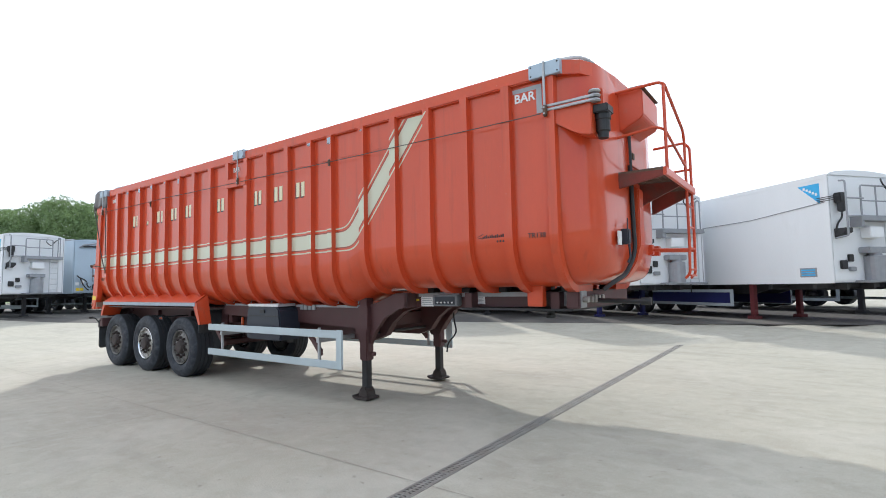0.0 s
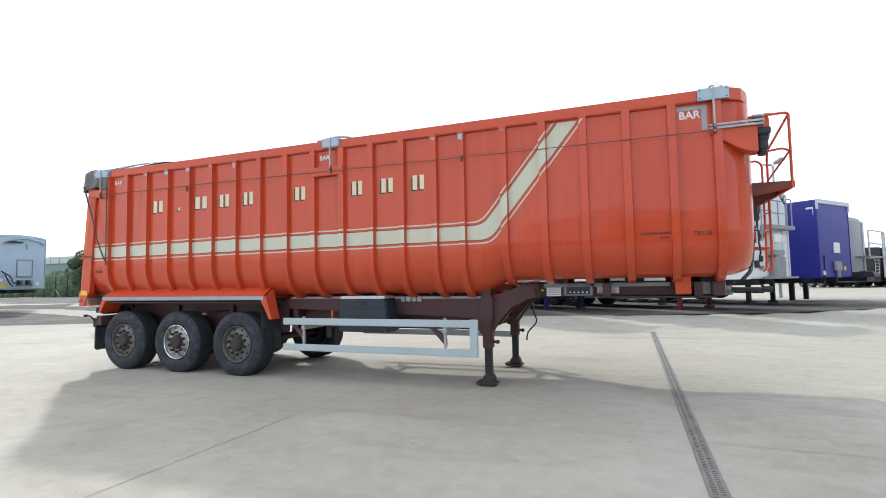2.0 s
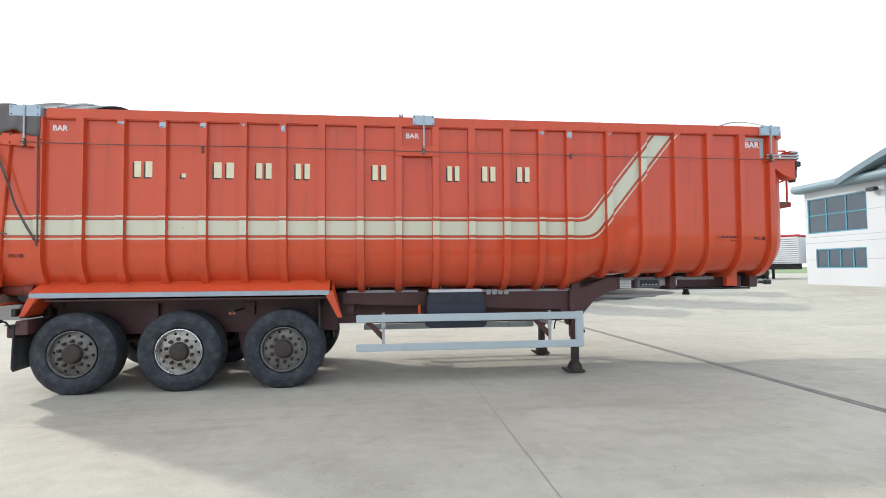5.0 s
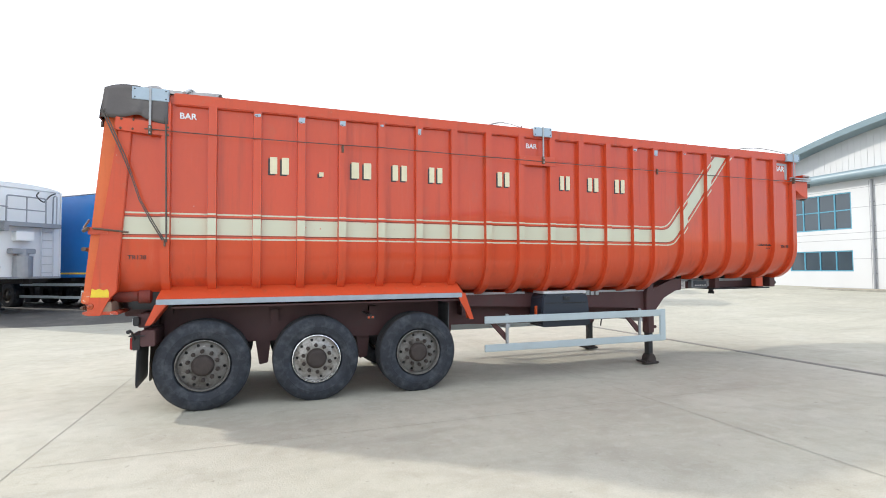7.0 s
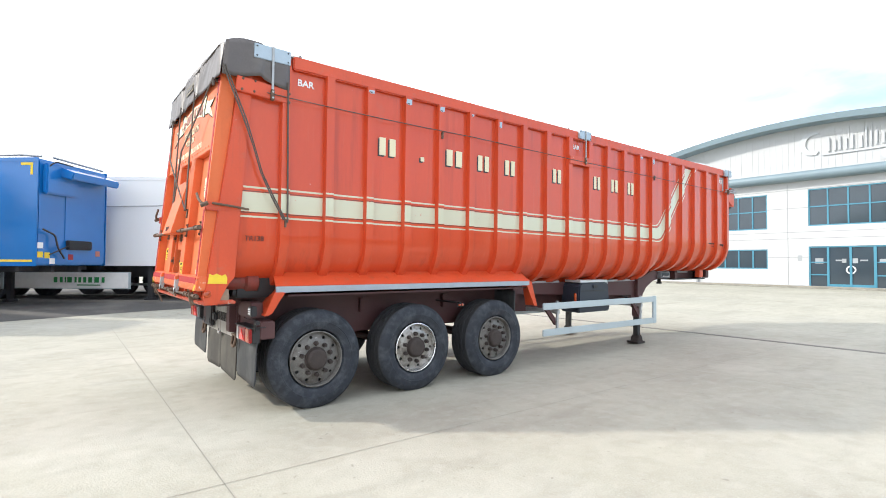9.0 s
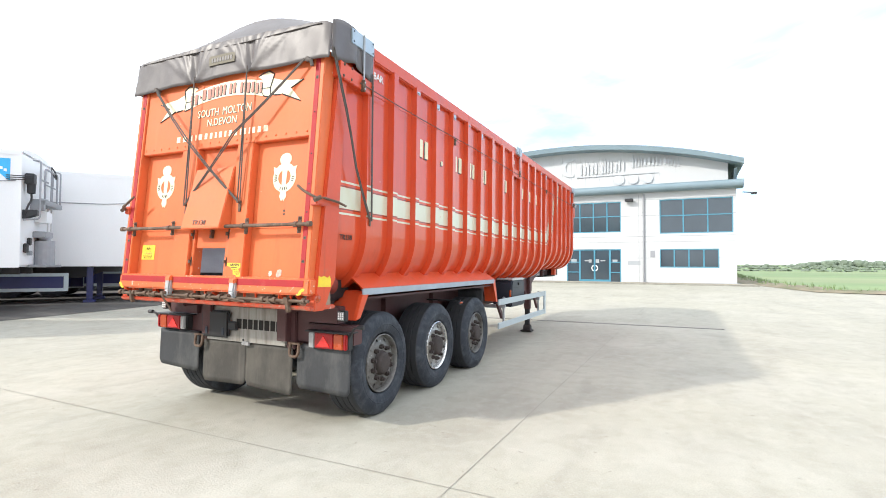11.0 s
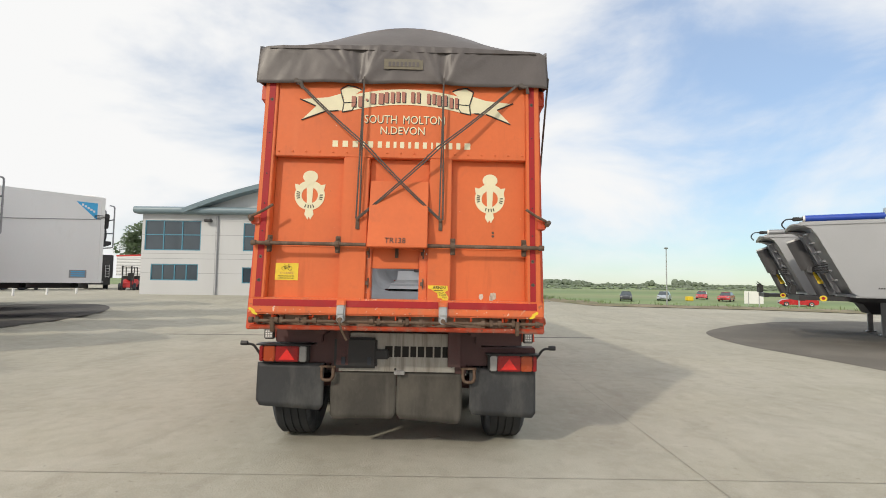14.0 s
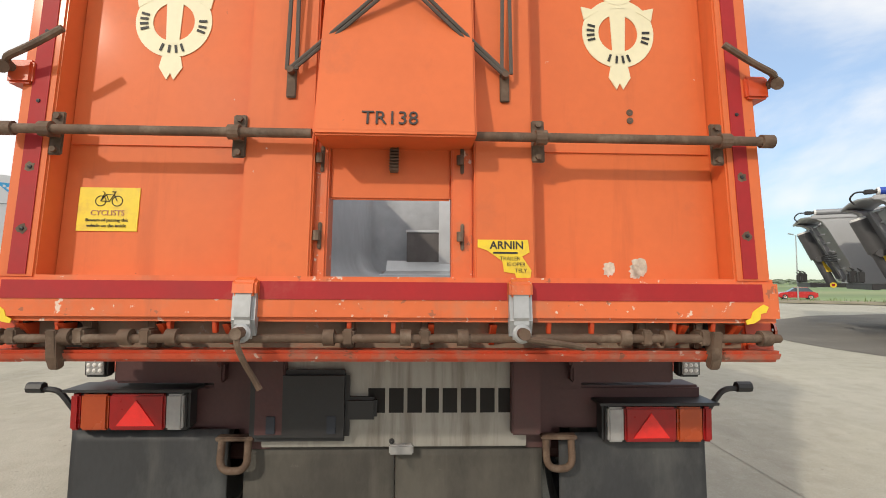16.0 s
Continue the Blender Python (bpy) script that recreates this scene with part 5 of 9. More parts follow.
# chassis: two rails with a goose-neck, drawn as one welded outline each
for s in (-1, 1):
    bm = B()
    y0 = YC + s * 0.52
    prism(bm, [(-12.45, 1.27), (-12.45, 0.80), (-8.1, 0.80), (-7.6, 0.78), (-4.95, 0.78), (-4.72, 0.86), (-4.58, 1.05), (-4.38, 1.20), (-4.10, 1.27), (-2.0, 1.27), (-1.87, 1.30), (-1.87, 1.46),
               (-4.25, 1.46), (-4.75, 1.29), (-4.9, 1.27)], "y", y0 - 0.06, y0 + 0.06, 0.006)
    part("chassis_rail", bm, M_CHASSIS, trailer, "dark maroon chassis rail with a goose-neck")
    yo = YC + s * 0.80
    bm = B()
    prism(bm, [(-8.3, 1.27), (-8.3, 1.10), (-5.05, 0.98), (-4.95, 0.74), (-4.78, 0.74), (-4.68, 0.93), (-4.50, 1.13), (-4.25, 1.25), (-4.10, 1.265), (-4.10, 1.45), (-4.30, 1.45), (-4.62, 1.33), (-4.80, 1.28)],
          "y", yo - 0.035, yo + 0.035, 0.005)
    part("side_raft", bm, M_CHASSIS, trailer, "dark maroon outer chassis side")
    yk = YC + s * 0.605
    bm = B()
    prism(bm, [(-4.12, 1.262), (-3.9, 1.275), (-1.97, 1.285), (-1.87, 1.33), (-1.87, 1.45), (-4.12, 1.45)], "y", yk - 0.035, yk + 0.035, 0.005)
    part("neck_side", bm, M_CHASSIS, trailer, "dark maroon side of the goose-neck")
    bm = B()
    box(bm, -4.16, -4.10, *sorted((YC + s * 0.57, YC + s * 0.835)), 1.268, 1.448, 0.004)
    part("neck_gusset", bm, M_CHASSIS, trailer)
    for x0, x1, z0, z1 in ((-8.25, -7.22, 1.262, 1.295), (-6.32, -4.85, 1.255, 1.29), (-4.06, -3.42, 1.400, 1.452), (-3.38, -2.42, 1.400, 1.452), (-2.16, -1.98, 1.400, 1.452)):
        bm = B()
        yt = yk if x0 > -4.11 else yo
        box(bm, x0, x1, *sorted((yt + s * 0.034, yt + s * 0.040)), z0, z1)
        part("pale_tape", bm, M_GREYTAPE, trailer, "grey reflective strip")
for x in (-12.3, -10.9, -9.6, -8.2, -6.6, -4.95, -3.2, -2.1):
    bm = B()
    z = 1.36 if x > -4.5 else 1.05
    box(bm, x - 0.05, x + 0.05, YC - 0.78, YC + 0.78, z - 0.09, z + 0.09, 0.005)
    part("cross_member", bm, M_CHASSIS, trailer)
bm = B()
box(bm, -1.95, -1.81, YC - 0.84, YC + 0.84, 1.28, 1.46, 0.01)
part("front_beam", bm, M_CHASSIS, trailer, "dark maroon front beam")
bm = B()
box(bm, -2.08, -1.815, YC - 0.652, YC - 0.640, 1.295, 1.452, 0.003)
box(bm, -1.83, -1.80, YC - 0.80, YC - 0.64, 1.285, 1.46, 0.004)
part("end_frame", bm, M_GALV, trailer, "pale galvanised end frame")
for y in (5.35, 5.47):
    bm = B()
    rod(bm, (-1.81, y, 1.37), (-1.74, y, 1.37), 0.03, 12)
    part("air_coupling", bm, M_PLATE, trailer, "round air line coupling")
for y in (5.62, 5.72, 5.85):
    bm = B()
    box(bm, -1.82, -1.75, y - 0.035, y + 0.035, 1.33, 1.41, 0.006)
    part("plug_socket", bm, M_PLATE, trailer, "square plug socket")
bm = B()
tube(bm, [(-1.85, YC - 0.42, 1.35), (-1.30, YC - 0.38, 1.34)], 0.026)
rod(bm, (-1.32, YC - 0.38, 1.34), (-1.22, YC - 0.375, 1.34), 0.042, 10)
part("coupling_pipe", bm, M_BLACK, trailer)
bm = B()
box(bm, -3.3, -1.9, YC - 0.8, YC + 0.9, 1.25, 1.275, 0.004)
lathe(bm, [(1.25, 0.045), (1.17, 0.045), (1.16, 0.06), (1.12, 0.06)], (-2.5, YC, 0), "z", 14, cap=True)
part("coupling_plate", bm, M_BLACK, trailer, "black skid plate with king pin")
# red supports of the tub on the neck
for s in (-1, 1):
    bm = B()
    box(bm, -2.37, -2.19, YC + s * 0.84 - 0.05, YC + s * 0.84 + 0.05, 1.30, 1.64, 0.008)
    part("tub_rest", bm, M_ORANGE, trailer, "orange tub rest")
for s in (-1, 1):
    for x in (-3.9, -3.35, -2.85, -1.95):
        bm = B()
        box(bm, x - 0.12, x + 0.12, YC + s * 0.62 - 0.08, YC + s * 0.62 + 0.08, 1.45, 1.56, 0.01)
        part("bearing_pad", bm, M_BLACK, trailer)

# boxes, stickers and small things on the chassis side
yo = YC - 0.640
for name, x0, x1, z0, z1, mat, lab in (("info_plate", -4.02, -3.82, 1.275, 1.42, M_WHITE, "white information sticker"),
                                       ("warning_plate", -3.33, -3.05, 1.31, 1.405, M_WHITE, "white warning sticker with small print"),
                                       ("marker_sticker", -4.19, -4.06, 1.345, 1.372, M_YELLOW, "small yellow sticker"),
                                       ("marker_sticker", -4.36, -4.24, 1.35, 1.37, M_YELLOW, "small yellow sticker")):
    bm = B()
    box(bm, x0, x1, yo - 0.004, yo, z0, z1)
    st = part(name, bm, mat, trailer, lab)
    if mat is M_WHITE:
        for k in range(5):
            zz = z1 - 0.02 - k * (z1 - z0) * 0.17
            bm = B()
            box(bm, x0 + 0.02, x1 - 0.02 - 0.015 * (k % 2), yo - 0.0055, yo - 0.004, zz - 0.004, zz + 0.004)
            part("print_bar", bm, M_GREYTAPE, st)
bm = B()
box(bm, -3.77, -3.38, yo - 0.10, yo + 0.0, 1.285, 1.425, 0.012)
ob = part("valve_box", bm, M_TRIMBOX, trailer, "grey control valve box with a dark face")
bm = B()
box(bm, -3.73, -3.42, yo - 0.104, yo - 0.10, 1.305, 1.405, 0.003)
part("valve_box_face", bm, M_PLASTIC, ob)
for k in range(5):
    bm = B()
    lathe(bm, [(0, 0.012), (-0.012, 0.010), (-0.012, 0.001)], (-3.68 + 0.055 * k, yo - 0.104, 1.33), "y", 8)
    part("valve_knob", bm, M_WHITE, ob)
bm = B()
prism(bm, [(-7.13, 0.80), (-7.09, 0.77), (-6.27, 0.77), (-6.25, 0.84), (-6.30, 1.23), (-6.36, 1.27), (-7.05, 1.27), (-7.10, 1.22)], "y", YC - 1.175, YC - 0.80, 0.02)
ob = part("tool_box", bm, M_PLASTIC, trailer, "dark blue-grey plastic toolbox")
bm = B()
box(bm, -7.07, -6.32, YC - 1.183, YC - 1.17, 1.125, 1.135, 0.003)
box(bm, -6.75, -6.63, YC - 1.195, YC - 1.17, 1.175, 1.225, 0.008)
part("box_latch", bm, M_BLACK, ob)
bm = B()
box(bm, -7.08, -6.32, YC - 1.17, YC - 0.85, 1.27, 1.31, 0.006)
part("box_cover_strip", bm, M_ALU, trailer, "bright strip over the toolbox")
for k in range(4):
    bm = B()
    box(bm, -6.20 + 0.09 * k, -6.13 + 0.09 * k, YC - 0.866, YC - 0.836, 1.215, 1.29, 0.005)
    part("pipe_fitting", bm, M_GALV, trailer)
for x in (-5.35, -7.95, -7.45, -6.9, -4.95):
    bm = B()
    tube(bm, [(x, YC - 0.80, 1.38), (x + 0.01, YC - 0.86, 1.37), (x + 0.02, YC - 0.89, 1.31)], 0.009)
    part("rope_hook", bm, M_GALV, trailer)
bm = B()
box(bm, -9.735, -9.705, YC - 1.245, YC - 0.72, 1.045, 1.065)
box(bm, -9.78, -9.66, YC - 1.255, YC - 1.235, 1.005, 1.050, 0.004)
sl = part("side_lamp", bm, M_BLACK, trailer, "small side lamp with twin amber lenses")
for x in (-9.745, -9.695):
    bm = B()
    lathe(bm, [(0, 0.018), (-0.010, 0.015), (-0.014, 0.001)], (x, YC - 1.255, 1.028), "y", 12)
    part("lens", bm, M_LENS_AMBER, sl)
bm = B()
box(bm, -7.24, -7.20, YC - 1.19, YC - 1.16, 0.97, 1.10, 0.006)
part("side_marker", bm, M_LENS_AMBER, trailer)

# mudguard: sloping orange skirt with a bright edge and turned-down ends
for s in (-1, 1):
    def G(y):
        return YC + s * y
    bm = B()
    def skin(i, j):
        x = -12.20 + 3.76 * i / 12
        v = j / 2
        return (x + (0.04 * (1 - v) if i == 0 else (-0.02 * (1 - v) if i == 12 else 0)), G(1.08 + 0.21 * v), 1.46 - 0.14 * v)
    sheet(bm, 13, 3, skin)
    ob = part("mudguard", bm, M_ORANGE, trailer, "sloping orange mudguard skirt")
    ob.modifiers.new("thickness", "SOLIDIFY").thickness = 0.012
    bm = B()
    box(bm, -12.20, -8.45, G(1.292) - 0.008, G(1.292) + 0.008, 1.262, 1.326, 0.004)
    part("mudguard_edge", bm, M_EDGING, trailer, "bright aluminium edging")
    bm = B()
    prism(bm, [(-8.50, 1.262), (-8.335, 0.955), (-8.275, 0.955), (-8.385, 1.262), (-8.40, 1.320), (-8.46, 1.320)], "y", *sorted((G(1.283), G(1.295))))
    lip = sheet(bm, 5, 5, lambda i, j: (-8.42 + 0.125 * j / 4, G(1.08 + 0.21 * i / 4), (1.46 - 0.14 * i / 4) + (0.955 - (1.46 - 0.14 * i / 4)) * j / 4))
    part("mudguard_end", bm, M_ORANGE, trailer, "turned-down orange mudguard end")
    bm = B()
    prism(bm, [(-12.21, 1.27), (-12.10, 1.27), (-12.235, 1.05), (-12.31, 1.03)], "y", G(1.26), G(1.30), 0.004)
    prism(bm, [(-12.30, 1.03), (-12.10, 1.30), (-12.06, 1.30), (-12.26, 1.03)], "y", G(0.95), G(1.28), 0.003)
    part("mudguard_end", bm, M_ORANGE, trailer, "turned-down orange mudguard end")
    bm = B()
    box(bm, -12.2, -8.4, G(0.70) - 0.02, G(0.70) + 0.02, 0.72, 1.27, 0.0)
    box(bm, -12.05, -8.46, min(G(0.72), G(1.24)), max(G(0.72), G(1.24)), 1.215, 1.235)
    part("inner_arch", bm, M_CHASSIS, trailer)
    for x in (-11.05, -9.72):
        bm = B()
        prism(bm, [(x - 0.13, 1.22), (x + 0.13, 1.22), (x + 0.11, 0.80), (x + 0.07, 0.42), (x - 0.04, 0.40), (x - 0.10, 0.80)], "y", *sorted((G(0.45), G(0.66))), 0.01)
        part("spring_hanger", bm, M_CHASSIS, trailer)


# wheels
def make_wheel(polished):
    root = empty("wheel", Matrix())
    lab = "super-single tyre on a polished alloy rim" if polished else "super-single tyre on a dirty alloy rim"
    root["label"] = lab
    R = 0.532
    bm = B()
    lathe(bm, [(0.055, 0.30), (0.015, 0.325), (0.0, 0.37), (-0.004, 0.42), (0.004, 0.47), (0.022, 0.505), (0.045, 0.524)], (0, 0, 0), "y", 56)
    lathe(bm, [(0.345, 0.524), (0.37, 0.505), (0.386, 0.46), (0.39, 0.40), (0.38, 0.33), (0.34, 0.30)], (0, 0, 0), "y", 56)
    # raised maker's bars on the side wall
    for a0 in (200, 20):
        for k in range(9):
            a = radians(a0 + 5 * k)
            c = Vector((math.cos(a), 0, math.sin(a)))
            p = Vector((-c.z, 0, c.x))
            q = [c * 0.425 + p * 0.010, c * 0.465 + p * 0.010, c * 0.465 - p * 0.010, c * 0.425 - p * 0.010]
            vs = [bm.verts.new(v + Vector((0, -0.006 if v.length < 0.44 else -0.0005, 0))) for v in q]
            bm.faces.new(vs)
    lathe(bm, [(-0.002, 0.40), (-0.007, 0.405), (-0.004, 0.411)], (0, 0, 0), "y", 56)
    part("side_wall", bm, M_RUBBER, root, smooth=True)
    bm = B()
    lathe(bm, [(0.045, 0.524), (0.052, R), (0.118, R), (0.122, R - 0.012), (0.130, R - 0.012), (0.134, R), (0.19, R), (0.194, R - 0.012), (0.202, R - 0.012), (0.206, R), (0.262, R), (0.266, R - 0.012),
               (0.274, R - 0.012), (0.278, R), (0.338, R), (0.345, 0.524)], (0, 0, 0), "y", 56)
    part("tread", bm, M_TREAD, root, smooth=True)
    rim_mat = M_CHROME if polished else M_WHEEL
    bm = B()
    lathe(bm, [(0.03, 0.302), (0.018, 0.300), (0.014, 0.292), (0.022, 0.284), (0.05, 0.278), (0.11, 0.272)], (0, 0, 0), "y", 48)
    lathe(bm, [(0.35, 0.302), (0.34, 0.29), (0.30, 0.275), (0.20, 0.27), (0.11, 0.272)], (0, 0, 0), "y", 40)
    rim = part("rim", bm, rim_mat, root, smooth=True)
    # disc with ten round hand holes
    bm = B()
    n, holes, rh, rc = 60, 10, 0.019, 0.238
    lathe(bm, [(0.072, 0.274), (0.070, 0.268)], (0, 0, 0), "y", n)
    ringo = [bm.verts.new((0.268 * math.cos(2 * math.pi * k / n), 0.070, 0.268 * math.sin(2 * math.pi * k / n))) for k in range(n)]
    ringi = [bm.verts.new((0.208 * math.cos(2 * math.pi * k / n), 0.052, 0.208 * math.sin(2 * math.pi * k / n))) for k in range(n)]
    for h in range(holes):
        k0 = h * 6
        hub = 2 * math.pi * (k0 + 3) / n
        c = Vector((rc * math.cos(hub), 0.061, rc * math.sin(hub)))
        u = Vector((math.cos(hub), 0.3, math.sin(hub)))
        w = Vector((-math.sin(hub), 0, math.cos(hub)))
        circ = [bm.verts.new(c + u * rh * math.cos(t) + w * rh * math.sin(t)) for t in [2 * math.pi * q / 14 for q in range(14)]]
        deep = [bm.verts.new(v.co + Vector((0, 0.02, 0))) for v in circ]
        for q in range(14):
            bm.faces.new((circ[q], circ[(q + 1) % 14], deep[(q + 1) % 14], deep[q]))
        outer = [ringo[(k0 + q) % n] for q in range(7)]
        inner = [ringi[(k0 + q) % n] for q in range(7)]
        # walk round the hole, seven points on the outer edge and seven on the inner
        top = [circ[q] for q in (10, 11, 12, 13, 0, 1, 2, 3, 4)]
        bot = [circ[q] for q in (10, 9, 8, 7, 6, 5, 4)]
        bm.faces.new((outer[0], inner[0], circ[10]))
        bm.faces.new((outer[6], circ[4], inner[6]))
        om = [0, 1, 1, 2, 3, 4, 5, 5, 6]
        for q in range(8):
            a, b = outer[om[q]], outer[om[q + 1]]
            vs = [top[q], a, b, top[q + 1]] if a is not b else [top[q], a, top[q + 1]]
            bm.faces.new(vs)
        for q in range(6):
            bm.faces.new((inner[q], bot[q], bot[q + 1], inner[q + 1]))
    lathe(bm, [(0.052, 0.208), (0.046, 0.195), (0.046, 0.125)], (0, 0, 0), "y", n)
    part("wheel_disc", bm, M_DISC if polished else M_WHEEL, root, smooth=True)
    bm = B()
    lathe(bm, [(0.046, 0.128), (0.035, 0.126), (0.030, 0.118), (-0.004, 0.112), (-0.018, 0.098), (-0.022, 0.07), (-0.020, 0.001)], (0, 0, 0), "y", 28)
    for k in range(10):
        a = 2 * math.pi * k / 10
        rod(bm, (0.088 * math.cos(a), -0.022, 0.088 * math.sin(a)), (0.088 * math.cos(a), -0.014, 0.088 * math.sin(a)), 0.008, 6)
    part("hub", bm, M_HUB, root, "rusty brown hub", smooth=True)
    for k in range(10):
        a = 2 * math.pi * (k + 0.2) / 10
        c = (0.168 * math.cos(a), 0, 0.168 * math.sin(a))
        bm = B()
        rod(bm, (c[0], 0.046, c[2]), (c[0], 0.012, c[2]), 0.025, 6)
        rod(bm, (c[0], 0.012, c[2]), (c[0], -0.008, c[2]), 0.015, 8)
        part("wheel_nut", bm, M_HUB, root)
    bm = B()
    lathe(bm, [(0.10, 0.13), (0.36, 0.13), (0.36, 0.264), (0.20, 0.264), (0.105, 0.264), (0.10, 0.13)], (0, 0, 0), "y", 20)
    part("brake_drum", bm, M_BLACK, root)
    return root


def place_wheels():
    for i, x in enumerate((-11.715, -10.405, -9.06)):
        for s in (-1, 1):
            root = make_wheel(i == 1)
            root.parent = trailer
            root.matrix_parent_inverse = Matrix.Translation(-Vector(PIVOT))
            y = 4.855 if s < 0 else 2 * YC - 4.855
            root.matrix_basis = pose(x, y, 0.532, 0, 17 + 71 * i + 30 * s, 0 if s < 0 else 180)
        bm = B()
        rod(bm, (x, YC - 1.0, 0.532), (x, YC + 1.0, 0.532), 0.065, 12)
        part("axle", bm, M_CHASSIS, trailer)


place_wheels()

# side guards
for s in (-1, 1):
    yg = YC + s * 1.245
    for z in (0.925, 0.525):
        bm = B()
        box(bm, -8.09, -4.93 if z < 0.7 else -4.88, yg - 0.014, yg + 0.014, z - 0.052, z + 0.052, 0.008)
        part("guard_rail", bm, M_GUARD, trailer, "pale anodised side guard rail")
    bm = B()
    box(bm, -4.98, -4.86, yg - 0.016, yg + 0.016, 0.472, 0.985, 0.01)
    part("guard_end", bm, M_GUARD, trailer, "pale guard end upright")
    for x in (-7.72, -5.35):
        bm = B()
        box(bm, x - 0.02, x + 0.02, yg + (0.015 if s < 0 else -0.045), yg + (0.045 if s < 0 else -0.015), 0.50, 1.0, 0.003)
        box(bm, x - 0.03, x + 0.03, min(yg, YC + s * 0.55), max(yg, YC + s * 0.55), 0.80, 0.86, 0.003)
        part("guard_hanger", bm, M_GALV, trailer)
        bm = B()
        prism(bm, [(x - 0.28, 0.90), (x - 0.20, 0.90), (x + 0.01, 0.70), (x + 0.01, 0.62), (x - 0.02, 0.62)], "y", *sorted((YC + s * 1.16, YC + s * 1.20)))
        part("guard_stay", bm, M_CHASSIS, trailer)

# landing legs
for s in (-1, 1):
    yl = YC + s * 0.83
    bm = B()
    box(bm, -4.905, -4.765, yl - 0.07, yl + 0.07, 0.55, 1.42, 0.012)
    box(bm, -4.93, -4.74, yl - 0.075, yl + 0.09, 0.95, 1.28, 0.01)
    leg = part("landing_leg", bm, M_CHASSIS, trailer, "dark maroon landing leg")
    bm = B()
    box(bm, -4.885, -4.785, yl - 0.05, yl + 0.05, 0.14, 0.56, 0.008)
    part("inner_leg", bm, M_BLACK, leg)
    bm = B()
    prism(bm, [(-4.93, 0.055), (-4.74, 0.055), (-4.755, 0.15), (-4.80, 0.20), (-4.87, 0.20), (-4.92, 0.14)], "y", yl - 0.08, yl + 0.08, 0.012)
    prism(bm, [(-5.00, 0.055), (-4.95, 0.035), (-4.73, 0.035), (-4.71, 0.055), (-4.73, 0.075), (-4.94, 0.075), (-5.01, 0.085)], "y", yl - 0.12, yl + 0.12, 0.008)
    part("leg_foot", bm, M_HUB, leg, "rusty steel foot", smooth=False)
    bm = B()
    box(bm, -4.765, -4.71, yl - 0.012, yl + 0.012, 0.62, 0.66, 0.004)
    lathe(bm, [(-0.014, 0.03), (0.014, 0.03)], (-4.70, yl, 0.64), "y", 12, cap=True)
    part("leg_lug", bm, M_CHASSIS, leg)
bm = B()
rod(bm, (-4.83, YC - 0.8, 0.90), (-4.83, YC + 0.8, 0.90), 0.022, 10)
part("leg_shaft", bm, M_BLACK, trailer)
bm = B()
tube(bm, rounded([(-4.55, 6.93, 1.22), (-4.50, 6.9, 0.95), (-4.42, 6.85, 0.80), (-4.60, 6.85, 0.62), (-4.62, 6.85, 0.48)], 0.1), 0.013)
part("winding_handle", bm, M_BLACK, trailer, "black winding handle", smooth=True)
bm = B()
prism(bm, [(-4.95, 0.82), (-4.95, 1.28), (-4.40, 1.28), (-4.52, 1.10), (-4.66, 0.95), (-4.74, 0.82)], "y", YC + 0.78, YC + 0.90, 0.004)
part("leg_gusset", bm, M_CHASSIS, trailer)

# rear of the chassis
xr = -12.40
bm = B()
box(bm, xr, xr + 0.04, 5.572, 6.66, 0.742, 1.10, 0.003)
ob = part("maker_plate", bm, M_PLATE, trailer, "stained bare aluminium plate with dark cut-out bars")
y = 6.232
for w in (0.076, 0.066, 0.066, 0.060, 0.066, 0.070, 0.066, 0.078):
    h = 0.050
    bm = B()
    box(bm, xr - 0.002, xr + 0.002, y - w * 0.96, y - w * 0.04, 0.930 - h, 0.930 + h)
    part("plate_bar", bm, M_SLOT, ob)
    y -= w + 0.010
bm = B()
box(bm, xr - 0.05, xr - 0.005, 6.30, 6.70, 0.775, 1.06, 0.02)
box(bm, xr - 0.04, xr + 0.0, 6.19, 6.32, 0.86, 0.95, 0.012)
ob = part("number_plate_box", bm, M_BLACK, trailer, "black plastic number plate holder, empty")
for y, z in ((5.60, 1.06), (5.60, 0.80), (6.13, 0.765)):
    pb = B()
    lathe(pb, [(xr - 0.001, 0.012), (xr - 0.006, 0.010), (xr - 0.008, 0.001)], (0, y, z), "x", 10)
    part("plate_bolt", pb, M_BLACK, ob)
for y in (6.38, 6.62):
    bm = B()
    box(bm, xr - 0.056, xr - 0.049, y - 0.028, y + 0.008, 0.81, 0.88, 0.002)
    part("holder_clip", bm, M_PLASTIC, ob)
bm = B()
box(bm, xr - 0.02, xr + 0.01, 6.04, 6.14, 0.715, 0.755, 0.006)
part("plate_lamp", bm, M_LENS_CLEAR, trailer)
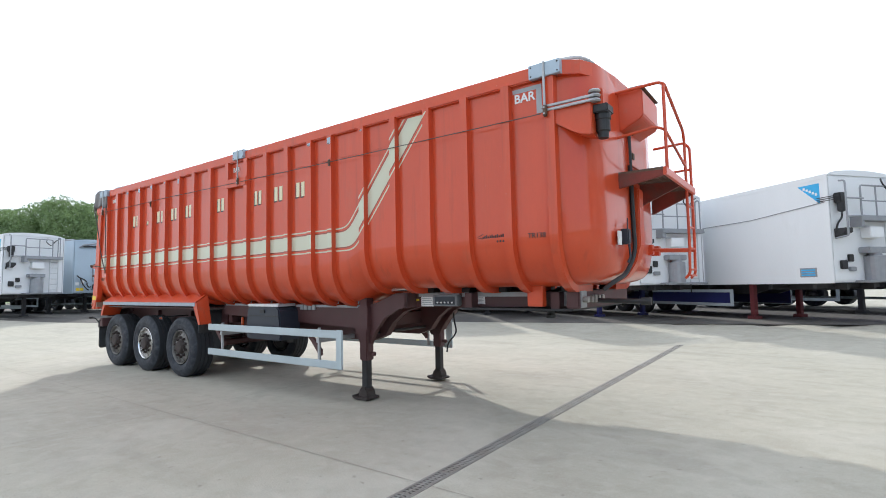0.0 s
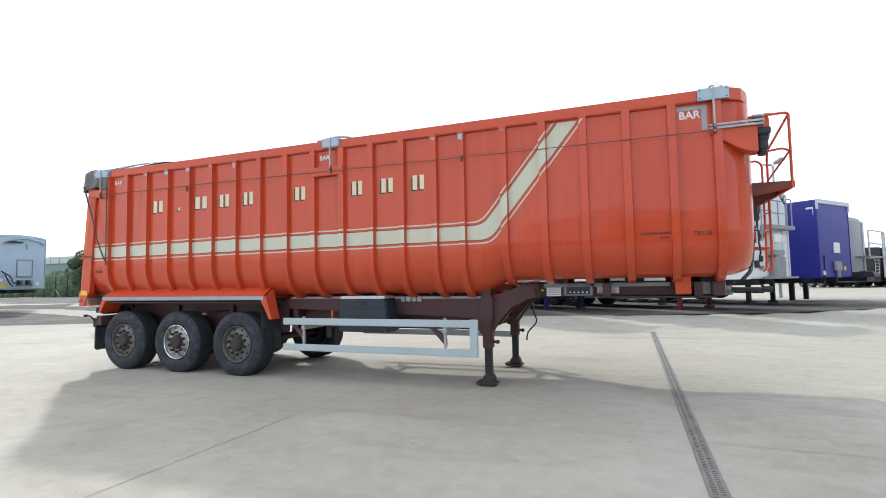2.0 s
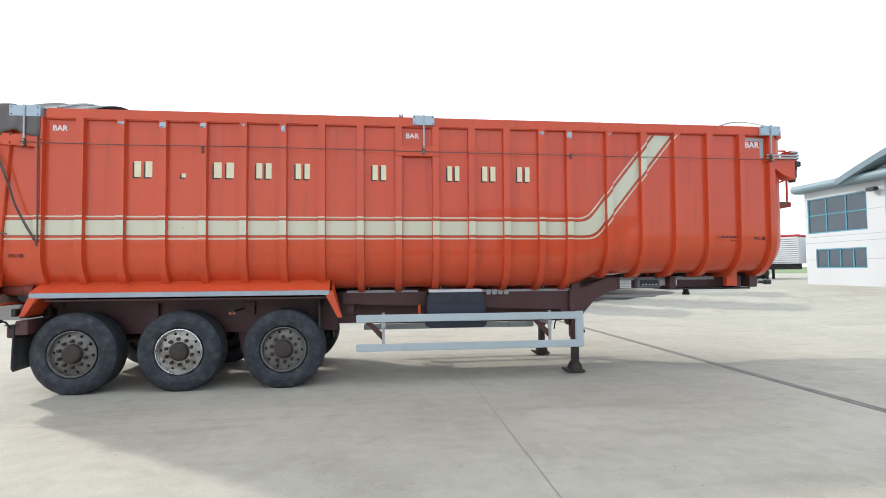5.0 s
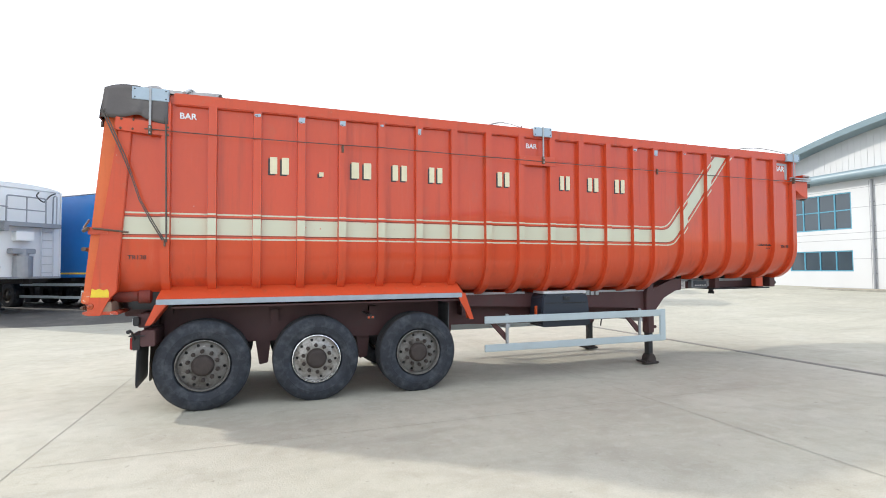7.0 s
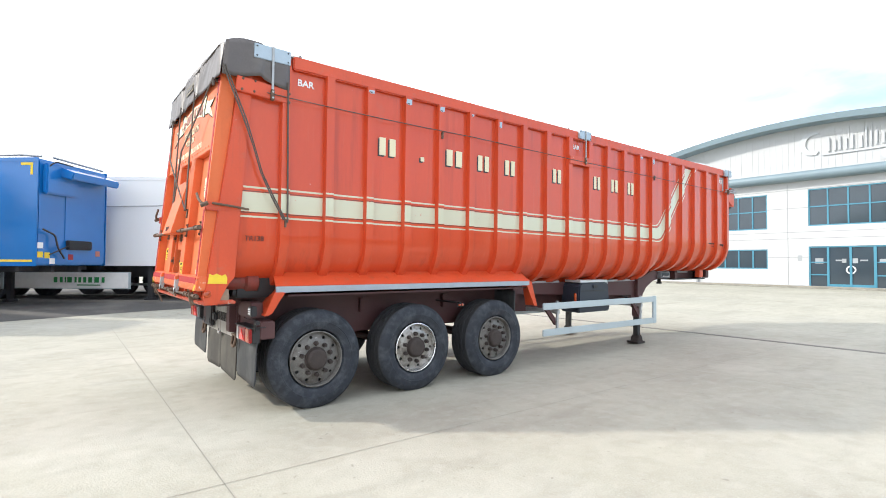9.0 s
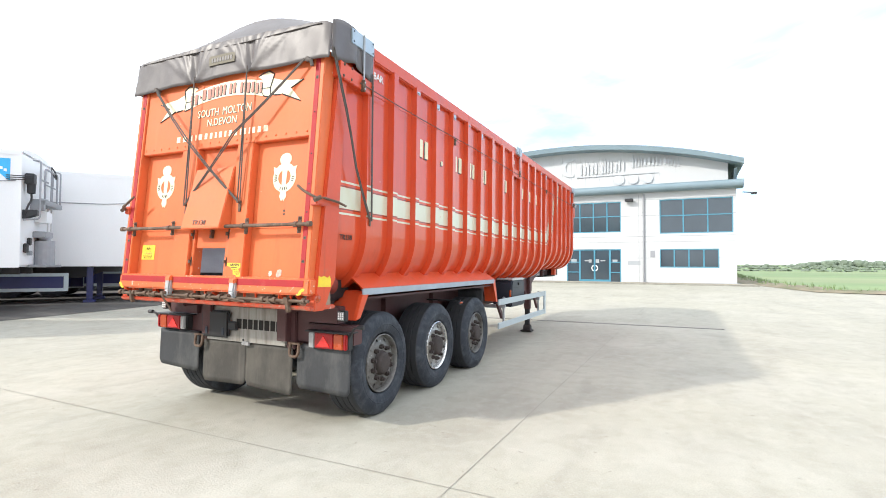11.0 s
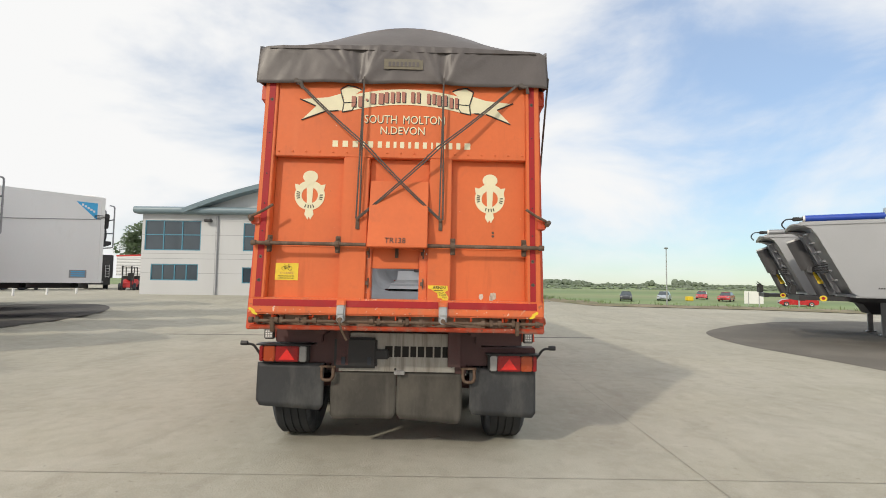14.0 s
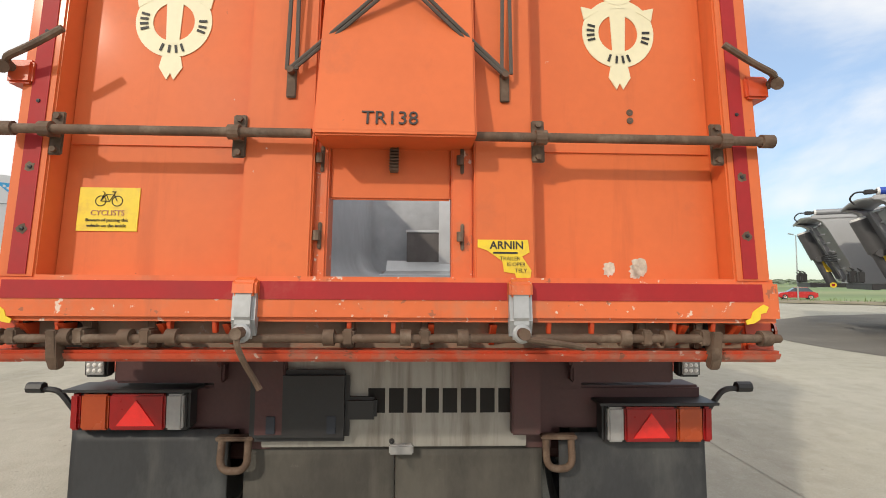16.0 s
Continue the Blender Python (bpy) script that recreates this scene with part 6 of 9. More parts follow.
for s in (-1, 1):
    LZ = 0.825 if s > 0 else 0.768
    ya, yb = sorted((YC + s * 0.84, YC + s * 1.30))
    bm = B()
    box(bm, xr - 0.03, xr + 0.05, ya, yb, LZ + -0.005, LZ + 0.150, 0.01)
    box(bm, xr - 0.06, xr + 0.10, ya - 0.02, yb + 0.02, LZ + 0.150, LZ + 0.162, 0.002)
    ob = part("rear_lamp", bm, M_BLACK, trailer, "rear lamp cluster")
    e, a, b, c, d = [YC + s * k for k in (1.295, 1.255, 1.145, 0.925, 0.855)]
    for nm, p, q, mt in (("end_lens", e, a, M_LENS_RED), ("indicator_lens", a, b, M_LENS_AMBER), ("tail_lens", b, c, M_LENS_RED), ("clear_lens", c, d, M_LENS_CLEAR)):
        bm = B()
        box(bm, xr - 0.052, xr - 0.02, min(p, q) + 0.002, max(p, q) - 0.002, LZ + 0.002, LZ + 0.143, 0.008)
        part(nm, bm, mt, ob)
    bm = B()
    yt = YC + s * 1.035
    prism(bm, [(yt - 0.075, LZ + 0.020), (yt + 0.075, LZ + 0.020), (yt, LZ + 0.120)], "x", xr - 0.058, xr - 0.045)
    part("triangle_reflector", bm, M_REFLECTOR, ob, "bright red triangular reflector")
    bm = B()
    box(bm, xr - 0.03, xr + 0.03, min(YC + s * 1.17, YC + s * 1.26), max(YC + s * 1.17, YC + s * 1.26), 1.03, 1.13, 0.008)
    lp = part("work_lamp", bm, M_BLACK, trailer, "small square work lamp")
    bm = B()
    box(bm, xr - 0.036, xr - 0.028, min(YC + s * 1.18, YC + s * 1.25), max(YC + s * 1.18, YC + s * 1.25), 1.04, 1.12, 0.003)
    part("lamp_lens", bm, M_LENS_CLEAR, lp)
    for i in range(3):
        for j in range(3):
            bm = B()
            lathe(bm, [(xr - 0.034, 0.010), (xr - 0.040, 0.007), (xr - 0.042, 0.001)], (0, YC + s * (1.193 + 0.022 * i), 1.058 + 0.022 * j), "x", 8)
            part("lamp_diode", bm, M_WHITE, lp)
    bm = B()
    tube(bm, rounded([(xr, YC + s * 1.28, 0.86), (xr - 0.02, YC + s * 1.36, 0.98), (xr - 0.03, YC + s * 1.46, 0.985)], 0.03), 0.012)
    rod(bm, (xr - 0.03, YC + s * 1.41, 0.99), (xr - 0.03, YC + s * 1.47, 0.99), 0.022, 8)
    part("marker_arm", bm, M_BLACK, trailer, "rubber marker lamp arm", smooth=True)
    bm = B()
    box(bm, xr, xr + 0.12, min(YC + s * 0.72, YC + s * 1.16), max(YC + s * 0.72, YC + s * 1.16), 1.0, 1.16, 0.01)
    box(bm, xr + 0.02, xr + 0.30, min(YC + s * 0.52, YC + s * 0.64), max(YC + s * 0.52, YC + s * 0.64), 0.72, 1.20, 0.01)
    box(bm, xr + 0.05, xr + 0.20, min(YC + s * 0.60, YC + s * 1.30), max(YC + s * 0.60, YC + s * 1.30), 0.80, 0.98, 0.01)
    part("rear_frame", bm, M_CHASSIS, trailer)
    # tow eye
    bm = B()
    yt = YC + s * 0.66
    tube(bm, rounded([(xr - 0.01, yt - 0.052, 0.79), (xr - 0.030, yt - 0.054, 0.66), (xr - 0.030, yt + 0.054, 0.66), (xr - 0.01, yt + 0.052, 0.79)], 0.052, 7), 0.015, 10)
    box(bm, xr - 0.03, xr + 0.02, yt - 0.075, yt + 0.075, 0.775, 0.792, 0.004)
    part("tow_eye", bm, M_RUST, trailer, "rusty tow eye", smooth=True)


def mud_flap(y0, y1, z0, z1, x, sag=0.0, curl=0.03, mat=M_FLAP, label="dark rubber mud flap"):
    bm = B()

    def f(i, j):
        u, v = i / 20, j / 8
        y = y0 + (y1 - y0) * u
        w = abs(y1 - y0)
        k = max(0.0, (abs(2 * u - 1) * w / 2 - (w / 2 - 0.05)) / 0.05)
        low = z0 + 0.05 * (1 - math.sqrt(max(0.0, 1 - k * k)))
        z = z1 + (low - z1) * v - sag * v * u
        return (x - curl * math.sin(v * 1.5) * (0.4 + 0.6 * math.sin(math.pi * u)) + 0.02 * v * math.sin(3 * u), y, z)
    sheet(bm, 21, 9, f)
    ob = part("mud_flap", bm, mat, trailer, label, smooth=True)
    ob.modifiers.new("thickness", "SOLIDIFY").thickness = 0.010


mud_flap(4.805, 5.43, 0.332, 0.79, xr + 0.02, -0.024)
mud_flap(7.425, 6.80, 0.414, 0.81, xr + 0.02, 0.040)
mud_flap(5.50, 6.115, 0.262, 0.745, xr + 0.03, -0.043, mat=M_DUSTY_FLAP, label="dusty grey rubber mud flap")
mud_flap(6.735, 6.12, 0.290, 0.755, xr + 0.03, -0.012, mat=M_DUSTY_FLAP, label="dusty grey rubber mud flap")
mud_flap(4.95, 5.42, 0.42, 1.18, -8.60, curl=0.02)
mud_flap(7.25, 6.78, 0.42, 1.18, -8.60, curl=0.02)
# tipping ram hinge and bits seen behind the corner post
for s in (-1, 1):
    bm = B()
    lathe(bm, [(-0.22, 0.075), (0.0, 0.075), (0.02, 0.10), (0.12, 0.10), (0.14, 0.06)], (-12.42, YC + s * 0.98, 1.36), "x", 18, cap=True)
    part("hinge_tube", bm, M_DARK_ORANGE, trailer, "grimy dark orange hinge tube", smooth=True)
    bm = B()
    box(bm, -12.62, -12.1, YC + s * 0.70 - 0.05, YC + s * 0.70 + 0.05, 1.10, 1.34, 0.01)
    part("hinge_bracket", bm, M_CHASSIS, trailer)

# nose: sheet motor bracket, box, platform, rails, ladder, hose and tab
bm = B()
prism(bm, [(-1.95, 3.27), (-1.46, 3.27), (-1.46, 2.93), (-1.56, 2.95), (-1.66, 3.00), (-1.95, 3.19)], "y", YC - 1.262, YC - 1.06, 0.008)
part("motor_bracket", bm, M_ORANGE, trailer, "orange wedge bracket for the sheet motor")
bm = B()
box(bm, -1.50, -1.37, YC - 1.20, YC - 1.02, 3.18, 3.38, 0.01)
part("motor_block", bm, M_ORANGE, trailer)
for z in (3.2475, 3.2875):
    bm = B()
    box(bm, -1.95, -1.42, YC - 1.30, YC - 1.275, z - 0.0125, z + 0.0125, 0.003)
    part("tension_bar", bm, M_GALV, trailer)
bm = B()
lathe(bm, [(3.20, 0.075), (3.09, 0.075), (3.08, 0.066), (2.98, 0.066), (2.97, 0.052), (2.91, 0.048)], (-1.40, YC - 1.12, 0), "z", 18, cap=True)
box(bm, -1.48, -1.32, YC - 1.22, YC - 1.04, 3.14, 3.22, 0.01)
part("sheet_motor", bm, M_BLACK, trailer, "black sheet motor")
for k in range(3):
    bm = B()
    lathe(bm, [(3.24 + 0.045 * k, 0.05), (3.255 + 0.045 * k, 0.06), (3.27 + 0.045 * k, 0.05)], (-1.44, YC - 1.22, 0), "z", 14, cap=True)
    part("motor_pulley", bm, M_GALV, trailer)
bm = B()
prism(bm, [(-1.46, 3.56), (-1.20, 3.54), (-1.18, 3.51), (-1.18, 3.26), (-1.21, 3.22), (-1.40, 3.13), (-1.46, 3.12)], "y", YC - 0.51, YC + 0.12, 0.010)
part("sheet_box", bm, M_ORANGE, trailer, "orange steel box on the nose")
bm = B()
box(bm, -1.32, -1.17, YC - 0.52, YC + 0.13, 3.545, 3.565, 0.004)
part("box_lid_edge", bm, M_RUST, trailer)
bm = B()
box(bm, -1.47, -1.38, YC - 0.30, YC + 0.38, 2.78, 3.28, 0.02)
ob = part("nose_panel", bm, M_ORANGE, trailer, "pale orange inspection panel")
for z in (2.90, 3.17):
    bm = B()
    box(bm, -1.38, -1.362, YC - 0.27, YC - 0.21, z - 0.035, z + 0.035, 0.004)
    part("panel_catch", bm, M_RUST, ob)
for y, low in ((YC - 0.57, 2.50), (YC + 0.18, 2.38), (YC + 0.92, 2.38)):
    bm = B()
    prism(bm, [(-1.47, 2.655), (-0.99, 2.645), (-0.99, 2.59), (-1.47, low)], "y", y - 0.02, y + 0.02, 0.004)
    part("platform_bracket", bm, M_DARK_ORANGE, trailer, "dark orange platform bracket, shade and dirt in its colour")
bm = B()
box(bm, -1.00, -0.965, YC - 0.60, YC + 0.95, 2.59, 2.67, 0.004)
part("platform_edge", bm, M_ORANGE, trailer)
bm = B()
for k in range(25):
    y = YC - 0.58 + 0.063 * k
    box(bm, -1.45, -1.00, y - 0.004, y + 0.004, 2.645, 2.675)
for k in range(7):
    x = -1.43 + 0.068 * k
    box(bm, x - 0.005, x + 0.005, YC - 0.59, YC + 0.94, 2.65, 2.672)
part("platform_grating", bm, M_RUST, trailer, "rusty open grating")
yn, yf, ys_ = YC + 0.58, YC + 0.91, YC - 0.56
bm = B()
tube(bm, rounded([(-1.46, ys_, 3.52), (-1.02, ys_, 3.535), (-0.97, ys_ + 0.06, 3.53), (-1.0, yn - 0.06, 3.30), (-1.0, yn, 3.20), (-1.0, yn, 2.66), (-1.0, yn, 1.98), (-1.01, yn, 1.62), (-1.06, yn, 1.57)], 0.08), 0.016)
part("ladder_rail", bm, M_ORANGE, trailer, "orange tubular ladder rail", smooth=True)
bm = B()
tube(bm, rounded([(-1.42, yf, 3.22), (-1.06, yf, 3.24), (-1.0, yf, 3.17), (-1.0, yf, 2.66), (-1.0, yf, 1.98), (-1.01, yf, 1.62), (-1.06, yf, 1.57)], 0.07), 0.016)
part("ladder_rail", bm, M_ORANGE, trailer, "orange tubular ladder rail", smooth=True)
bm = B()
rod(bm, (-0.975, ys_ + 0.04, 3.52), (-0.975, ys_ + 0.04, 2.66), 0.016, 10)
part("stanchion", bm, M_ORANGE, trailer)
bm = B()
tube(bm, rounded([(-1.46, ys_, 3.04), (-1.06, ys_, 3.09), (-0.98, ys_ + 0.05, 3.06), (-1.0, yn, 2.88)], 0.06), 0.014)
part("hand_rail", bm, M_ORANGE, trailer, "orange tubular hand rail", smooth=True)
bm = B()
tube(bm, [(-1.42, yf, 2.88), (-1.0, yf, 2.90)], 0.014)
part("hand_rail", bm, M_ORANGE, trailer, "orange tubular hand rail", smooth=True)
for k in range(4):
    z = 2.42 - 0.25 * k
    bm = B()
    rod(bm, (-1.0, yn, z), (-1.0, yf, z), 0.012, 8)
    part("ladder_rung", bm, M_ORANGE, trailer)
for y in (yn, yf):
    bm = B()
    tube(bm, [(-1.45, y, 1.92), (-0.995, y, 1.90)], 0.018)
    box(bm, -1.52, -1.40, y - 0.05, y + 0.05, 1.86, 1.98, 0.006)
    part("ladder_stay", bm, M_ORANGE, trailer)
bm = B()
rod(bm, (-1.0, yn, 1.60), (-1.0, yf, 1.60), 0.012, 8)
part("ladder_rung", bm, M_ORANGE, trailer)
bm = B()
tube(bm, rounded([(-1.40, YC - 0.28, 3.15), (-1.395, YC - 0.26, 2.2), (-1.39, YC - 0.25, 1.85), (-1.45, YC - 0.42, 1.62), (-1.50, YC - 0.62, 1.56), (-1.6, YC - 0.70, 1.47)], 0.15, 6), 0.024)
part("air_hose", bm, M_BLACK, trailer, "black hose down the nose", smooth=True)
bm = B()
prism(bm, [(-1.46, 2.62), (-1.34, 2.55), (-1.345, 1.95), (-1.40, 1.75), (-1.50, 1.60), (-1.62, 1.53), (-1.62, 1.62), (-1.50, 1.80)], "y", YC - 0.20, YC - 0.02, 0.012)
part("nose_spine", bm, M_ORANGE, trailer, "orange spine on the nose")
bm = B()
box(bm, -1.455, -1.36, YC - 0.575, YC - 0.485, 1.93, 2.09, 0.012)
tube(bm, [(-1.37, YC - 0.54, 1.93), (-1.36, YC - 0.55, 1.80), (-1.38, YC - 0.57, 1.74)], 0.012)
tube(bm, [(-1.38, YC - 0.55, 2.09), (-1.375, YC - 0.55, 2.20)], 0.006)
part("control_switch", bm, M_PLASTIC, trailer, "blue-black control switch")
bm = B()
box(bm, -1.432, -1.418, YC - 0.72, YC - 0.62, 1.92, 2.06)
part("nose_sticker", bm, M_WHITE, trailer, "small white sticker")

# dark ram and bracket between the corner post and the mudguard
for s in (-1, 1):
    bm = B()
    ya, yb = sorted((YC + s * 0.72, YC + s * 1.02))
    box(bm, -12.50, -12.02, ya, yb, 1.20, 1.44, 0.03)
    part("hinge_block", bm, M_BLACK, trailer, "black hinge block")

# the tailgate leans: its top stands further forward than its foot
ON_GATE = ("town_word", "county_writing", "painted_scroll", "scroll_", "painted_badge", "badge_bar", "writing_bar")


def lean(co, spread):
    w = smooth01((-12.30 - co.x) / 0.30) * smooth01((co.z - 1.10) / 0.15)
    dx = w * (0.09 * max(0.0, co.z - 1.25) - 0.05)
    up = max(0.0, co.z - 1.57) * max(0.0, dx + 0.02) / 5.5 * (0.6 + 0.4 * smooth01((3.72 - co.z) / 0.30))
    co.x += dx
    co.z += up
    if spread:
        co.y = YC + (co.y - YC) * (1 + max(0.0, dx) / 5.5)


for ob in trailer.children_recursive:
    if ob.type == "MESH" and ob.data.users == 1 and ob.matrix_basis == Matrix.Identity(4):
        vs = ob.data.vertices
        if min(v.co.x for v in vs) < -12.30 and min(v.co.z for v in vs) > 1.0:
            if ob.name.startswith(("clamp_", "strap_", "tensioner_", "sheet_hoop")):
                continue
            spread = ob.name.startswith(ON_GATE)
            for v in vs:
                lean(v.co, spread)


# ---- surroundings: materials ----
M_GRP = material("white_panel", (0.78, 0.79, 0.80), rough=0.4, vary=0.05, scale=0.8, dirt=(0.60, 0.60, 0.58), dirt_amount=0.15, dirt_scale=0.8, stretch=(1, 1, 0.3))
M_GREYBOX = material("grey_blue_trailer_panel", (0.43, 0.52, 0.60), rough=0.45, vary=0.08, scale=0.8)
M_BLUEBOX = material("bright_blue_panel", (0.009, 0.150, 0.47), rough=0.22, vary=0.2, scale=0.5, coat=0.8)
M_NAVYBOX = material("deep_blue_curtain", (0.018, 0.022, 0.26), rough=0.4, vary=0.15, scale=1.2, coat=0.1)
M_SILVER = material("brushed_aluminium_body", (0.40, 0.41, 0.425), rough=0.42, metal=0.3, vary=0.06, scale=1.2)
M_NAVY = material("navy_guard_panel", (0.016, 0.020, 0.11), rough=0.35, vary=0.15, scale=2)
M_DARK = material("black_chassis_paint", (0.028, 0.028, 0.032), rough=0.55, vary=0.3, scale=3, dirt=(0.09, 0.085, 0.08), dirt_amount=0.3)
M_TRIANGLE = material("sky_blue_sticker", (0.05, 0.42, 0.78), rough=0.4)
M_GREEN = material("green_lettering", (0.02, 0.22, 0.06), rough=0.5)
M_OXIDE = material("dark_red_steel", (0.13, 0.022, 0.026), rough=0.5, vary=0.2, scale=4)
M_TRIM = material("grey_steel_trim", (0.30, 0.31, 0.33), rough=0.45, metal=0.3, vary=0.12, scale=6)
M_REDRIM = material("red_cover", (0.55, 0.03, 0.03), rough=0.5, vary=0.1)
M_BLUEROLL = material("blue_rolled_sheet", (0.02, 0.07, 0.42), rough=0.45, vary=0.12, scale=4)
M_CLAD = material("white_building_panel", (0.55, 0.56, 0.57), rough=0.5, vary=0.05, scale=0.5, dirt=(0.55, 0.54, 0.51), dirt_amount=0.12, dirt_scale=0.6, stretch=(1, 1, 0.35))
M_ROOF = material("grey_blue_roof_edge", (0.205, 0.275, 0.315), rough=0.4, vary=0.08, scale=1.0)
M_FRAME = material("blue_window_frame", (0.075, 0.26, 0.37), rough=0.4, vary=0.06)
M_GLASS = glass_material("dark_window_glass", (0.050, 0.068, 0.085))
M_SIGN = material("pale_grey_sign_shapes", (0.52, 0.54, 0.56), rough=0.4, metal=0.2, vary=0.1)
M_GRASS = material("field_grass", (0.175, 0.245, 0.105), rough=0.9, vary=0.35, scale=0.06, grain=1.5, dirt=(0.29, 0.31, 0.16), dirt_amount=0.45, dirt_scale=0.018, stretch=(1.0, 0.25, 1))
M_BANK = material("dry_verge", (0.26, 0.22, 0.15), rough=0.95, vary=0.3, scale=0.8, grain=12, bump=0.3, bump_scale=8, dirt=(0.10, 0.13, 0.045), dirt_amount=0.5, dirt_scale=0.6)
# both leaf greens are paled, the haze of distance mixed into the colour
M_LEAF = material("summer_leaves", (0.185, 0.265, 0.115), rough=0.6, vary=0.4, scale=0.6, grain=4)
M_LEAF2 = material("dark_leaves", (0.145, 0.205, 0.110), rough=0.6, vary=0.45, scale=0.5, grain=4)
M_HEDGE = material("far_hedge_leaves", (0.155, 0.190, 0.140), rough=0.9, vary=0.35, scale=0.2, grain=1.2)


def let_light_through(m, share):
    """Leaves that pass on part of the light from behind."""
    n, l = m.node_tree.nodes, m.node_tree.links
    b, out = n["Principled BSDF"], n["Material Output"]
    tr = n.new("ShaderNodeBsdfTranslucent")
    l.new(b.inputs["Base Color"].links[0].from_socket, tr.inputs["Color"])
    mx = n.new("ShaderNodeMixShader")
    mx.inputs["Fac"].default_value = share
    l.new(b.outputs["BSDF"], mx.inputs[1])
    l.new(tr.outputs["BSDF"], mx.inputs[2])
    l.new(mx.outputs["Shader"], out.inputs["Surface"])


for leaves in (M_LEAF, M_LEAF2):
    let_light_through(leaves, 0.45)
M_BARK = material("bark", (0.10, 0.08, 0.06), rough=0.9, vary=0.3, scale=4, bump=0.3, bump_scale=12)


def ground_field():
    bm = B()
    n = 40
    xs = [-3500 * (1 - i / 8) ** 3 - 80 for i in range(8)] + [-80 + 6 * i for i in range(36)] + [140 + 3500 * (i / 8) ** 3 for i in range(1, 9)]
    ys = [-3500 * (1 - i / 8) ** 3 - 90 for i in range(8)] + [-90 + 6 * i for i in range(36)] + [130 + 3500 * (i / 8) ** 3 for i in range(1, 9)]

    def f(i, j):
        x, y = xs[i], ys[j]
        return (x, y, -0.98 + 0.18 * noise.noise(Vector((x * 0.03, y * 0.03, 0))))
    sheet(bm, len(xs), len(ys), f)
    tagged(link("ground", bm, M_GRASS), "green farm field that runs to the horizon", "field", kind="structure")


ground_field()


def verge():
    bm = B()
    P = []
    for (x0, y0), (x1, y1) in zip(YARD_EDGE, YARD_EDGE[1:]):
        k = max(2, int(math.hypot(x1 - x0, y1 - y0) / 1.0))
        P += [Vector((x0 + (x1 - x0) * i / k, y0 + (y1 - y0) * i / k, 0)) for i in range(k)]

    def f(i, j):
        p = P[i]
        d = (P[min(i + 1, len(P) - 1)] - P[max(i - 1, 0)]).normalized()
        o = Vector((-d.y, d.x, 0))
        w = (-0.6, 0.15, 0.9, 2.0, 3.4)[j]
        q = p + o * w
        z = rise(p.x, p.y) + (0.012, 0.10, 0.12, -0.5, -1.35)[j] + (0.06 * noise.noise(q * 0.9) if j else 0)
        return (q.x, q.y, z)
    sheet(bm, len(P), 5, f)
    tagged(link("verge", bm, M_BANK, smooth=True), "low dry earth and grass bank along the yard edge", "verge", kind="structure")
    bm = B()
    rnd = random.Random(5)
    for p in P:
        for _ in range(34):
            q = p + Vector((rnd.uniform(-0.5, 0.5), rnd.uniform(-0.5, 0.5), 0))
            d = Vector((0.55, -0.8, 0)) * rnd.uniform(0.3, 2.6)
            q = q + d
            z = rise(p.x, p.y) + 0.10 - 0.5 * max(0.0, d.length - 1.2)
            h = rnd.uniform(0.08, 0.26)
            a = rnd.uniform(0, 6.28)
            w = 0.03
            v = [bm.verts.new((q.x + w * math.cos(a), q.y + w * math.sin(a), z)), bm.verts.new((q.x - w * math.cos(a), q.y - w * math.sin(a), z)),
                 bm.verts.new((q.x + rnd.uniform(-0.1, 0.1), q.y + rnd.uniform(-0.1, 0.1), z + h))]
            bm.faces.new(v)
    tagged(link("rough_grass", bm, M_GRASS), "tufts of rough grass along the bank", "grass", kind="stuff")


verge()


# ---- parked trailers ----
def simple_wheel(bm, x, y, s, r=0.50, mi_t=0, mi_r=1):
    lathe(bm, [(0.0, r * 0.56), (0.0, r * 0.90), (0.04, r), (0.33, r), (0.37, r * 0.9), (0.37, 0.2)], (0, 0, 0), "y", 28, mi=mi_t)
    lathe(bm, [(0.0, r * 0.56), (0.015, r * 0.52), (0.09, r * 0.50), (0.07, r * 0.30), (0.02, r * 0.24), (0.0, r * 0.15), (0.0, 0.001)], (0, 0, 0), "y", 28, mi=mi_r)


def parked_wheel(root, x, y, s, r=0.50):
    bm = B()
    simple_wheel(bm, 0, 0, s, r)
    ob = part("wheel", bm, [M_RUBBER, M_WHEEL], root, smooth=True)
    ob.matrix_basis = pose(x, y, r, 0, 0, 0 if s < 0 else 180)


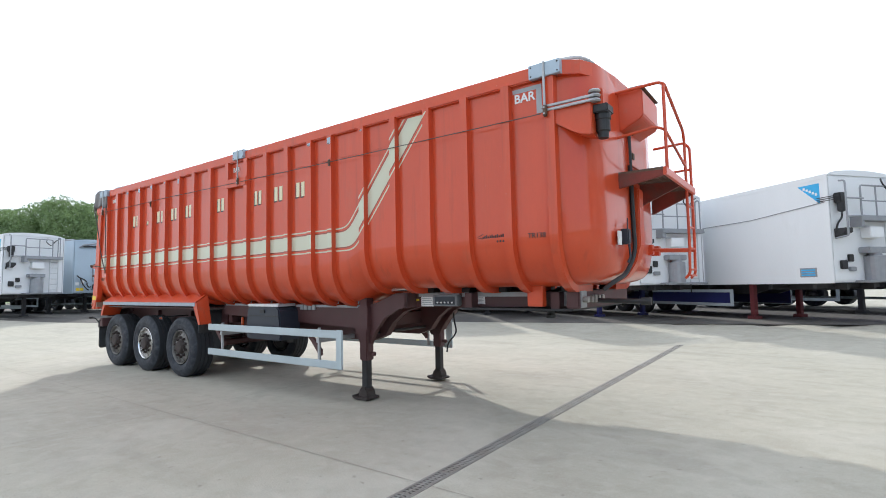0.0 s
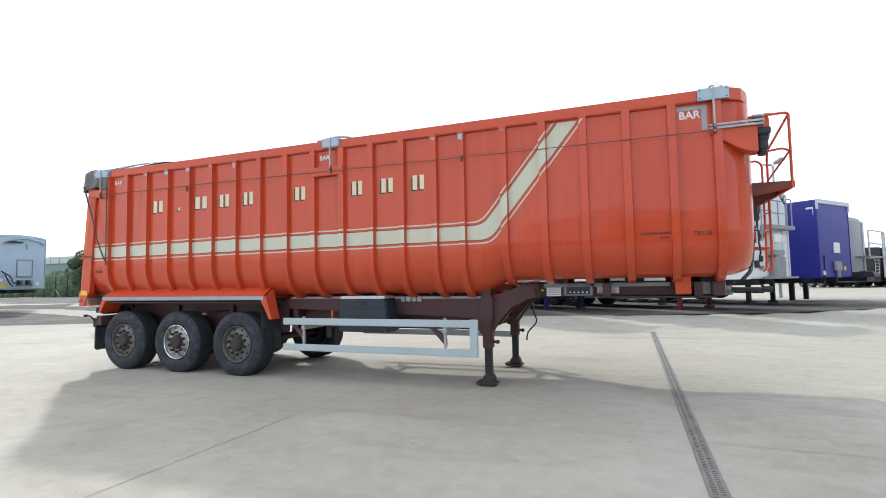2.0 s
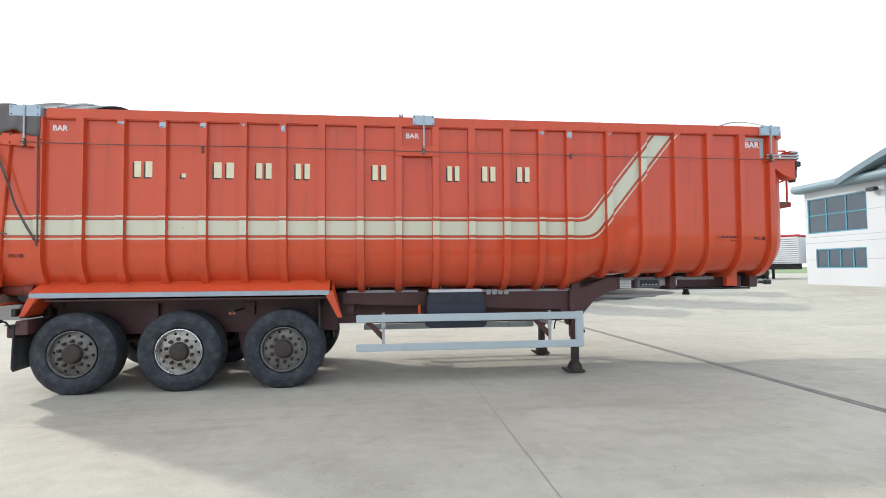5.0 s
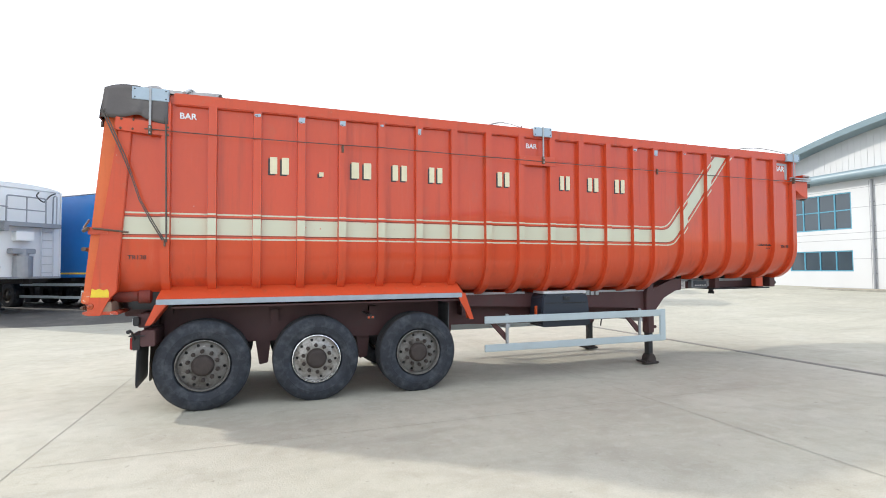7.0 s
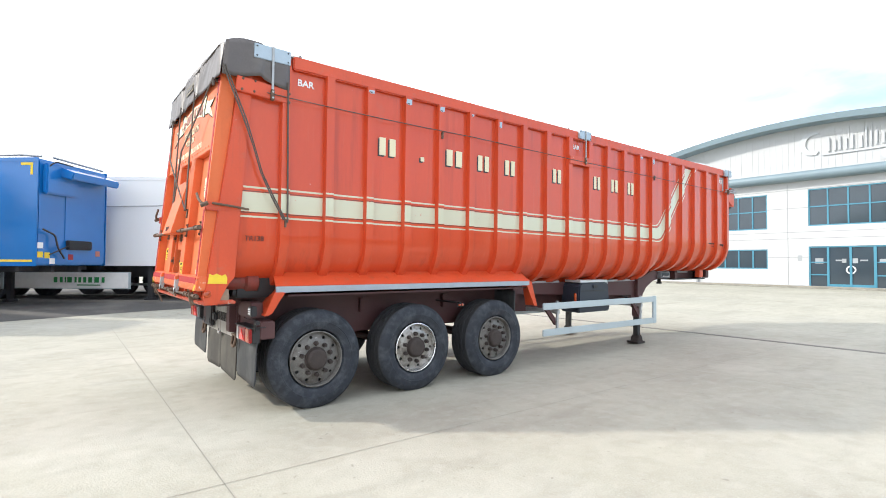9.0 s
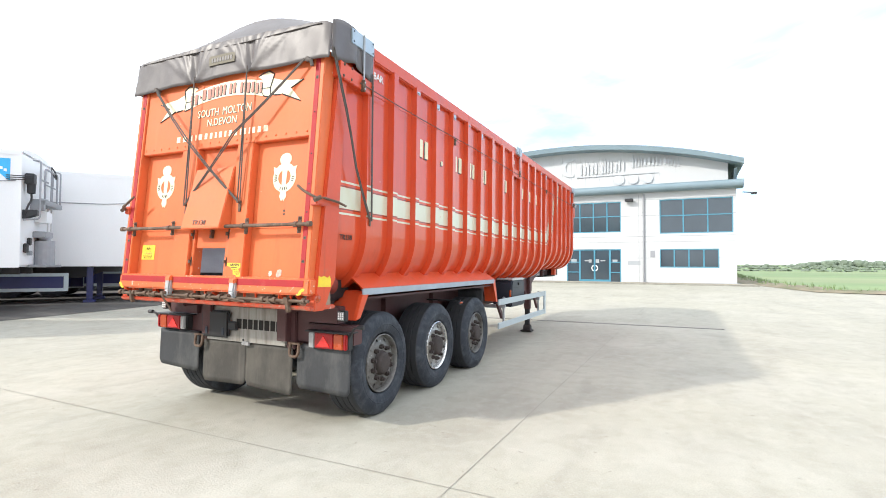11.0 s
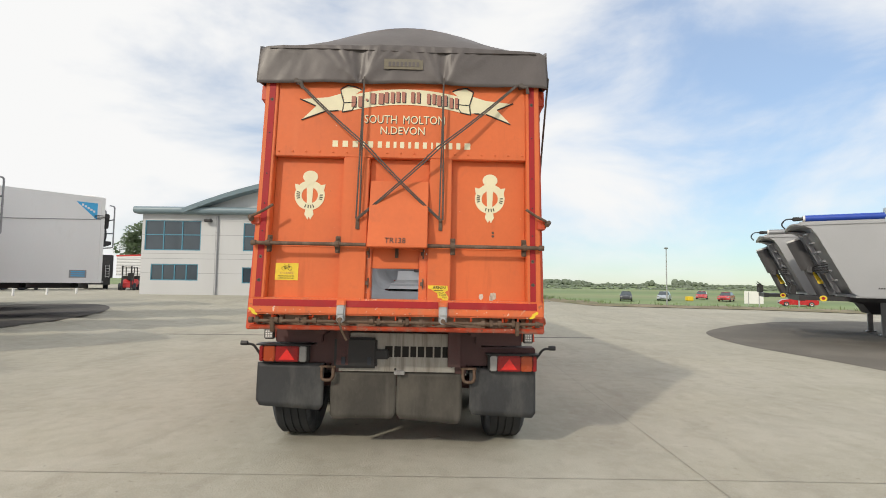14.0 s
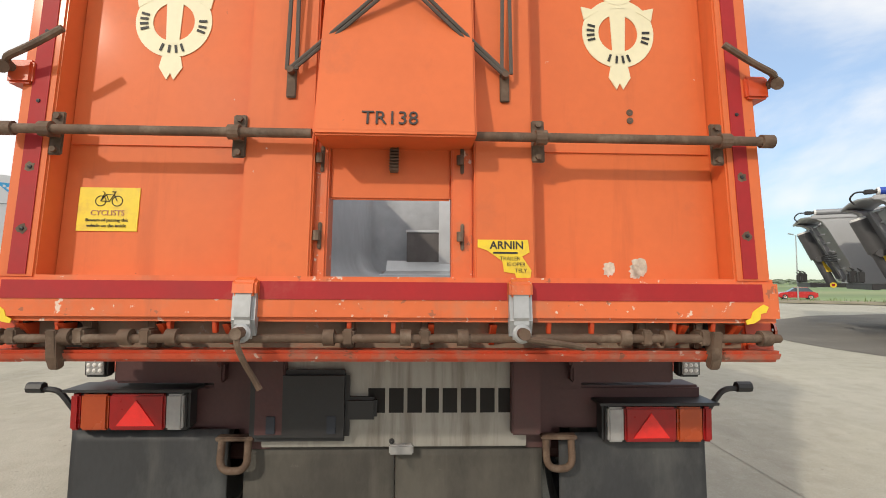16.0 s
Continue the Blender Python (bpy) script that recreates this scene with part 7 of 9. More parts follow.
def box_trailer(fr, a, label, mat, front="bulkhead", zb=1.20, zt=4.12, length=13.4, guard=True, triangle=True, trim=None, legs=None, group="parked box trailers", dz=0.0):
    """A tall box semi-trailer; fr is the ground point under its front right corner, a the angle of its heading below +x."""
    h = radians(-a)
    R = Matrix.Rotation(h, 4, "Z")
    o = Vector((*fr, 0)) - R @ Vector((0, -1.27, 0))
    root = empty("box_trailer", Matrix.Translation((o.x, o.y, rise(o.x, o.y) + dz)) @ R)
    tagged(root, label, "trailer", group)
    L, W = length, 1.27
    trim = trim or mat
    bm = B()
    box(bm, -L, 0, -W, W, zb, zt, 0.05)
    body = part("body", bm, mat, root, smooth=True)
    for s in (-1, 1):
        for z0, z1 in ((zb - 0.02, zb + 0.09), (zt - 0.10, zt + 0.02)):
            bm = B()
            box(bm, -L, 0.0, s * (W - 0.005) - 0.014, s * (W - 0.005) + 0.014, z0, z1, 0.006)
            part("side_rail", bm, trim, root)
        bm = B()
        box(bm, -0.10, 0.012, s * W - 0.016, s * W + 0.016, zb, zt, 0.006)
        part("corner_post", bm, trim, root)
    # chassis
    for s in (-1, 1):
        bm = B()
        prism(bm, [(-L + 0.1, zb - 0.03), (-L + 0.1, 0.80), (-3.2, 0.80), (-2.7, zb - 0.20), (-0.2, zb - 0.20), (-0.2, zb - 0.03)], "y", s * 0.5 - 0.05, s * 0.5 + 0.05)
        part("chassis_rail", bm, M_DARK, root)
        bm = B()
        box(bm, -2.95, -2.78, s * 0.95 - 0.07, s * 0.95 + 0.07, 0.12, 1.15, 0.01)
        box(bm, -3.03, -2.70, s * 0.95 - 0.14, s * 0.95 + 0.14, 0.0, 0.12, 0.02)
        part("landing_leg", bm, legs or M_DARK, root)
        for k in range(3):
            parked_wheel(root, -L + 2.6 + 1.31 * k, s * 1.25, s)
        if guard:
            for z0, z1, mt in ((0.45, 0.93, M_NAVY if guard == "navy" else M_DARK),):
                if guard == "navy":
                    bm = B()
                    box(bm, -L + 6.0, -3.4, s * 1.22 - 0.02, s * 1.22 + 0.02, z0, z1, 0.01)
                    part("guard_panel", bm, mt, root, "navy side guard panel")
            for z in (0.46, 0.92):
                bm = B()
                box(bm, -L + 6.0, -3.4, s * 1.24 - 0.02, s * 1.24 + 0.02, z - 0.05, z + 0.05, 0.008)
                part("guard_rail", bm, M_GUARD, root)
            bm = B()
            box(bm, -3.5, -3.38, s * 1.24 - 0.022, s * 1.24 + 0.022, 0.41, 0.97, 0.008)
            part("guard_end", bm, M_GUARD, root)
    for x in (-0.6, -2.0, -4.5, -6.5, -8.5):
        bm = B()
        box(bm, x - 0.05, x + 0.05, -1.2, 1.2, zb - 0.16, zb - 0.03)
        part("cross_member", bm, M_DARK, root)
    bm = B()
    box(bm, -L - 0.05, -L + 0.05, -1.2, 1.2, 0.5, 0.66, 0.01)
    part("rear_bumper", bm, M_DARK, root)
    if triangle:
        for s in (-1, 1):
            bm = B()
            prism(bm, [(-0.85, zt - 0.20), (-0.22, zt - 0.20), (-0.22, zt - 0.78)], "y", s * W - 0.004 if s > 0 else -W - 0.004, s * W + 0.004 if s > 0 else -W + 0.001)
            tri = part("triangle_sticker", bm, M_TRIANGLE, root, "sky blue triangular sticker")
            if s < 0:
                bm = B()
                for k in range(5):
                    x = -0.66 + 0.085 * k
                    box(bm, x - 0.03, x + 0.03, -W - 0.007, -W - 0.003, zt - 0.33 - 0.05 * k, zt - 0.26 - 0.05 * k)
                part("sticker_bars", bm, M_WHITE, tri)
        bm = B()
        box(bm, -1.05, -0.85, -W - 0.006, -W + 0.002, zt - 0.06, zt - 0.01)
        part("small_sticker", bm, M_YELLOW, root)
        bm = B()
        box(bm, -0.95, -0.45, -W - 0.008, -W + 0.002, zb + 0.16, zb + 0.42, 0.004)
        pl = part("data_plate", bm, M_TRIM, root, "grey data plate")
        bm = B()
        for k in range(3):
            box(bm, -0.90, -0.50, -W - 0.012, -W - 0.007, zb + 0.20 + 0.07 * k, zb + 0.235 + 0.07 * k)
        part("plate_bars", bm, M_TRIANGLE if zt > 4 else M_WHITE, pl)
        bm = B()
        tube(bm, [(-0.10, -W - 0.012, zt - 0.75), (-2.5, -W - 0.014, zt - 0.95), (-6.0, -W - 0.014, zt - 0.98), (-L + 0.5, -W - 0.014, zt - 1.0)], 0.012, 6)
        part("side_cable", bm, M_TRIM, root, "thin cable along the side")
        for dz_ in (0.0, 0.05, 0.10):
            bm = B()
            tube(bm, [(-0.30, -W - 0.015, zt - 0.62 - dz_), (0.02, -W - 0.02, zt - 0.62 - dz_), (0.20, -W + 0.1, zt - 0.60 - dz_)], 0.010, 6)
            part("sheet_cable", bm, M_DARK, root)
    if front == "bulkhead":
        # domed top, frame, platform, motor, ladder, ram housing and sockets on the front
        bm = B()
        prism(bm, [(-W + 0.03, zt)] + [(-(W - 0.03) * math.cos(math.pi * k / 12), zt + 0.16 * math.sin(math.pi * k / 12)) for k in range(1, 12)] + [(W - 0.03, zt)], "x", -0.35, 0.0)
        part("domed_top", bm, mat, root, smooth=True)
        bm = B()
        box(bm, 0.0, 0.32, -0.55, 1.10, zb + 1.66, zb + 1.80, 0.01)
        box(bm, 0.0, 0.30, -0.55, -0.40, zb + 1.50, zb + 1.66, 0.01)
        part("platform", bm, M_TRIM, root, "grey steel access platform")
        for pts, r in (([(0.30, -0.50, zb + 1.80), (0.30, -0.50, zb + 2.62), (0.30, 0.62, zb + 2.62), (0.30, 0.62, zb + 1.80)], 0.025),
                       ([(0.30, -0.50, zb + 2.20), (0.30, 0.62, zb + 2.20)], 0.02), ([(0.30, 0.06, zb + 1.8), (0.30, 0.06, zb + 2.62)], 0.02),
                       ([(0.30, 0.95, zb + 1.80), (0.30, 0.95, zb + 2.75), (0.12, 0.95, zb + 2.75), (0.10, 0.95, zb + 1.8)], 0.022)):
            bm = B()
            tube(bm, rounded(pts, 0.08), r)
            part("platform_rail", bm, M_TRIM, root, smooth=True)
        bm = B()
        box(bm, 0.02, 0.22, -1.12, -0.88, zt - 0.80, zt - 0.52, 0.02)
        lathe(bm, [(0.0, 0.10), (-0.24, 0.09), (-0.26, 0.05)], (0.14, -1.0, zt - 0.78), "z", 14, cap=True)
        part("sheet_motor", bm, M_BLACK, root, "black sheet motor")
        bm = B()
        tube(bm, rounded([(0.14, -1.0, zt - 1.0), (0.16, -1.02, zt - 1.2), (0.12, -1.15, zt - 1.35), (0.06, -1.15, zt - 1.6)], 0.1), 0.025)
        part("loose_hose", bm, M_BLACK, root, smooth=True)
        bm = B()
        tube(bm, rounded([(0.2, 0.45, zt - 0.1), (0.32, 0.30, zt - 0.25), (0.3, 0.55, zt - 0.45), (0.1, 0.85, zt - 0.15), (0.05, 1.05, zt - 0.05)], 0.12), 0.022)
        part("loose_hose", bm, M_BLACK, root, smooth=True)
        for pts in ([(0.02, -1.12, zb + 1.20), (0.36, -1.12, zb + 1.24), (0.36, -1.12, zb + 2.72), (0.20, -1.12, zb + 2.74)], [(0.36, -1.12, zb + 1.75), (0.36, -0.50, zb + 1.78)], [(0.36, -1.12, zb + 2.25), (0.36, -0.50, zb + 2.25)]):
            bm = B()
            tube(bm, rounded(pts, 0.06), 0.024)
            part("platform_rail", bm, M_TRIM, root, smooth=True)
        bm = B()
        prism(bm, [(0.0, zb + 1.22), (0.30, zb + 1.34), (0.30, zb + 1.46), (0.0, zb + 1.46)], "y", -1.14, -0.86, 0.01)
        part("rail_bracket", bm, M_DARK, root)
        bm = B()
        box(bm, 0.0, 0.28, -0.20, 0.30, zb + 1.20, zb + 1.50, 0.02)
        part("front_locker", bm, mat, root)
        bm = B()
        lathe(bm, [(zb + 0.02, 0.26), (zb + 0.70, 0.26), (zb + 0.72, 0.16), (zb + 0.95, 0.14)], (0.16, 0.06, 0), "z", 18, cap=True)
        box(bm, 0.0, 0.30, -0.32, 0.36, zb + 0.78, zb + 0.95, 0.02)
        part("ram_housing", bm, M_TRIM, root, "grey ram housing")
        for y in (0.62, 0.98):
            bm = B()
            rod(bm, (0.10, y, zb + 0.05), (0.10, y, zb + 1.68), 0.02, 8)
            part("ladder_rail", bm, M_ALU, root)
        for k in range(6):
            bm = B()
            rod(bm, (0.10, 0.62, zb + 0.18 + 0.27 * k), (0.10, 0.98, zb + 0.18 + 0.27 * k), 0.014, 8)
            part("ladder_rung", bm, M_ALU, root)
        for y, z, w, hh in ((-0.92, 0.48, 0.22, 0.24), (-0.66, 0.66, 0.17, 0.20), (-0.62, 0.36, 0.24, 0.12)):
            bm = B()
            box(bm, 0.0, 0.07, y - w / 2, y + w / 2, zb + z - hh / 2, zb + z + hh / 2, 0.015)
            part("front_socket", bm, M_BLACK if hh > 0.15 else M_TRIM, root)
        bm = B()
        box(bm, -0.05, 0.34, -0.45, 1.10, zb - 0.02, zb + 0.05, 0.01)
        part("front_step", bm, M_TRIM, root)
    elif front == "panel":
        bm = B()
        box(bm, 0.0, 0.16, -1.15, -0.05, zt - 0.95, zt - 0.12, 0.04)
        part("cover_plate", bm, mat, root)
        bm = B()
        tube(bm, rounded([(0.10, -1.1, zt - 0.25), (0.25, -1.0, zt - 0.05), (0.35, -0.5, zt - 0.1)], 0.2), 0.02)
        part("loose_hose", bm, M_BLACK, root, smooth=True)
        bm = B()
        tube(bm, rounded([(0.06, -1.15, zb + 1.0), (0.14, -1.05, zb + 0.92), (0.12, -0.8, zb + 0.85), (0.16, -0.75, zb + 0.5), (0.10, -0.45, zb + 0.2)], 0.1), 0.025)
        part("loose_hose", bm, M_BLACK, root, smooth=True)
        bm = B()
        tube(bm, rounded([(0.08, -0.3, zb + 0.55), (0.16, -0.5, zb + 0.5), (0.10, -0.95, zb + 0.3)], 0.1), 0.02)
        part("loose_hose", bm, M_BLACK, root, smooth=True)
        bm = B()
        box(bm, 0.0, 0.02, -0.35, 0.45, zb + 0.70, zb + 2.0, 0.008)
        part("access_door", bm, mat, root)
        bm = B()
        box(bm, 0.0, 0.10, -0.30, 0.60, zb + 0.45, zb + 0.72, 0.02)
        for k in range(4):
            box(bm, 0.10, 0.12, -0.28, 0.58, zb + 0.48 + 0.06 * k, zb + 0.51 + 0.06 * k)
        part("control_panel", bm, M_BLACK, root)
        for y, z, mt in ((-1.15, 0.55, M_WHITE), (-1.15, 0.30, M_YELLOW), (-0.92, 0.28, M_YELLOW), (-0.75, 0.12, M_WHITE), (-0.1, 0.24, M_LENS_RED), (0.95, 0.35, M_PINK)):
            bm = B()
            box(bm, 0.0, 0.006, y - 0.09, y + 0.09, zb + z - 0.08, zb + z + 0.08)
            part("sticker", bm, mt, root)
        bm = B()
        box(bm, -L, 0.0, -W - 0.006, -W + 0.002, zb + 0.10, zb + 0.16)
        part("yellow_tape", bm, M_YELLOW, root, "yellow reflective tape")
        bm = B()
        prism(bm, [(-0.5, zt - 0.12), (-0.15, zt - 0.12), (-0.15, zt - 0.45), (-0.22, zt - 0.45), (-0.22, zt - 0.19), (-0.5, zt - 0.19)], "y", -W - 0.006, -W + 0.002)
        part("yellow_tape", bm, M_YELLOW, root, "yellow reflective tape")
        bm = B()
        tube(bm, [(0.0, -W + 0.1, zt + 0.06), (-0.6, -W + 0.05, zt + 0.10), (-3, -W, zt + 0.05), (-L, -W, zt + 0.05)], 0.03)
        tube(bm, [(0.1, -0.9, zt + 0.08), (0.15, 0.9, zt + 0.02)], 0.03)
        part("sheet_rail", bm, M_TRIM, root)
        bm = B()
        prism(bm, [(0.02, zt - 0.10), (0.55, zt - 0.30), (0.50, zt - 0.50), (0.02, zt - 0.40)], "y", -0.7, 1.15, 0.03)
        part("front_canopy", bm, mat, root)
    elif front == "hatch":
        # arched head, small framed hatch, valve row, looped hoses and a folded sheet along the top
        bm = B()
        prism(bm, [(-W + 0.03, zt)] + [(-(W - 0.03) * math.cos(math.pi * k / 12), zt + 0.13 * math.sin(math.pi * k / 12)) for k in range(1, 12)] + [(W - 0.03, zt)], "x", -L, -0.02)
        part("arched_sheet", bm, M_GREYBOX, root, smooth=True)
        bm = B()
        tube(bm, rounded([(0.04, -W + 0.25, zt - 0.36), (0.14, -0.85, zt - 0.22), (0.16, 0.0, zt - 0.06), (0.14, 0.85, zt - 0.20), (0.04, W - 0.15, zt - 0.32)], 0.2), 0.035)
        part("head_bar", bm, M_TRIM, root, smooth=True)
        bm = B()
        prism(bm, [(-0.95, zt - 0.30), (-0.78, zt - 0.34), (-0.05, zt - 0.30), (-0.05, zt - 0.24), (-0.6, zt - 0.22)], "x", 0.02, 0.10)
        part("head_bracket", bm, M_DARK, root)
        bm = B()
        rod(bm, (0.05, 0.18, zt - 0.35), (0.05, 0.18, zt - 0.60), 0.03, 8)
        part("head_catch", bm, M_TRIM, root)
        zc = zb + 1.10
        for box_y, box_z in (((-0.30, 0.56), (zc + 0.44, zc + 0.48)), ((-0.30, 0.56), (zc - 0.46, zc - 0.42)), ((-0.30, -0.26), (zc - 0.46, zc + 0.48)), ((0.52, 0.56), (zc - 0.46, zc + 0.48))):
            bm = B()
            box(bm, 0.0, 0.04, *box_y, *box_z, 0.006)
            part("hatch_frame", bm, M_TRIM, root)
        bm = B()
        box(bm, 0.0, 0.022, -0.25, 0.51, zc - 0.41, zc + 0.43, 0.006)
        part("hatch", bm, mat, root)
        for y in (-0.22, 0.0, 0.22, 0.44):
            bm = B()
            box(bm, 0.0, 0.16, y - 0.07, y + 0.07, zb + 0.22, zb + 0.48, 0.02)
            part("valve", bm, M_TRIM if y in (0.0, 0.44) else M_DARK, root)
        bm = B()
        box(bm, 0.0, 0.09, -0.34, 0.60, zb + 0.16, zb + 0.22, 0.01)
        part("valve_shelf", bm, M_TRIM, root)
        for pts in ([(0.06, -1.10, zb + 0.95), (0.18, -1.02, zb + 0.82), (0.16, -0.78, zb + 0.74), (0.10, -0.62, zb + 0.60)],
                    [(0.10, -0.95, zb + 0.80), (0.20, -0.86, zb + 0.45), (0.16, -0.70, zb + 0.28), (0.10, -0.52, zb + 0.16)],
                    [(0.08, -0.55, zb + 0.55), (0.20, -0.68, zb + 0.48), (0.18, -0.55, zb + 0.30), (0.10, -0.40, zb + 0.35)]):
            bm = B()
            tube(bm, rounded(pts, 0.1), 0.032)
            part("loose_hose", bm, M_BLACK, root, smooth=True)
        for y, z, mt in ((-1.05, 0.50, M_WHITE), (-1.02, 0.20, M_YELLOW), (-0.82, 0.20, M_YELLOW), (-0.78, 0.60, M_WHITE), (0.86, 0.30, M_WHITE)):
            bm = B()
            box(bm, 0.0, 0.006, y - 0.09, y + 0.09, zb + z - 0.08, zb + z + 0.08)
            part("sticker", bm, mt, root)
        bm = B()
        tube(bm, [(-0.05, -W + 0.04, zt + 0.05), (-0.8, -W + 0.02, zt + 0.07), (-3, -W, zt + 0.04), (-L, -W, zt + 0.04)], 0.05)
        part("rolled_sheet", bm, M_TRIM, root, smooth=True)
    elif front == "curtain":
        bm = B()
        box(bm, -0.02, 0.05, -W, W, zt - 0.12, zt + 0.04, 0.01)
        part("front_header", bm, M_ALU, root)
        for s in (-1, 1):
            bm = B()
            box(bm, 0.0, 0.05, s * W - 0.06, s * W + 0.06, zt - 0.35, zt + 0.03, 0.01)
            part("corner_cap", bm, M_ALU, root)
        bm = B()
        box(bm, 0.0, 0.03, -0.95, 1.05, zb + 0.02, zb + 0.85, 0.02)
        part("lower_panel", bm, mat, root)
        bm = B()
        box(bm, 0.03, 0.12, -0.30, 0.25, zb + 0.25, zb + 0.62, 0.03)
        rod(bm, (0.08, -0.05, zb), (0.08, -0.05, zb + 0.3), 0.07, 10)
        part("coupling_bracket", bm, M_TRIM, root)
        for y, z, w, hh, mt in ((0.10, 1.15, 0.45, 0.40, M_WHITE), (-1.0, 0.18, 0.16, 0.16, M_WHITE), (0.65, 0.35, 0.16, 0.16, M_YELLOW)):
            bm = B()
            box(bm, 0.0, 0.036, y - w / 2, y + w / 2, zb + z - hh / 2, zb + z + hh / 2)
            part("sticker", bm, mt, root)
        bm = B()
        prism(bm, [(-0.35, zt - 0.25), (-0.05, zt - 0.25), (-0.05, zt - 0.55), (-0.12, zt - 0.55), (-0.12, zt - 0.32), (-0.35, zt - 0.32)], "y", -W - 0.006, -W + 0.002)
        part("white_tape", bm, M_WHITE, root)
    return root


WHITE_LAB = "tall white box trailer with platform and ladder on its front"
b_tr = box_trailer((0.53, 17.55), 38, "tall white box trailer with a dark strap and maroon legs", M_GRP, guard="navy", legs=M_OXIDE, zb=1.15, zt=4.10)
bm = B()
tube(bm, [(-5.2, -1.285, 3.0), (-5.22, -1.30, 2.0), (-5.2, -1.29, 0.85)], 0.02, 6)
part("side_strap", bm, M_DARK, b_tr, "hanging dark strap")
box_trailer((-4.45, 17.25), 38, "tall white box trailer with navy side guards, parked at an angle", M_GRP, guard="navy", legs=M_NAVY)
z_tr = box_trailer((-9.42, 17.1), 40, "tall white box trailer with green bars on its side guard", M_GRP, guard="white")
box_trailer((-14.40, 17.2), 41, "bright blue box trailer with a control panel on its front", M_BLUEBOX, front="panel", triangle=False)
box_trailer((-19.40, 17.2), 41, WHITE_LAB, M_GRP)
box_trailer((-23.5, 12.6), 42, "grey-blue bulk box trailer with a folded sheet on top", M_GREYBOX, front="panel", triangle=False, zb=1.42, zt=3.76)
box_trailer((-32.1, 10.45), -10.5, "grey-blue bulk tipper with a small hatch in its front", M_GREYBOX, front="hatch", triangle=False, zb=1.14, zt=3.98, group="parked grey tippers")
box_trailer((-33.4, 13.85), -10.5, "grey-blue bulk tipper with a small hatch in its front", M_GREYBOX, front="hatch", triangle=False, zb=1.14, zt=3.90, group="parked grey tippers")
box_trailer((-29.95, 7.0), -10.5, WHITE_LAB, M_GRP, zb=1.19, zt=3.95)
box_trailer((3.4, 21.15), 38.3, "deep blue curtain-sided trailer with bright corner caps", M_NAVYBOX, front="curtain", triangle=False, zb=1.08, zt=4.02)
# pale sign board on the guard of the third white trailer
bm = B()
box(bm, -7.4, -3.45, -1.275, -1.262, 0.44, 0.95, 0.004)
sg = part("guard_sign", bm, M_WHITE, z_tr, "white guard board with green bars")
bm = B()
x = -6.0
for w in (0.18, 0.14, 0.06, 0.22, 0.10, 0.14, 0.14, 0.18, 0.22, 0.14):
    box(bm, x, x + w * 0.7, -1.281, -1.275, 0.62, 0.80)
    x += w + 0.03
box(bm, -5.2, -4.4, -1.281, -1.275, 0.52, 0.555)
part("sign_bars", bm, M_GREEN, sg)


def hopper_trailer():
    """Silver bulk tipper that stands nose-out beside the deep blue curtain trailer."""
    root = empty("bulk_trailer", Matrix.Translation((6.2, 25.66, rise(6.2, 25.66))) @ pose(0, 0, 0, 0, 0, -31))
    tagged(root, "silver aluminium bulk trailer with front ladder and rails", "trailer")
    bm = B()
    plan = [(-11, -1.25)] + [(-0.45 + 0.45 * math.sin(math.pi * k / 12), -1.25 * math.cos(math.pi * k / 12)) for k in range(13)] + [(-11, 1.25)]
    prism(bm, plan, "z", 1.25, 3.45, 0.02)
    part("body", bm, M_SILVER, root, smooth=True)
    bm = B()
    prism(bm, [(-1.2, 3.44), (1.2, 3.44), (0.8, 3.66), (-0.8, 3.66)], "x", -11, -0.25, 0.03)
    part("top_cover", bm, M_GALV, root)
    for y in (-1.0, 0.0, 0.95):
        bm = B()
        box(bm, -0.12 - 0.20 * abs(y), 0.03 - 0.20 * abs(y), y - 0.04, y + 0.04, 1.3, 3.4, 0.01)
        part("front_rib", bm, M_SILVER, root)
    bm = B()
    box(bm, 0.0, 0.5, -1.2, 1.2, 1.85, 1.92, 0.01)
    part("platform", bm, M_TRIM, root)
    for pts in ([(0.48, -1.15, 1.9), (0.48, -1.15, 3.0), (0.48, 1.3, 3.0), (0.48, 1.3, 1.0)], [(0.48, -1.15, 2.45), (0.48, 1.3, 2.45)], [(0.48, 1.0, 3.0), (0.48, 1.0, 1.0), (0.48, 1.3, 1.0)]):
        bm = B()
        tube(bm, rounded(pts, 0.1), 0.03)
        part("guard_rail", bm, M_ALU, root, smooth=True)
    for k in range(6):
        bm = B()
        rod(bm, (0.48, 1.0, 1.2 + 0.28 * k), (0.48, 1.3, 1.2 + 0.28 * k), 0.018, 6)
        part("ladder_rung", bm, M_ALU, root)
    bm = B()
    box(bm, -10.5, 0.2, -0.6, 0.6, 0.85, 1.28)
    part("chassis", bm, M_DARK, root)
    bm = B()
    prism(bm, [(-0.2, 1.0), (0.6, 1.05), (0.5, 1.25), (-0.2, 1.22)], "y", -1.1, -0.2, 0.02)
    part("coupling_arm", bm, M_DARK, root)
    for s in (-1, 1):
        bm = B()
        box(bm, -2.6, -2.4, s * 0.9 - 0.08, s * 0.9 + 0.08, 0.0, 1.2, 0.01)
        part("landing_leg", bm, M_DARK, root)
        for k in range(3):
            parked_wheel(root, -9.2 + 1.31 * k, s * 1.25, s)


hopper_trailer()


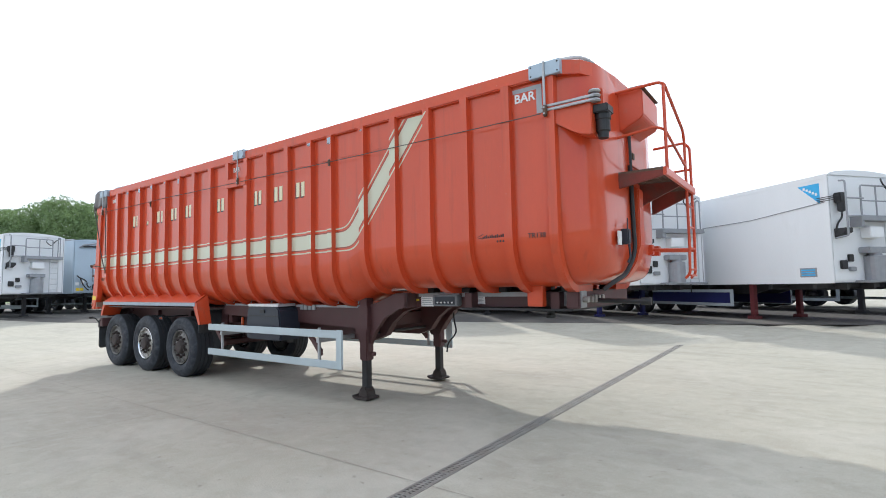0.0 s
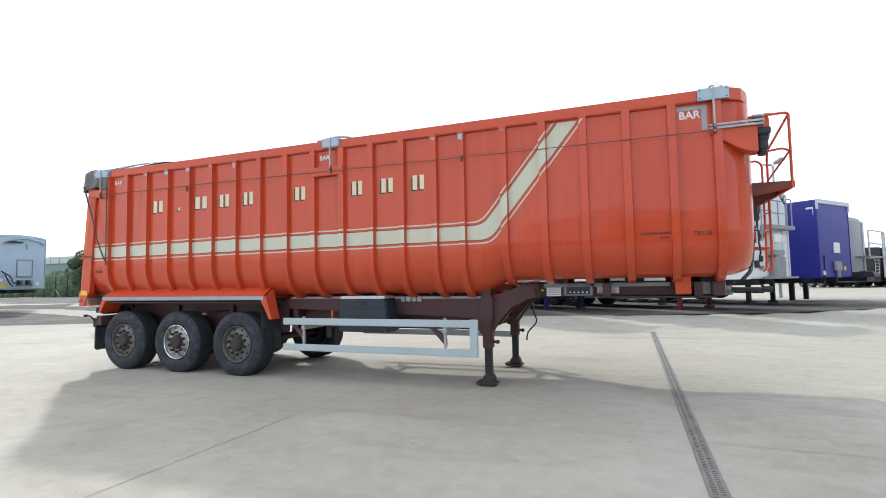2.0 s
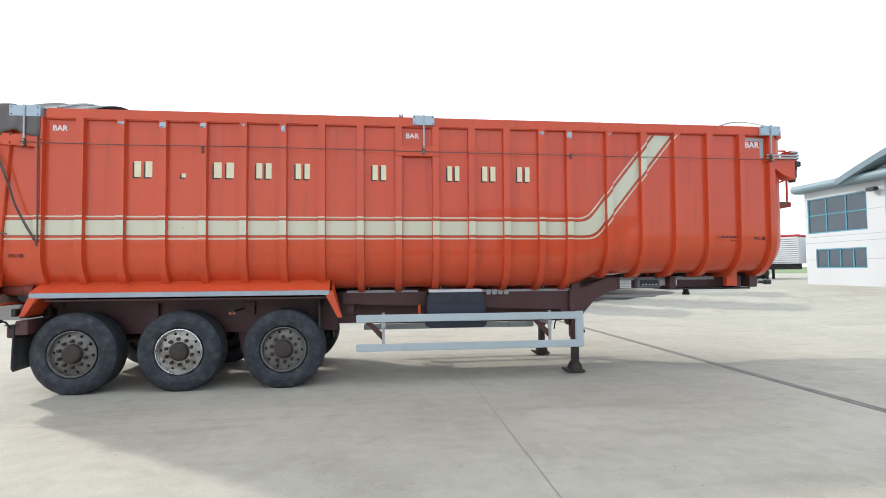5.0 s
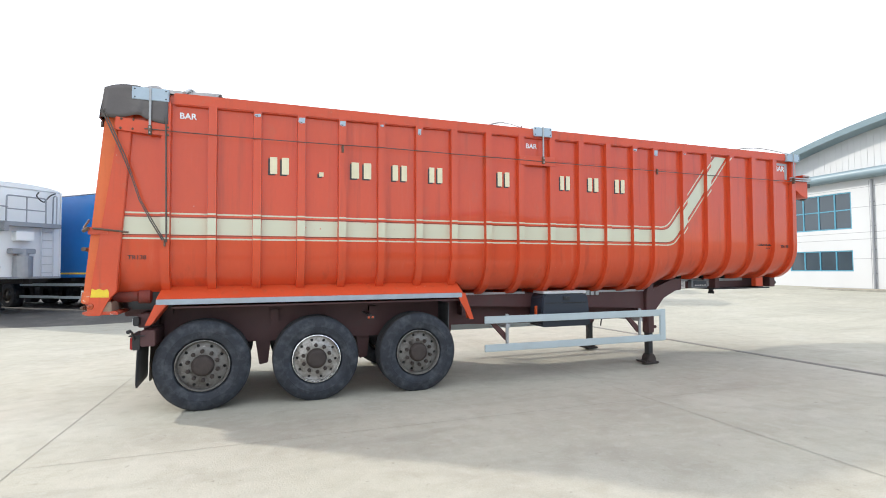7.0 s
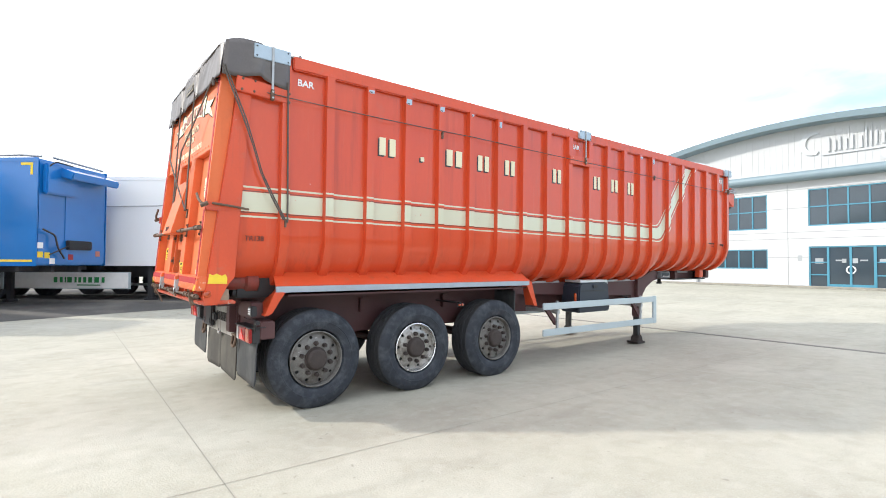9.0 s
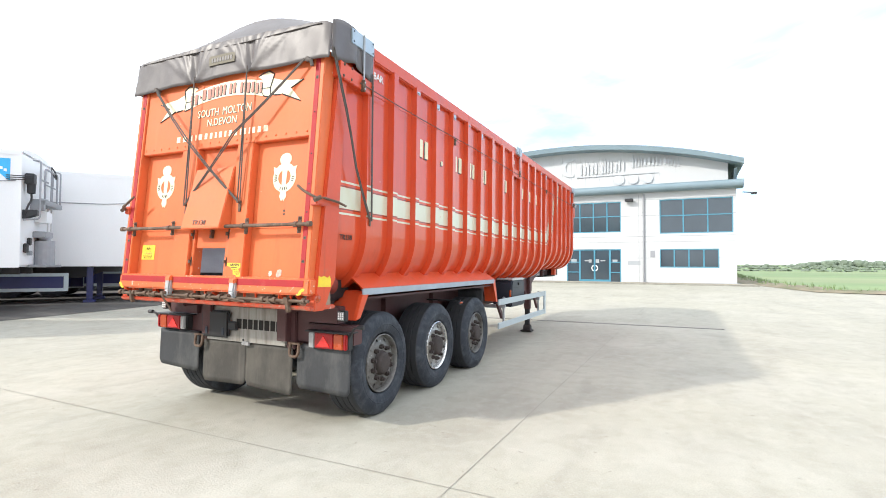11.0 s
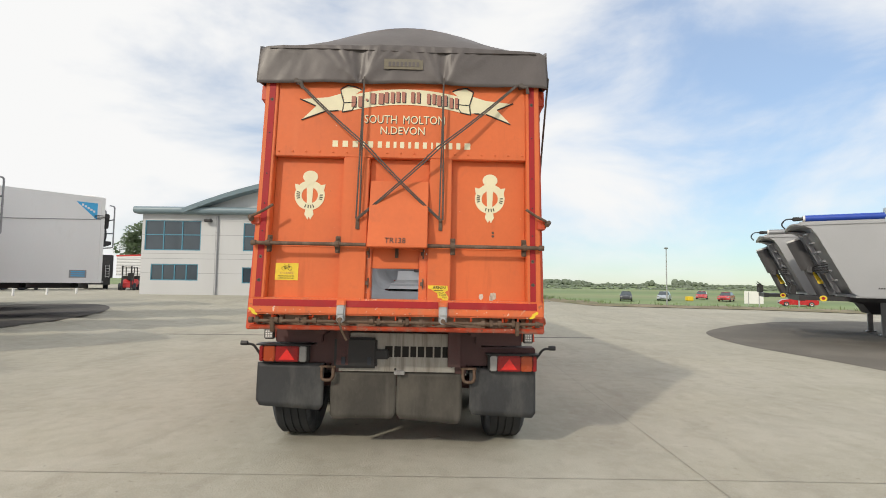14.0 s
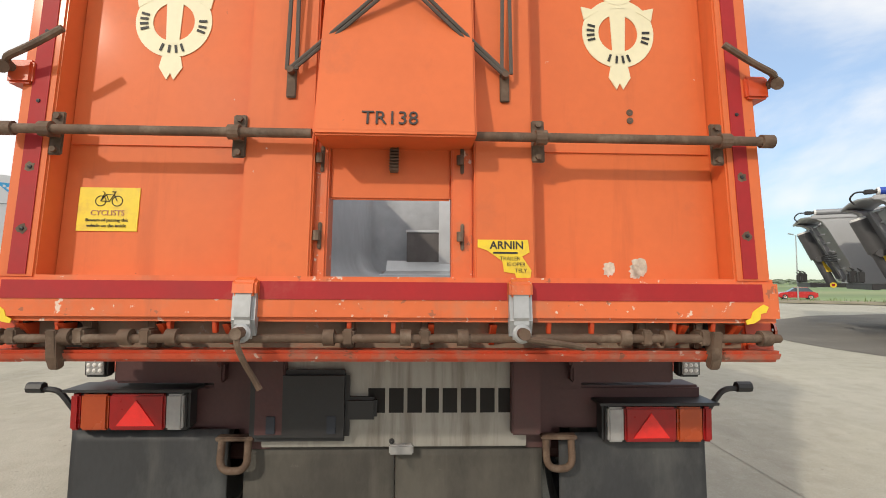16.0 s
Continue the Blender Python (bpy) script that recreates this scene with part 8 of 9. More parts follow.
def low_container(x, y, a, mat, label):
    root = empty("skip_container", Matrix.Translation((x, y, rise(x, y))) @ pose(0, 0, 0, 0, 0, a))
    tagged(root, label, "container", "far containers")
    bm = B()
    prism(bm, [(-1.1, 1.05), (1.1, 1.05), (1.15, 3.25), (-1.15, 3.25)], "x", -8, 0, 0.04)
    part("body", bm, mat, root)
    for k in range(9):
        bm = B()
        box(bm, -7.6 + 0.9 * k, -7.45 + 0.9 * k, -1.20, 1.20, 1.10, 3.22, 0.02)
        part("rib", bm, mat, root)
    for s in (-1, 1):
        bm = B()
        for k in range(5):
            rod(bm, (0.04, s * 0.75 - 0.15, 1.2 + 0.25 * k), (0.04, s * 0.75 + 0.15, 1.2 + 0.25 * k), 0.02, 6)
        for d in (-0.15, 0.15):
            rod(bm, (0.04, s * 0.75 + d, 1.1), (0.04, s * 0.75 + d, 2.3), 0.02, 6)
        part("ladder", bm, M_ALU, root)
    bm = B()
    box(bm, -8, 0, -1.0, 1.0, 0.45, 1.05)
    part("chassis", bm, M_DARK, root)
    for s in (-1, 1):
        for k in range(3):
            parked_wheel(root, -6.8 + 1.3 * k, s * 1.0, s)


low_container(17.0, 50.0, -72, M_NAVY, "low navy steel container on a black chassis")
low_container(19.4, 50.6, -72, M_NAVY, "low navy steel container on a black chassis")
low_container(14.0, 49.0, -72, M_DARK, "low black steel container on a black chassis")


def far_tipper(x, y, a, label):
    root = empty("ribbed_trailer", Matrix.Translation((x, y, rise(x, y))) @ pose(0, 0, 0, 0, 0, a))
    tagged(root, label, "trailer", "far ribbed trailers")
    bm = B()
    box(bm, -10.5, 0, -1.25, 1.25, 1.35, 3.7, 0.04)
    part("body", bm, M_GRP, root)
    for k in range(12):
        bm = B()
        box(bm, -10.4, -0.05, -1.27, 1.27, 1.45 + 0.18 * k, 1.51 + 0.18 * k, 0.01)
        part("plank", bm, M_TRIM, root)
    bm = B()
    box(bm, -10.6, 0.1, -1.3, 1.3, 3.68, 3.86, 0.05)
    part("rolled_sheet", bm, M_REDRIM, root, "red sheet rolled on top")
    bm = B()
    box(bm, -10.4, -0.2, -0.6, 0.6, 0.85, 1.35)
    part("chassis", bm, M_DARK, root)
    for s in (-1, 1):
        bm = B()
        box(bm, -2.6, -2.4, s * 0.9 - 0.08, s * 0.9 + 0.08, 0.0, 1.2, 0.01)
        part("landing_leg", bm, M_DARK, root)
        for k in range(3):
            parked_wheel(root, -6.0 + 1.31 * k, s * 1.2, s)


far_tipper(20.0, 39.0, -97, "white ribbed bulk trailer with a red sheet on top")
far_tipper(28.1, 38.5, -54, "white ribbed bulk trailer with a red sheet on top")
far_tipper(45.6, 44.6, 62, "white ribbed bulk trailer with a red sheet on top")
low_container(30.0, 37.6, 215, M_DARK, "low black steel container on a black chassis")


M_RAM = material("dark_grey_ram_paint", (0.075, 0.075, 0.080), rough=0.45, vary=0.15, scale=4)


def alloy_tipper(x, y, label, roll):
    """Aluminium tipper with a raked nose and its ram, heading +y."""
    root = empty("alloy_tipper", Matrix.Translation((x, y, rise(x, y))) @ pose(0, 0, 0, 0, 0, 62))
    tagged(root, label, "trailer", "parked alloy tippers")
    W = 1.24
    prof = [(-9.5, 1.12), (-1.30, 1.12), (-1.12, 1.25), (-0.42, 2.92), (-0.30, 3.14), (-0.12, 3.26), (0.05, 3.28), (-9.5, 3.28)]
    for s in (-1, 1):
        bm = B()
        prism(bm, prof, "y", s * W - 0.02, s * W + 0.02, 0.006)
        part("side_wall", bm, M_SILVER, root)
        # folded edge of the side with a channel behind it
        bm = B()
        edge = [(-1.16, 1.22), (-0.46, 2.90), (-0.30, 3.16), (0.0, 3.27)]
        for (x0, z0), (x1, z1) in zip(edge, edge[1:]):
            prism(bm, [(x0, z0), (x0 - 0.16, z0), (x1 - 0.16, z1), (x1, z1)], "y", *sorted((s * (W - 0.02), s * (W - 0.34))))
        part("nose_flange", bm, M_SILVER, root)
        bm = B()
        prism(bm, [(-1.02, 1.26), (-0.90, 1.26), (-0.16, 3.02), (-0.28, 3.02)], "y", *sorted((s * 0.34, s * 0.46)), 0.01)
        part("nose_channel", bm, M_TRIM, root, "grey channel beside the ram")
        for k in range(6):
            bm = B()
            xx, zz = -0.86 + 0.12 * k, 1.62 + 0.28 * k
            box(bm, xx - 0.02, xx + 0.05, min(s * 0.44, s * 0.95), max(s * 0.44, s * 0.95), zz - 0.02, zz + 0.02)
            part("nose_stay", bm, M_TRIM, root)
        bm = B()
        box(bm, -9.5, -0.02, s * W - 0.05, s * W + 0.05, 3.24, 3.36, 0.015)
        part("top_rail", bm, M_SILVER, root)
    bm = B()
    sheet(bm, 8, 9, lambda i, j: (-1.28 + 0.86 * i / 7 - 0.14 * math.cos(math.pi * (j / 8 - 0.5)), -W + 2 * W * j / 8, 1.20 + 2.0 * i / 7))
    ob = part("nose_sheet", bm, M_SILVER, root, smooth=True)
    ob.modifiers.new("thickness", "SOLIDIFY").thickness = 0.03
    bm = B()
    box(bm, -9.5, -1.2, -W, W, 1.10, 1.16)
    part("floor", bm, M_SILVER, root)
    bm = B()
    sheet(bm, 6, 9, lambda i, j: (-0.62 + 0.70 * i / 5, -W + 2 * W * j / 8, 3.30 + 0.10 * math.sin(math.pi * j / 8) + 0.03 * math.sin(math.pi * i / 5)))
    ob = part("nose_canopy", bm, M_SILVER, root, smooth=True)
    ob.modifiers.new("thickness", "SOLIDIFY").thickness = 0.05
    bm = B()
    rod(bm, (-0.15, W - 0.02, 3.45), (-9.5, W - 0.02, 3.45), 0.095, 16)
    part("rolled_sheet", bm, roll, root, smooth=True)
    bm = B()
    rod(bm, (-0.15, W - 0.02, 3.45), (-0.10, W - 0.02, 3.45), 0.09, 14)
    part("roll_end", bm, M_WHITE, root)
    bm = B()
    rod(bm, (-0.11, W - 0.02, 3.45), (0.02, W - 0.02, 3.44), 0.05, 12)
    box(bm, -0.04, 0.14, W - 0.09, W + 0.05, 3.39, 3.50, 0.02)
    part("roll_motor", bm, M_BLACK, root, "black roll motor")
    bm = B()
    tube(bm, rounded([(0.12, W, 3.45), (0.30, W - 0.05, 3.46), (0.40, W - 0.1, 3.30), (0.30, W - 0.1, 3.16)], 0.1), 0.02)
    part("motor_hose", bm, M_BLACK, root, smooth=True)
    for x0 in (-1.9, -4.5, -7.5):
        bm = B()
        box(bm, x0 - 0.05, x0 + 0.05, W - 0.12, W + 0.07, 3.25, 3.66, 0.01)
        part("sheet_stop", bm, M_GUARD, root)
    # tipping ram in three stages, with its cap, tape and pipes
    a, b = Vector((-0.02, 0.0, 2.86)), Vector((-0.72, 0.0, 1.08))
    d = (b - a).normalized()
    bm = B()
    rod(bm, a, a + d * 0.95, 0.19, 20)
    part("ram_cover", bm, M_RAM, root, "dark grey ram cover", smooth=True)
    bm = B()
    rod(bm, a + d * 0.93, b, 0.135, 18)
    part("tipping_ram", bm, M_RAM, root, "dark grey tipping ram", smooth=True)
    bm = B()
    rod(bm, a - d * 0.06, a, 0.175, 20)
    part("ram_cap", bm, M_WHITE, root, "white ram cap")
    bm = B()
    p = a + d * 1.30
    prism(bm, [(p.x + 0.03, p.z + 0.26), (p.x + 0.08, p.z + 0.26), (p.x - 0.04, p.z - 0.06), (p.x - 0.18, p.z - 0.06), (p.x - 0.20, p.z - 0.14), (p.x - 0.06, p.z - 0.14)], "y", 0.138, 0.146)
    part("ram_tape", bm, M_YELLOW, root, "yellow warning tape")
    p = a + d * 0.98
    bm = B()
    rod(bm, (p.x, -0.26, p.z), (p.x, 0.26, p.z), 0.10, 12)
    part("ram_trunnion", bm, M_RAM, root)
    for k in range(4):
        bm = B()
        tube(bm, [(p.x, 0.1, p.z + 0.02), (p.x - 0.12, 0.45, p.z + 0.12 - 0.07 * k), (p.x - 0.28, 0.95, p.z + 0.14 - 0.08 * k)], 0.022, 6)
        part("ram_pipe", bm, M_BLACK, root)
    bm = B()
    prism(bm, [(-9.3, 1.10), (-9.3, 0.62), (-3.0, 0.62), (-2.8, 0.86), (-2.3, 0.95), (-1.7, 0.98), (-0.15, 1.0), (-0.15, 1.12)], "y", -0.62, 0.62, 0.01)
    part("chassis", bm, M_DARK, root)
    bm = B()
    box(bm, -0.12, 0.04, -1.1, 1.1, 0.99, 1.14, 0.01)
    part("coupling_head", bm, M_BLACK, root)
    for y0, z1 in ((-0.6, 1.42), (-0.3, 1.50), (0.15, 1.38), (0.4, 1.46)):
        bm = B()
        box(bm, 0.0, 0.13, y0 - 0.06, y0 + 0.06, 1.16, z1, 0.02)
        tube(bm, [(0.06, y0, z1), (0.14, y0 + 0.04, z1 + 0.08), (0.06, y0 + 0.10, z1 + 0.02)], 0.015, 6)
        part("air_socket", bm, M_BLACK, root)
    bm = B()
    box(bm, -0.02, 0.10, -0.9, -0.65, 1.14, 1.24, 0.01)
    part("lamp_socket", bm, M_GALV, root)
    bm = B()
    lathe(bm, [(0.0, 0.085), (0.03, 0.085), (0.03, 0.045)], (-0.52, 1.10, 1.07), "y", 18)
    lathe(bm, [(0.02, 0.045), (0.025, 0.001)], (-0.52, 1.10, 1.07), "y", 18, mi=1)
    part("yellow_ring", bm, [M_YELLOW, M_MAROON], root, "yellow ring round a dark red coupling")
    for s in (-1, 1):
        bm = B()
        box(bm, -3.35, -3.20, s * 0.85 - 0.07, s * 0.85 + 0.07, 0.05, 1.0, 0.01)
        box(bm, -3.42, -3.13, s * 0.85 - 0.13, s * 0.85 + 0.13, 0.0, 0.06, 0.01)
        part("landing_leg", bm, M_GALV, root)
        for k in range(3):
            parked_wheel(root, -7.7 + 1.31 * k, s * 1.2, s)
    for k in range(6):
        bm = B()
        box(bm, -1.95 + 0.05 * k, -1.915 + 0.05 * k, W + 0.02, W + 0.024, 1.36, 1.40)
        part("small_print_bar", bm, M_INK, root)
    # the body stands high over its running gear
    for ob in root.children:
        if not ob.name.startswith("wheel"):
            for v in ob.data.vertices:
                v.co.z += 0.20 * smooth01((v.co.z - 0.35) / 0.7) * max(0.0, 3.45 - v.co.z) / 2.4
    return root


alloy_tipper(-2.20, -4.80, "aluminium tipping trailer with a raked nose and blue rolled sheet", M_BLUEROLL)
alloy_tipper(1.50, -6.20, "aluminium tipping trailer with a raked nose and grey rolled sheet", M_TRIM)


# ---- office building ----
M_PAVING = material("pale_tan_paving", (0.36, 0.325, 0.25), rough=0.9, vary=0.2, scale=0.8, grain=20, bump=0.15, bump_scale=40,
                    dirt=(0.24, 0.21, 0.15), dirt_amount=0.35, dirt_scale=0.9)
bm = B()
box(bm, 16.15, 17.74, -1.5, 27.0, 0.10, 0.425, 0.01)
tagged(link("pavement", bm, M_PAVING), "narrow tan paved strip along the office wall", "pavement", kind="structure")
bm = B()
box(bm, 16.02, 16.148, -1.5, 27.0, 0.10, 0.440, 0.015)
tagged(link("kerb", bm, M_JOINT), "low grey concrete kerb beside the pavement", "kerb", kind="structure")

BX, BY0, BY1, BZ = 17.75, -0.58, 26.40, 0.30
WINDOWS = [(-0.42, 3.55, 3.45, 5.56, 3), (5.82, 9.25, 3.60, 5.56, 4), (11.20, 14.25, 3.52, 5.46, 4), (16.05, 19.40, 3.52, 5.46, 4), (22.33, 26.20, 3.52, 5.60, 3),
           (0.32, 3.55, 1.36, 2.50, 4), (11.20, 14.25, 1.30, 2.40, 4), (16.05, 19.40, 1.30, 2.40, 4), (22.44, 25.70, 1.45, 2.58, 4)]
DOORS = [(5.82, 9.25, 0.40, 2.52)]


def arch(y):
    return 9.22 - 0.0150 * (y - 9.4) ** 2


def make_office():
    root = empty("office_building", Matrix())
    tagged(root, "white panelled two-storey office with arched grey roof and blue windows", "building")
    # front wall with openings, in cells
    ys = sorted({BY0, BY1} | {v for w in WINDOWS for v in w[:2]} | {v for w in DOORS for v in w[:2]})
    zs = sorted({BZ - 0.3, 6.08} | {v for w in WINDOWS for v in w[2:4]} | {v for w in DOORS for v in w[2:4]})
    bm = B()
    for y0, y1 in zip(ys, ys[1:]):
        for z0, z1 in zip(zs, zs[1:]):
            yc, zc = (y0 + y1) / 2, (z0 + z1) / 2
            if any(a < yc < b and c < zc < d for a, b, c, d, *_ in WINDOWS + DOORS):
                continue
            box(bm, BX, BX + 0.30, y0, y1, z0, z1)
    bmesh.ops.remove_doubles(bm, verts=bm.verts, dist=0.001)
    part("front_wall", bm, M_CLAD, root, "white flat-panel front wall")
    for z in (1.95, 2.95, 3.30, 4.6, 5.6):
        for a, b in ((BY0, BY1),):
            spans = [(BY0, BY1)]
            for w in WINDOWS + DOORS:
                if w[2] < z < w[3]:
                    spans = [s for p in spans for s in ((p[0], min(p[1], w[0])), (max(p[0], w[1]), p[1])) if s[1] - s[0] > 0.02]
            for s0, s1 in spans:
                bm = B()
                box(bm, BX - 0.004, BX + 0.002, s0, s1, z - 0.012, z + 0.012)
                part("panel_joint", bm, M_TRIM, root)
    for y in (4.75, 10.2, 15.2, 21.3):
        bm = B()
        box(bm, BX - 0.004, BX + 0.002, y - 0.012, y + 0.012, BZ, 5.9)
        part("panel_joint", bm, M_TRIM, root)
    bm = B()
    box(bm, BX + 0.3, 45, BY0, BY0 + 0.3, BZ - 0.3, 6.4)
    part("south_wall", bm, M_CLAD, root)
    bm = B()
    box(bm, BX + 0.3, 45, BY1 - 0.3, BY1, BZ - 0.3, 6.4)
    part("north_wall", bm, M_CLAD, root)
    bm = B()
    box(bm, 44.7, 45, BY0 + 0.3, BY1 - 0.3, BZ - 0.3, 6.4)
    part("rear_wall", bm, M_CLAD, root)
    bm = B()
    box(bm, BX + 0.3, BX + 6.5, BY0 + 0.3, BY1 - 0.3, 2.75, 3.1)
    box(bm, BX + 6.2, BX + 6.5, BY0 + 0.3, BY1 - 0.3, 0.3, 6.2)
    part("inner_floor_and_wall", bm, M_TRIM, root)
    bm = B()
    box(bm, BX - 0.02, BX + 0.06, BY0, BY1, BZ - 0.2, BZ + 0.14)
    part("plinth", bm, M_TRIM, root)
    # gutter: bull-nosed overhang
    bm = B()
    prism(bm, [(BX - 0.62 + 0.24 * (1 - math.cos(t)), 6.27 + 0.24 * math.sin(t)) for t in [math.pi * 0.5 * k / 6 for k in range(7)]] + [(BX + 0.3, 6.51), (BX + 0.3, 6.03), (BX - 0.36, 6.03)]
          + [(BX - 0.62 + 0.24 * (1 - math.cos(t)), 6.27 - 0.24 * math.sin(t)) for t in [math.pi * 0.5 * (6 - k) / 6 for k in range(1, 6)]], "y", BY0 - 0.35, BY1 + 0.35)
    part("eaves_edge", bm, M_ROOF, root, "rounded grey-green eaves", smooth=True)
    # gable with upright ribs under the arch
    bm = B()
    n = 46
    Y0, Y1 = BY0 + 0.4, 22.4
    pts = [(Y0 + (Y1 - Y0) * k / n, arch(Y0 + (Y1 - Y0) * k / n) - 0.2) for k in range(n + 1)]
    prism(bm, [(Y0, 6.3)] + pts + [(Y1, 6.3)], "x", BX + 0.06, BX + 0.3)
    part("gable", bm, M_CLAD, root, "white ribbed gable")
    for k in range(74):
        y = Y0 + 0.15 + 0.3 * k
        if y > Y1 - 0.2:
            break
        top = arch(y) - 0.2
        if top < 6.5:
            continue
        bm = B()
        box(bm, BX + 0.048, BX + 0.06, y - 0.03, y + 0.03, 6.51, top)
        part("gable_rib", bm, M_CLAD, root)
    # arched roof
    bm = B()
    ysr = [BY0 - 0.35 + (23.3 - BY0 + 0.35) * k / 40 for k in range(41)]

    def roof(i, j):
        y = ysr[i]
        z = arch(y)
        return ((BX - 0.85, y, z - 0.30), (BX - 0.90, y, z), (45.5, y, z), (45.5, y, z - 0.30))[j % 4]
    sheet(bm, 41, 5, roof)
    bmesh.ops.remove_doubles(bm, verts=bm.verts, dist=0.0005)
    bmesh.ops.holes_fill(bm, edges=bm.edges)
    part("roof", bm, M_ROOF, root, "arched grey-green roof with deep fascia")
    bm = B()
    prism(bm, [(BX - 0.5, arch(BY0 - 0.9) - 0.3), (BX + 5, arch(BY0 - 0.9) - 0.3), (BX + 5, 6.45), (BX + 0.3, 6.45)], "y", BY0 - 0.05, BY0 + 0.1)
    part("roof_cheek", bm, M_ROOF, root)
    # windows
    for i, (y0, y1, z0, z1, k) in enumerate(WINDOWS):
        w = empty("window", Matrix())
        w.parent = root
        bm = B()
        f = 0.06
        for a, b, c, d in ((y0, y1, z0, z0 + f), (y0, y1, z1 - f, z1), (y0, y0 + f, z0 + f, z1 - f), (y1 - f, y1, z0 + f, z1 - f)):
            box(bm, BX + 0.02, BX + 0.12, a, b, c, d)
        for q in range(1, k):
            y = y0 + (y1 - y0) * q / k
            box(bm, BX + 0.025, BX + 0.115, y - 0.035, y + 0.035, z0 + f, z1 - f)
        if z1 - z0 > 1.5:
            zc = z0 + (z1 - z0) * 0.52
            box(bm, BX + 0.03, BX + 0.11, y0 + f, y1 - f, zc - 0.03, zc + 0.03)
        part("window_frame", bm, M_FRAME, w)
        for q in range(k):
            a, b = y0 + (y1 - y0) * q / k, y0 + (y1 - y0) * (q + 1) / k
            bm = B()
            box(bm, BX + 0.06, BX + 0.075, a + 0.03, b - 0.03, z0 + 0.04, z1 - 0.04)
            part("pane", bm, M_GLASS, w)
    # entrance
    y0, y1, z0, z1 = DOORS[0]
    d = empty("entrance", Matrix())
    d.parent = root
    bm = B()
    for a, b in ((y0, y0 + 0.07), (6.45, 6.57), (7.42, 7.52), (8.36, 8.46), (y1 - 0.07, y1)):
        box(bm, BX + 0.02, BX + 0.12, a, b, z0, z1)
    for a, b, c, e in ((y0, y1, z1 - 0.07, z1), (y0, 6.45, 1.0, 1.06), (y0, 6.45, 1.65, 1.71), (8.46, y1, 1.0, 1.06), (8.46, y1, 1.65, 1.71), (6.57, 8.36, z0, z0 + 0.16)):
        box(bm, BX + 0.025, BX + 0.115, a, b, c, e)
    part("door_frame", bm, M_FRAME, d)
    for a, b in ((y0, 6.5), (6.5, 7.47), (7.47, 8.41), (8.41, y1)):
        bm = B()
        box(bm, BX + 0.06, BX + 0.075, a + 0.03, b - 0.03, z0 + 0.02, z1 - 0.04)
        part("pane", bm, M_GLASS, d)
    bm = B()
    lathe(bm, [(0.0, 0.15), (-0.004, 0.15), (-0.004, 0.21), (0.0, 0.21)], (BX + 0.055, 7.47, 1.30), "x", 24)
    part("door_ring", bm, M_WHITE, d, "white ring on the doors")
    bm = B()
    for y, z, w, hh in ((6.95, 1.78, 0.30, 0.07), (7.95, 1.78, 0.30, 0.07), (7.30, 1.76, 0.22, 0.24), (7.75, 1.76, 0.18, 0.20), (6.2, 1.75, 0.3, 0.2), (8.8, 1.75, 0.35, 0.28)):
        box(bm, BX + 0.05, BX + 0.06, y - w / 2, y + w / 2, z - hh / 2, z + hh / 2)
    part("door_notices", bm, M_GREYTAPE, d)
    # pipes, lamps, plates, bell box
    for y in (4.46, 15.05, 21.15):
        bm = B()
        rod(bm, (BX - 0.07, y, BZ), (BX - 0.07, y, 5.95), 0.055, 10)
        for z in (1.2, 2.4, 3.6, 4.8):
            box(bm, BX - 0.10, BX, y - 0.08, y + 0.08, z - 0.02, z + 0.02)
        part("downpipe", bm, M_TRIM, root, "grey downpipe")
    for y in (5.3, 21.75):
        bm = B()
        box(bm, BX - 0.40, BX - 0.12, y - 0.25, y + 0.25, 5.48, 5.68, 0.03)
        rod(bm, (BX - 0.2, y, 5.6), (BX, y, 5.6), 0.03, 8)
        part("flood_lamp", bm, M_BLACK, root, "dark flood lamp")
    for y, z, w, hh, mt in ((5.05, 1.63, 0.75, 0.26, M_GREYTAPE), (3.95, 2.2, 0.28, 0.42, M_TRIM), (9.65, 1.9, 0.2, 0.3, M_GREYTAPE)):
        bm = B()
        box(bm, BX - 0.012, BX, y - w / 2, y + w / 2, z - hh / 2, z + hh / 2)
        part("notice", bm, mt, root)
    bm = B()
    tube(bm, [(BX - 0.3, BY0 - 0.3, 5.75), (BX - 0.35, BY0 - 0.75, 5.68)], 0.03)
    box(bm, BX - 0.45, BX - 0.25, BY0 - 1.0, BY0 - 0.7, 5.58, 5.70, 0.02)
    part("camera_arm", bm, M_BLACK, root)
    # the sign on the gable, as plain shapes
    bm = B()
    for k in range(16):
        a0, a1 = radians(70 + 13.5 * k), radians(70 + 13.5 * (k + 1))
        q = []
        for t, r, c in ((a0, 0.62, 0), (a1, 0.62, 0), (a1, 0.46, 0.14), (a0, 0.46, 0.14)):
            q.append((9.0 - c - 0.0 + -(r * math.cos(t)) * 1.0, 7.95 + r * math.sin(t)))
        prism(bm, [(9.0 + (9.0 - p[0]) * -1, p[1]) for p in q], "x", BX - 0.02, BX + 0.03)
    part("sign_crescent", bm, M_SIGN, root)
    bm = B()
    box(bm, BX - 0.02, BX + 0.03, 3.6, 8.6, 7.25, 7.33, 0.01)
    part("sign_underline", bm, M_SIGN, root)
    y = 8.35
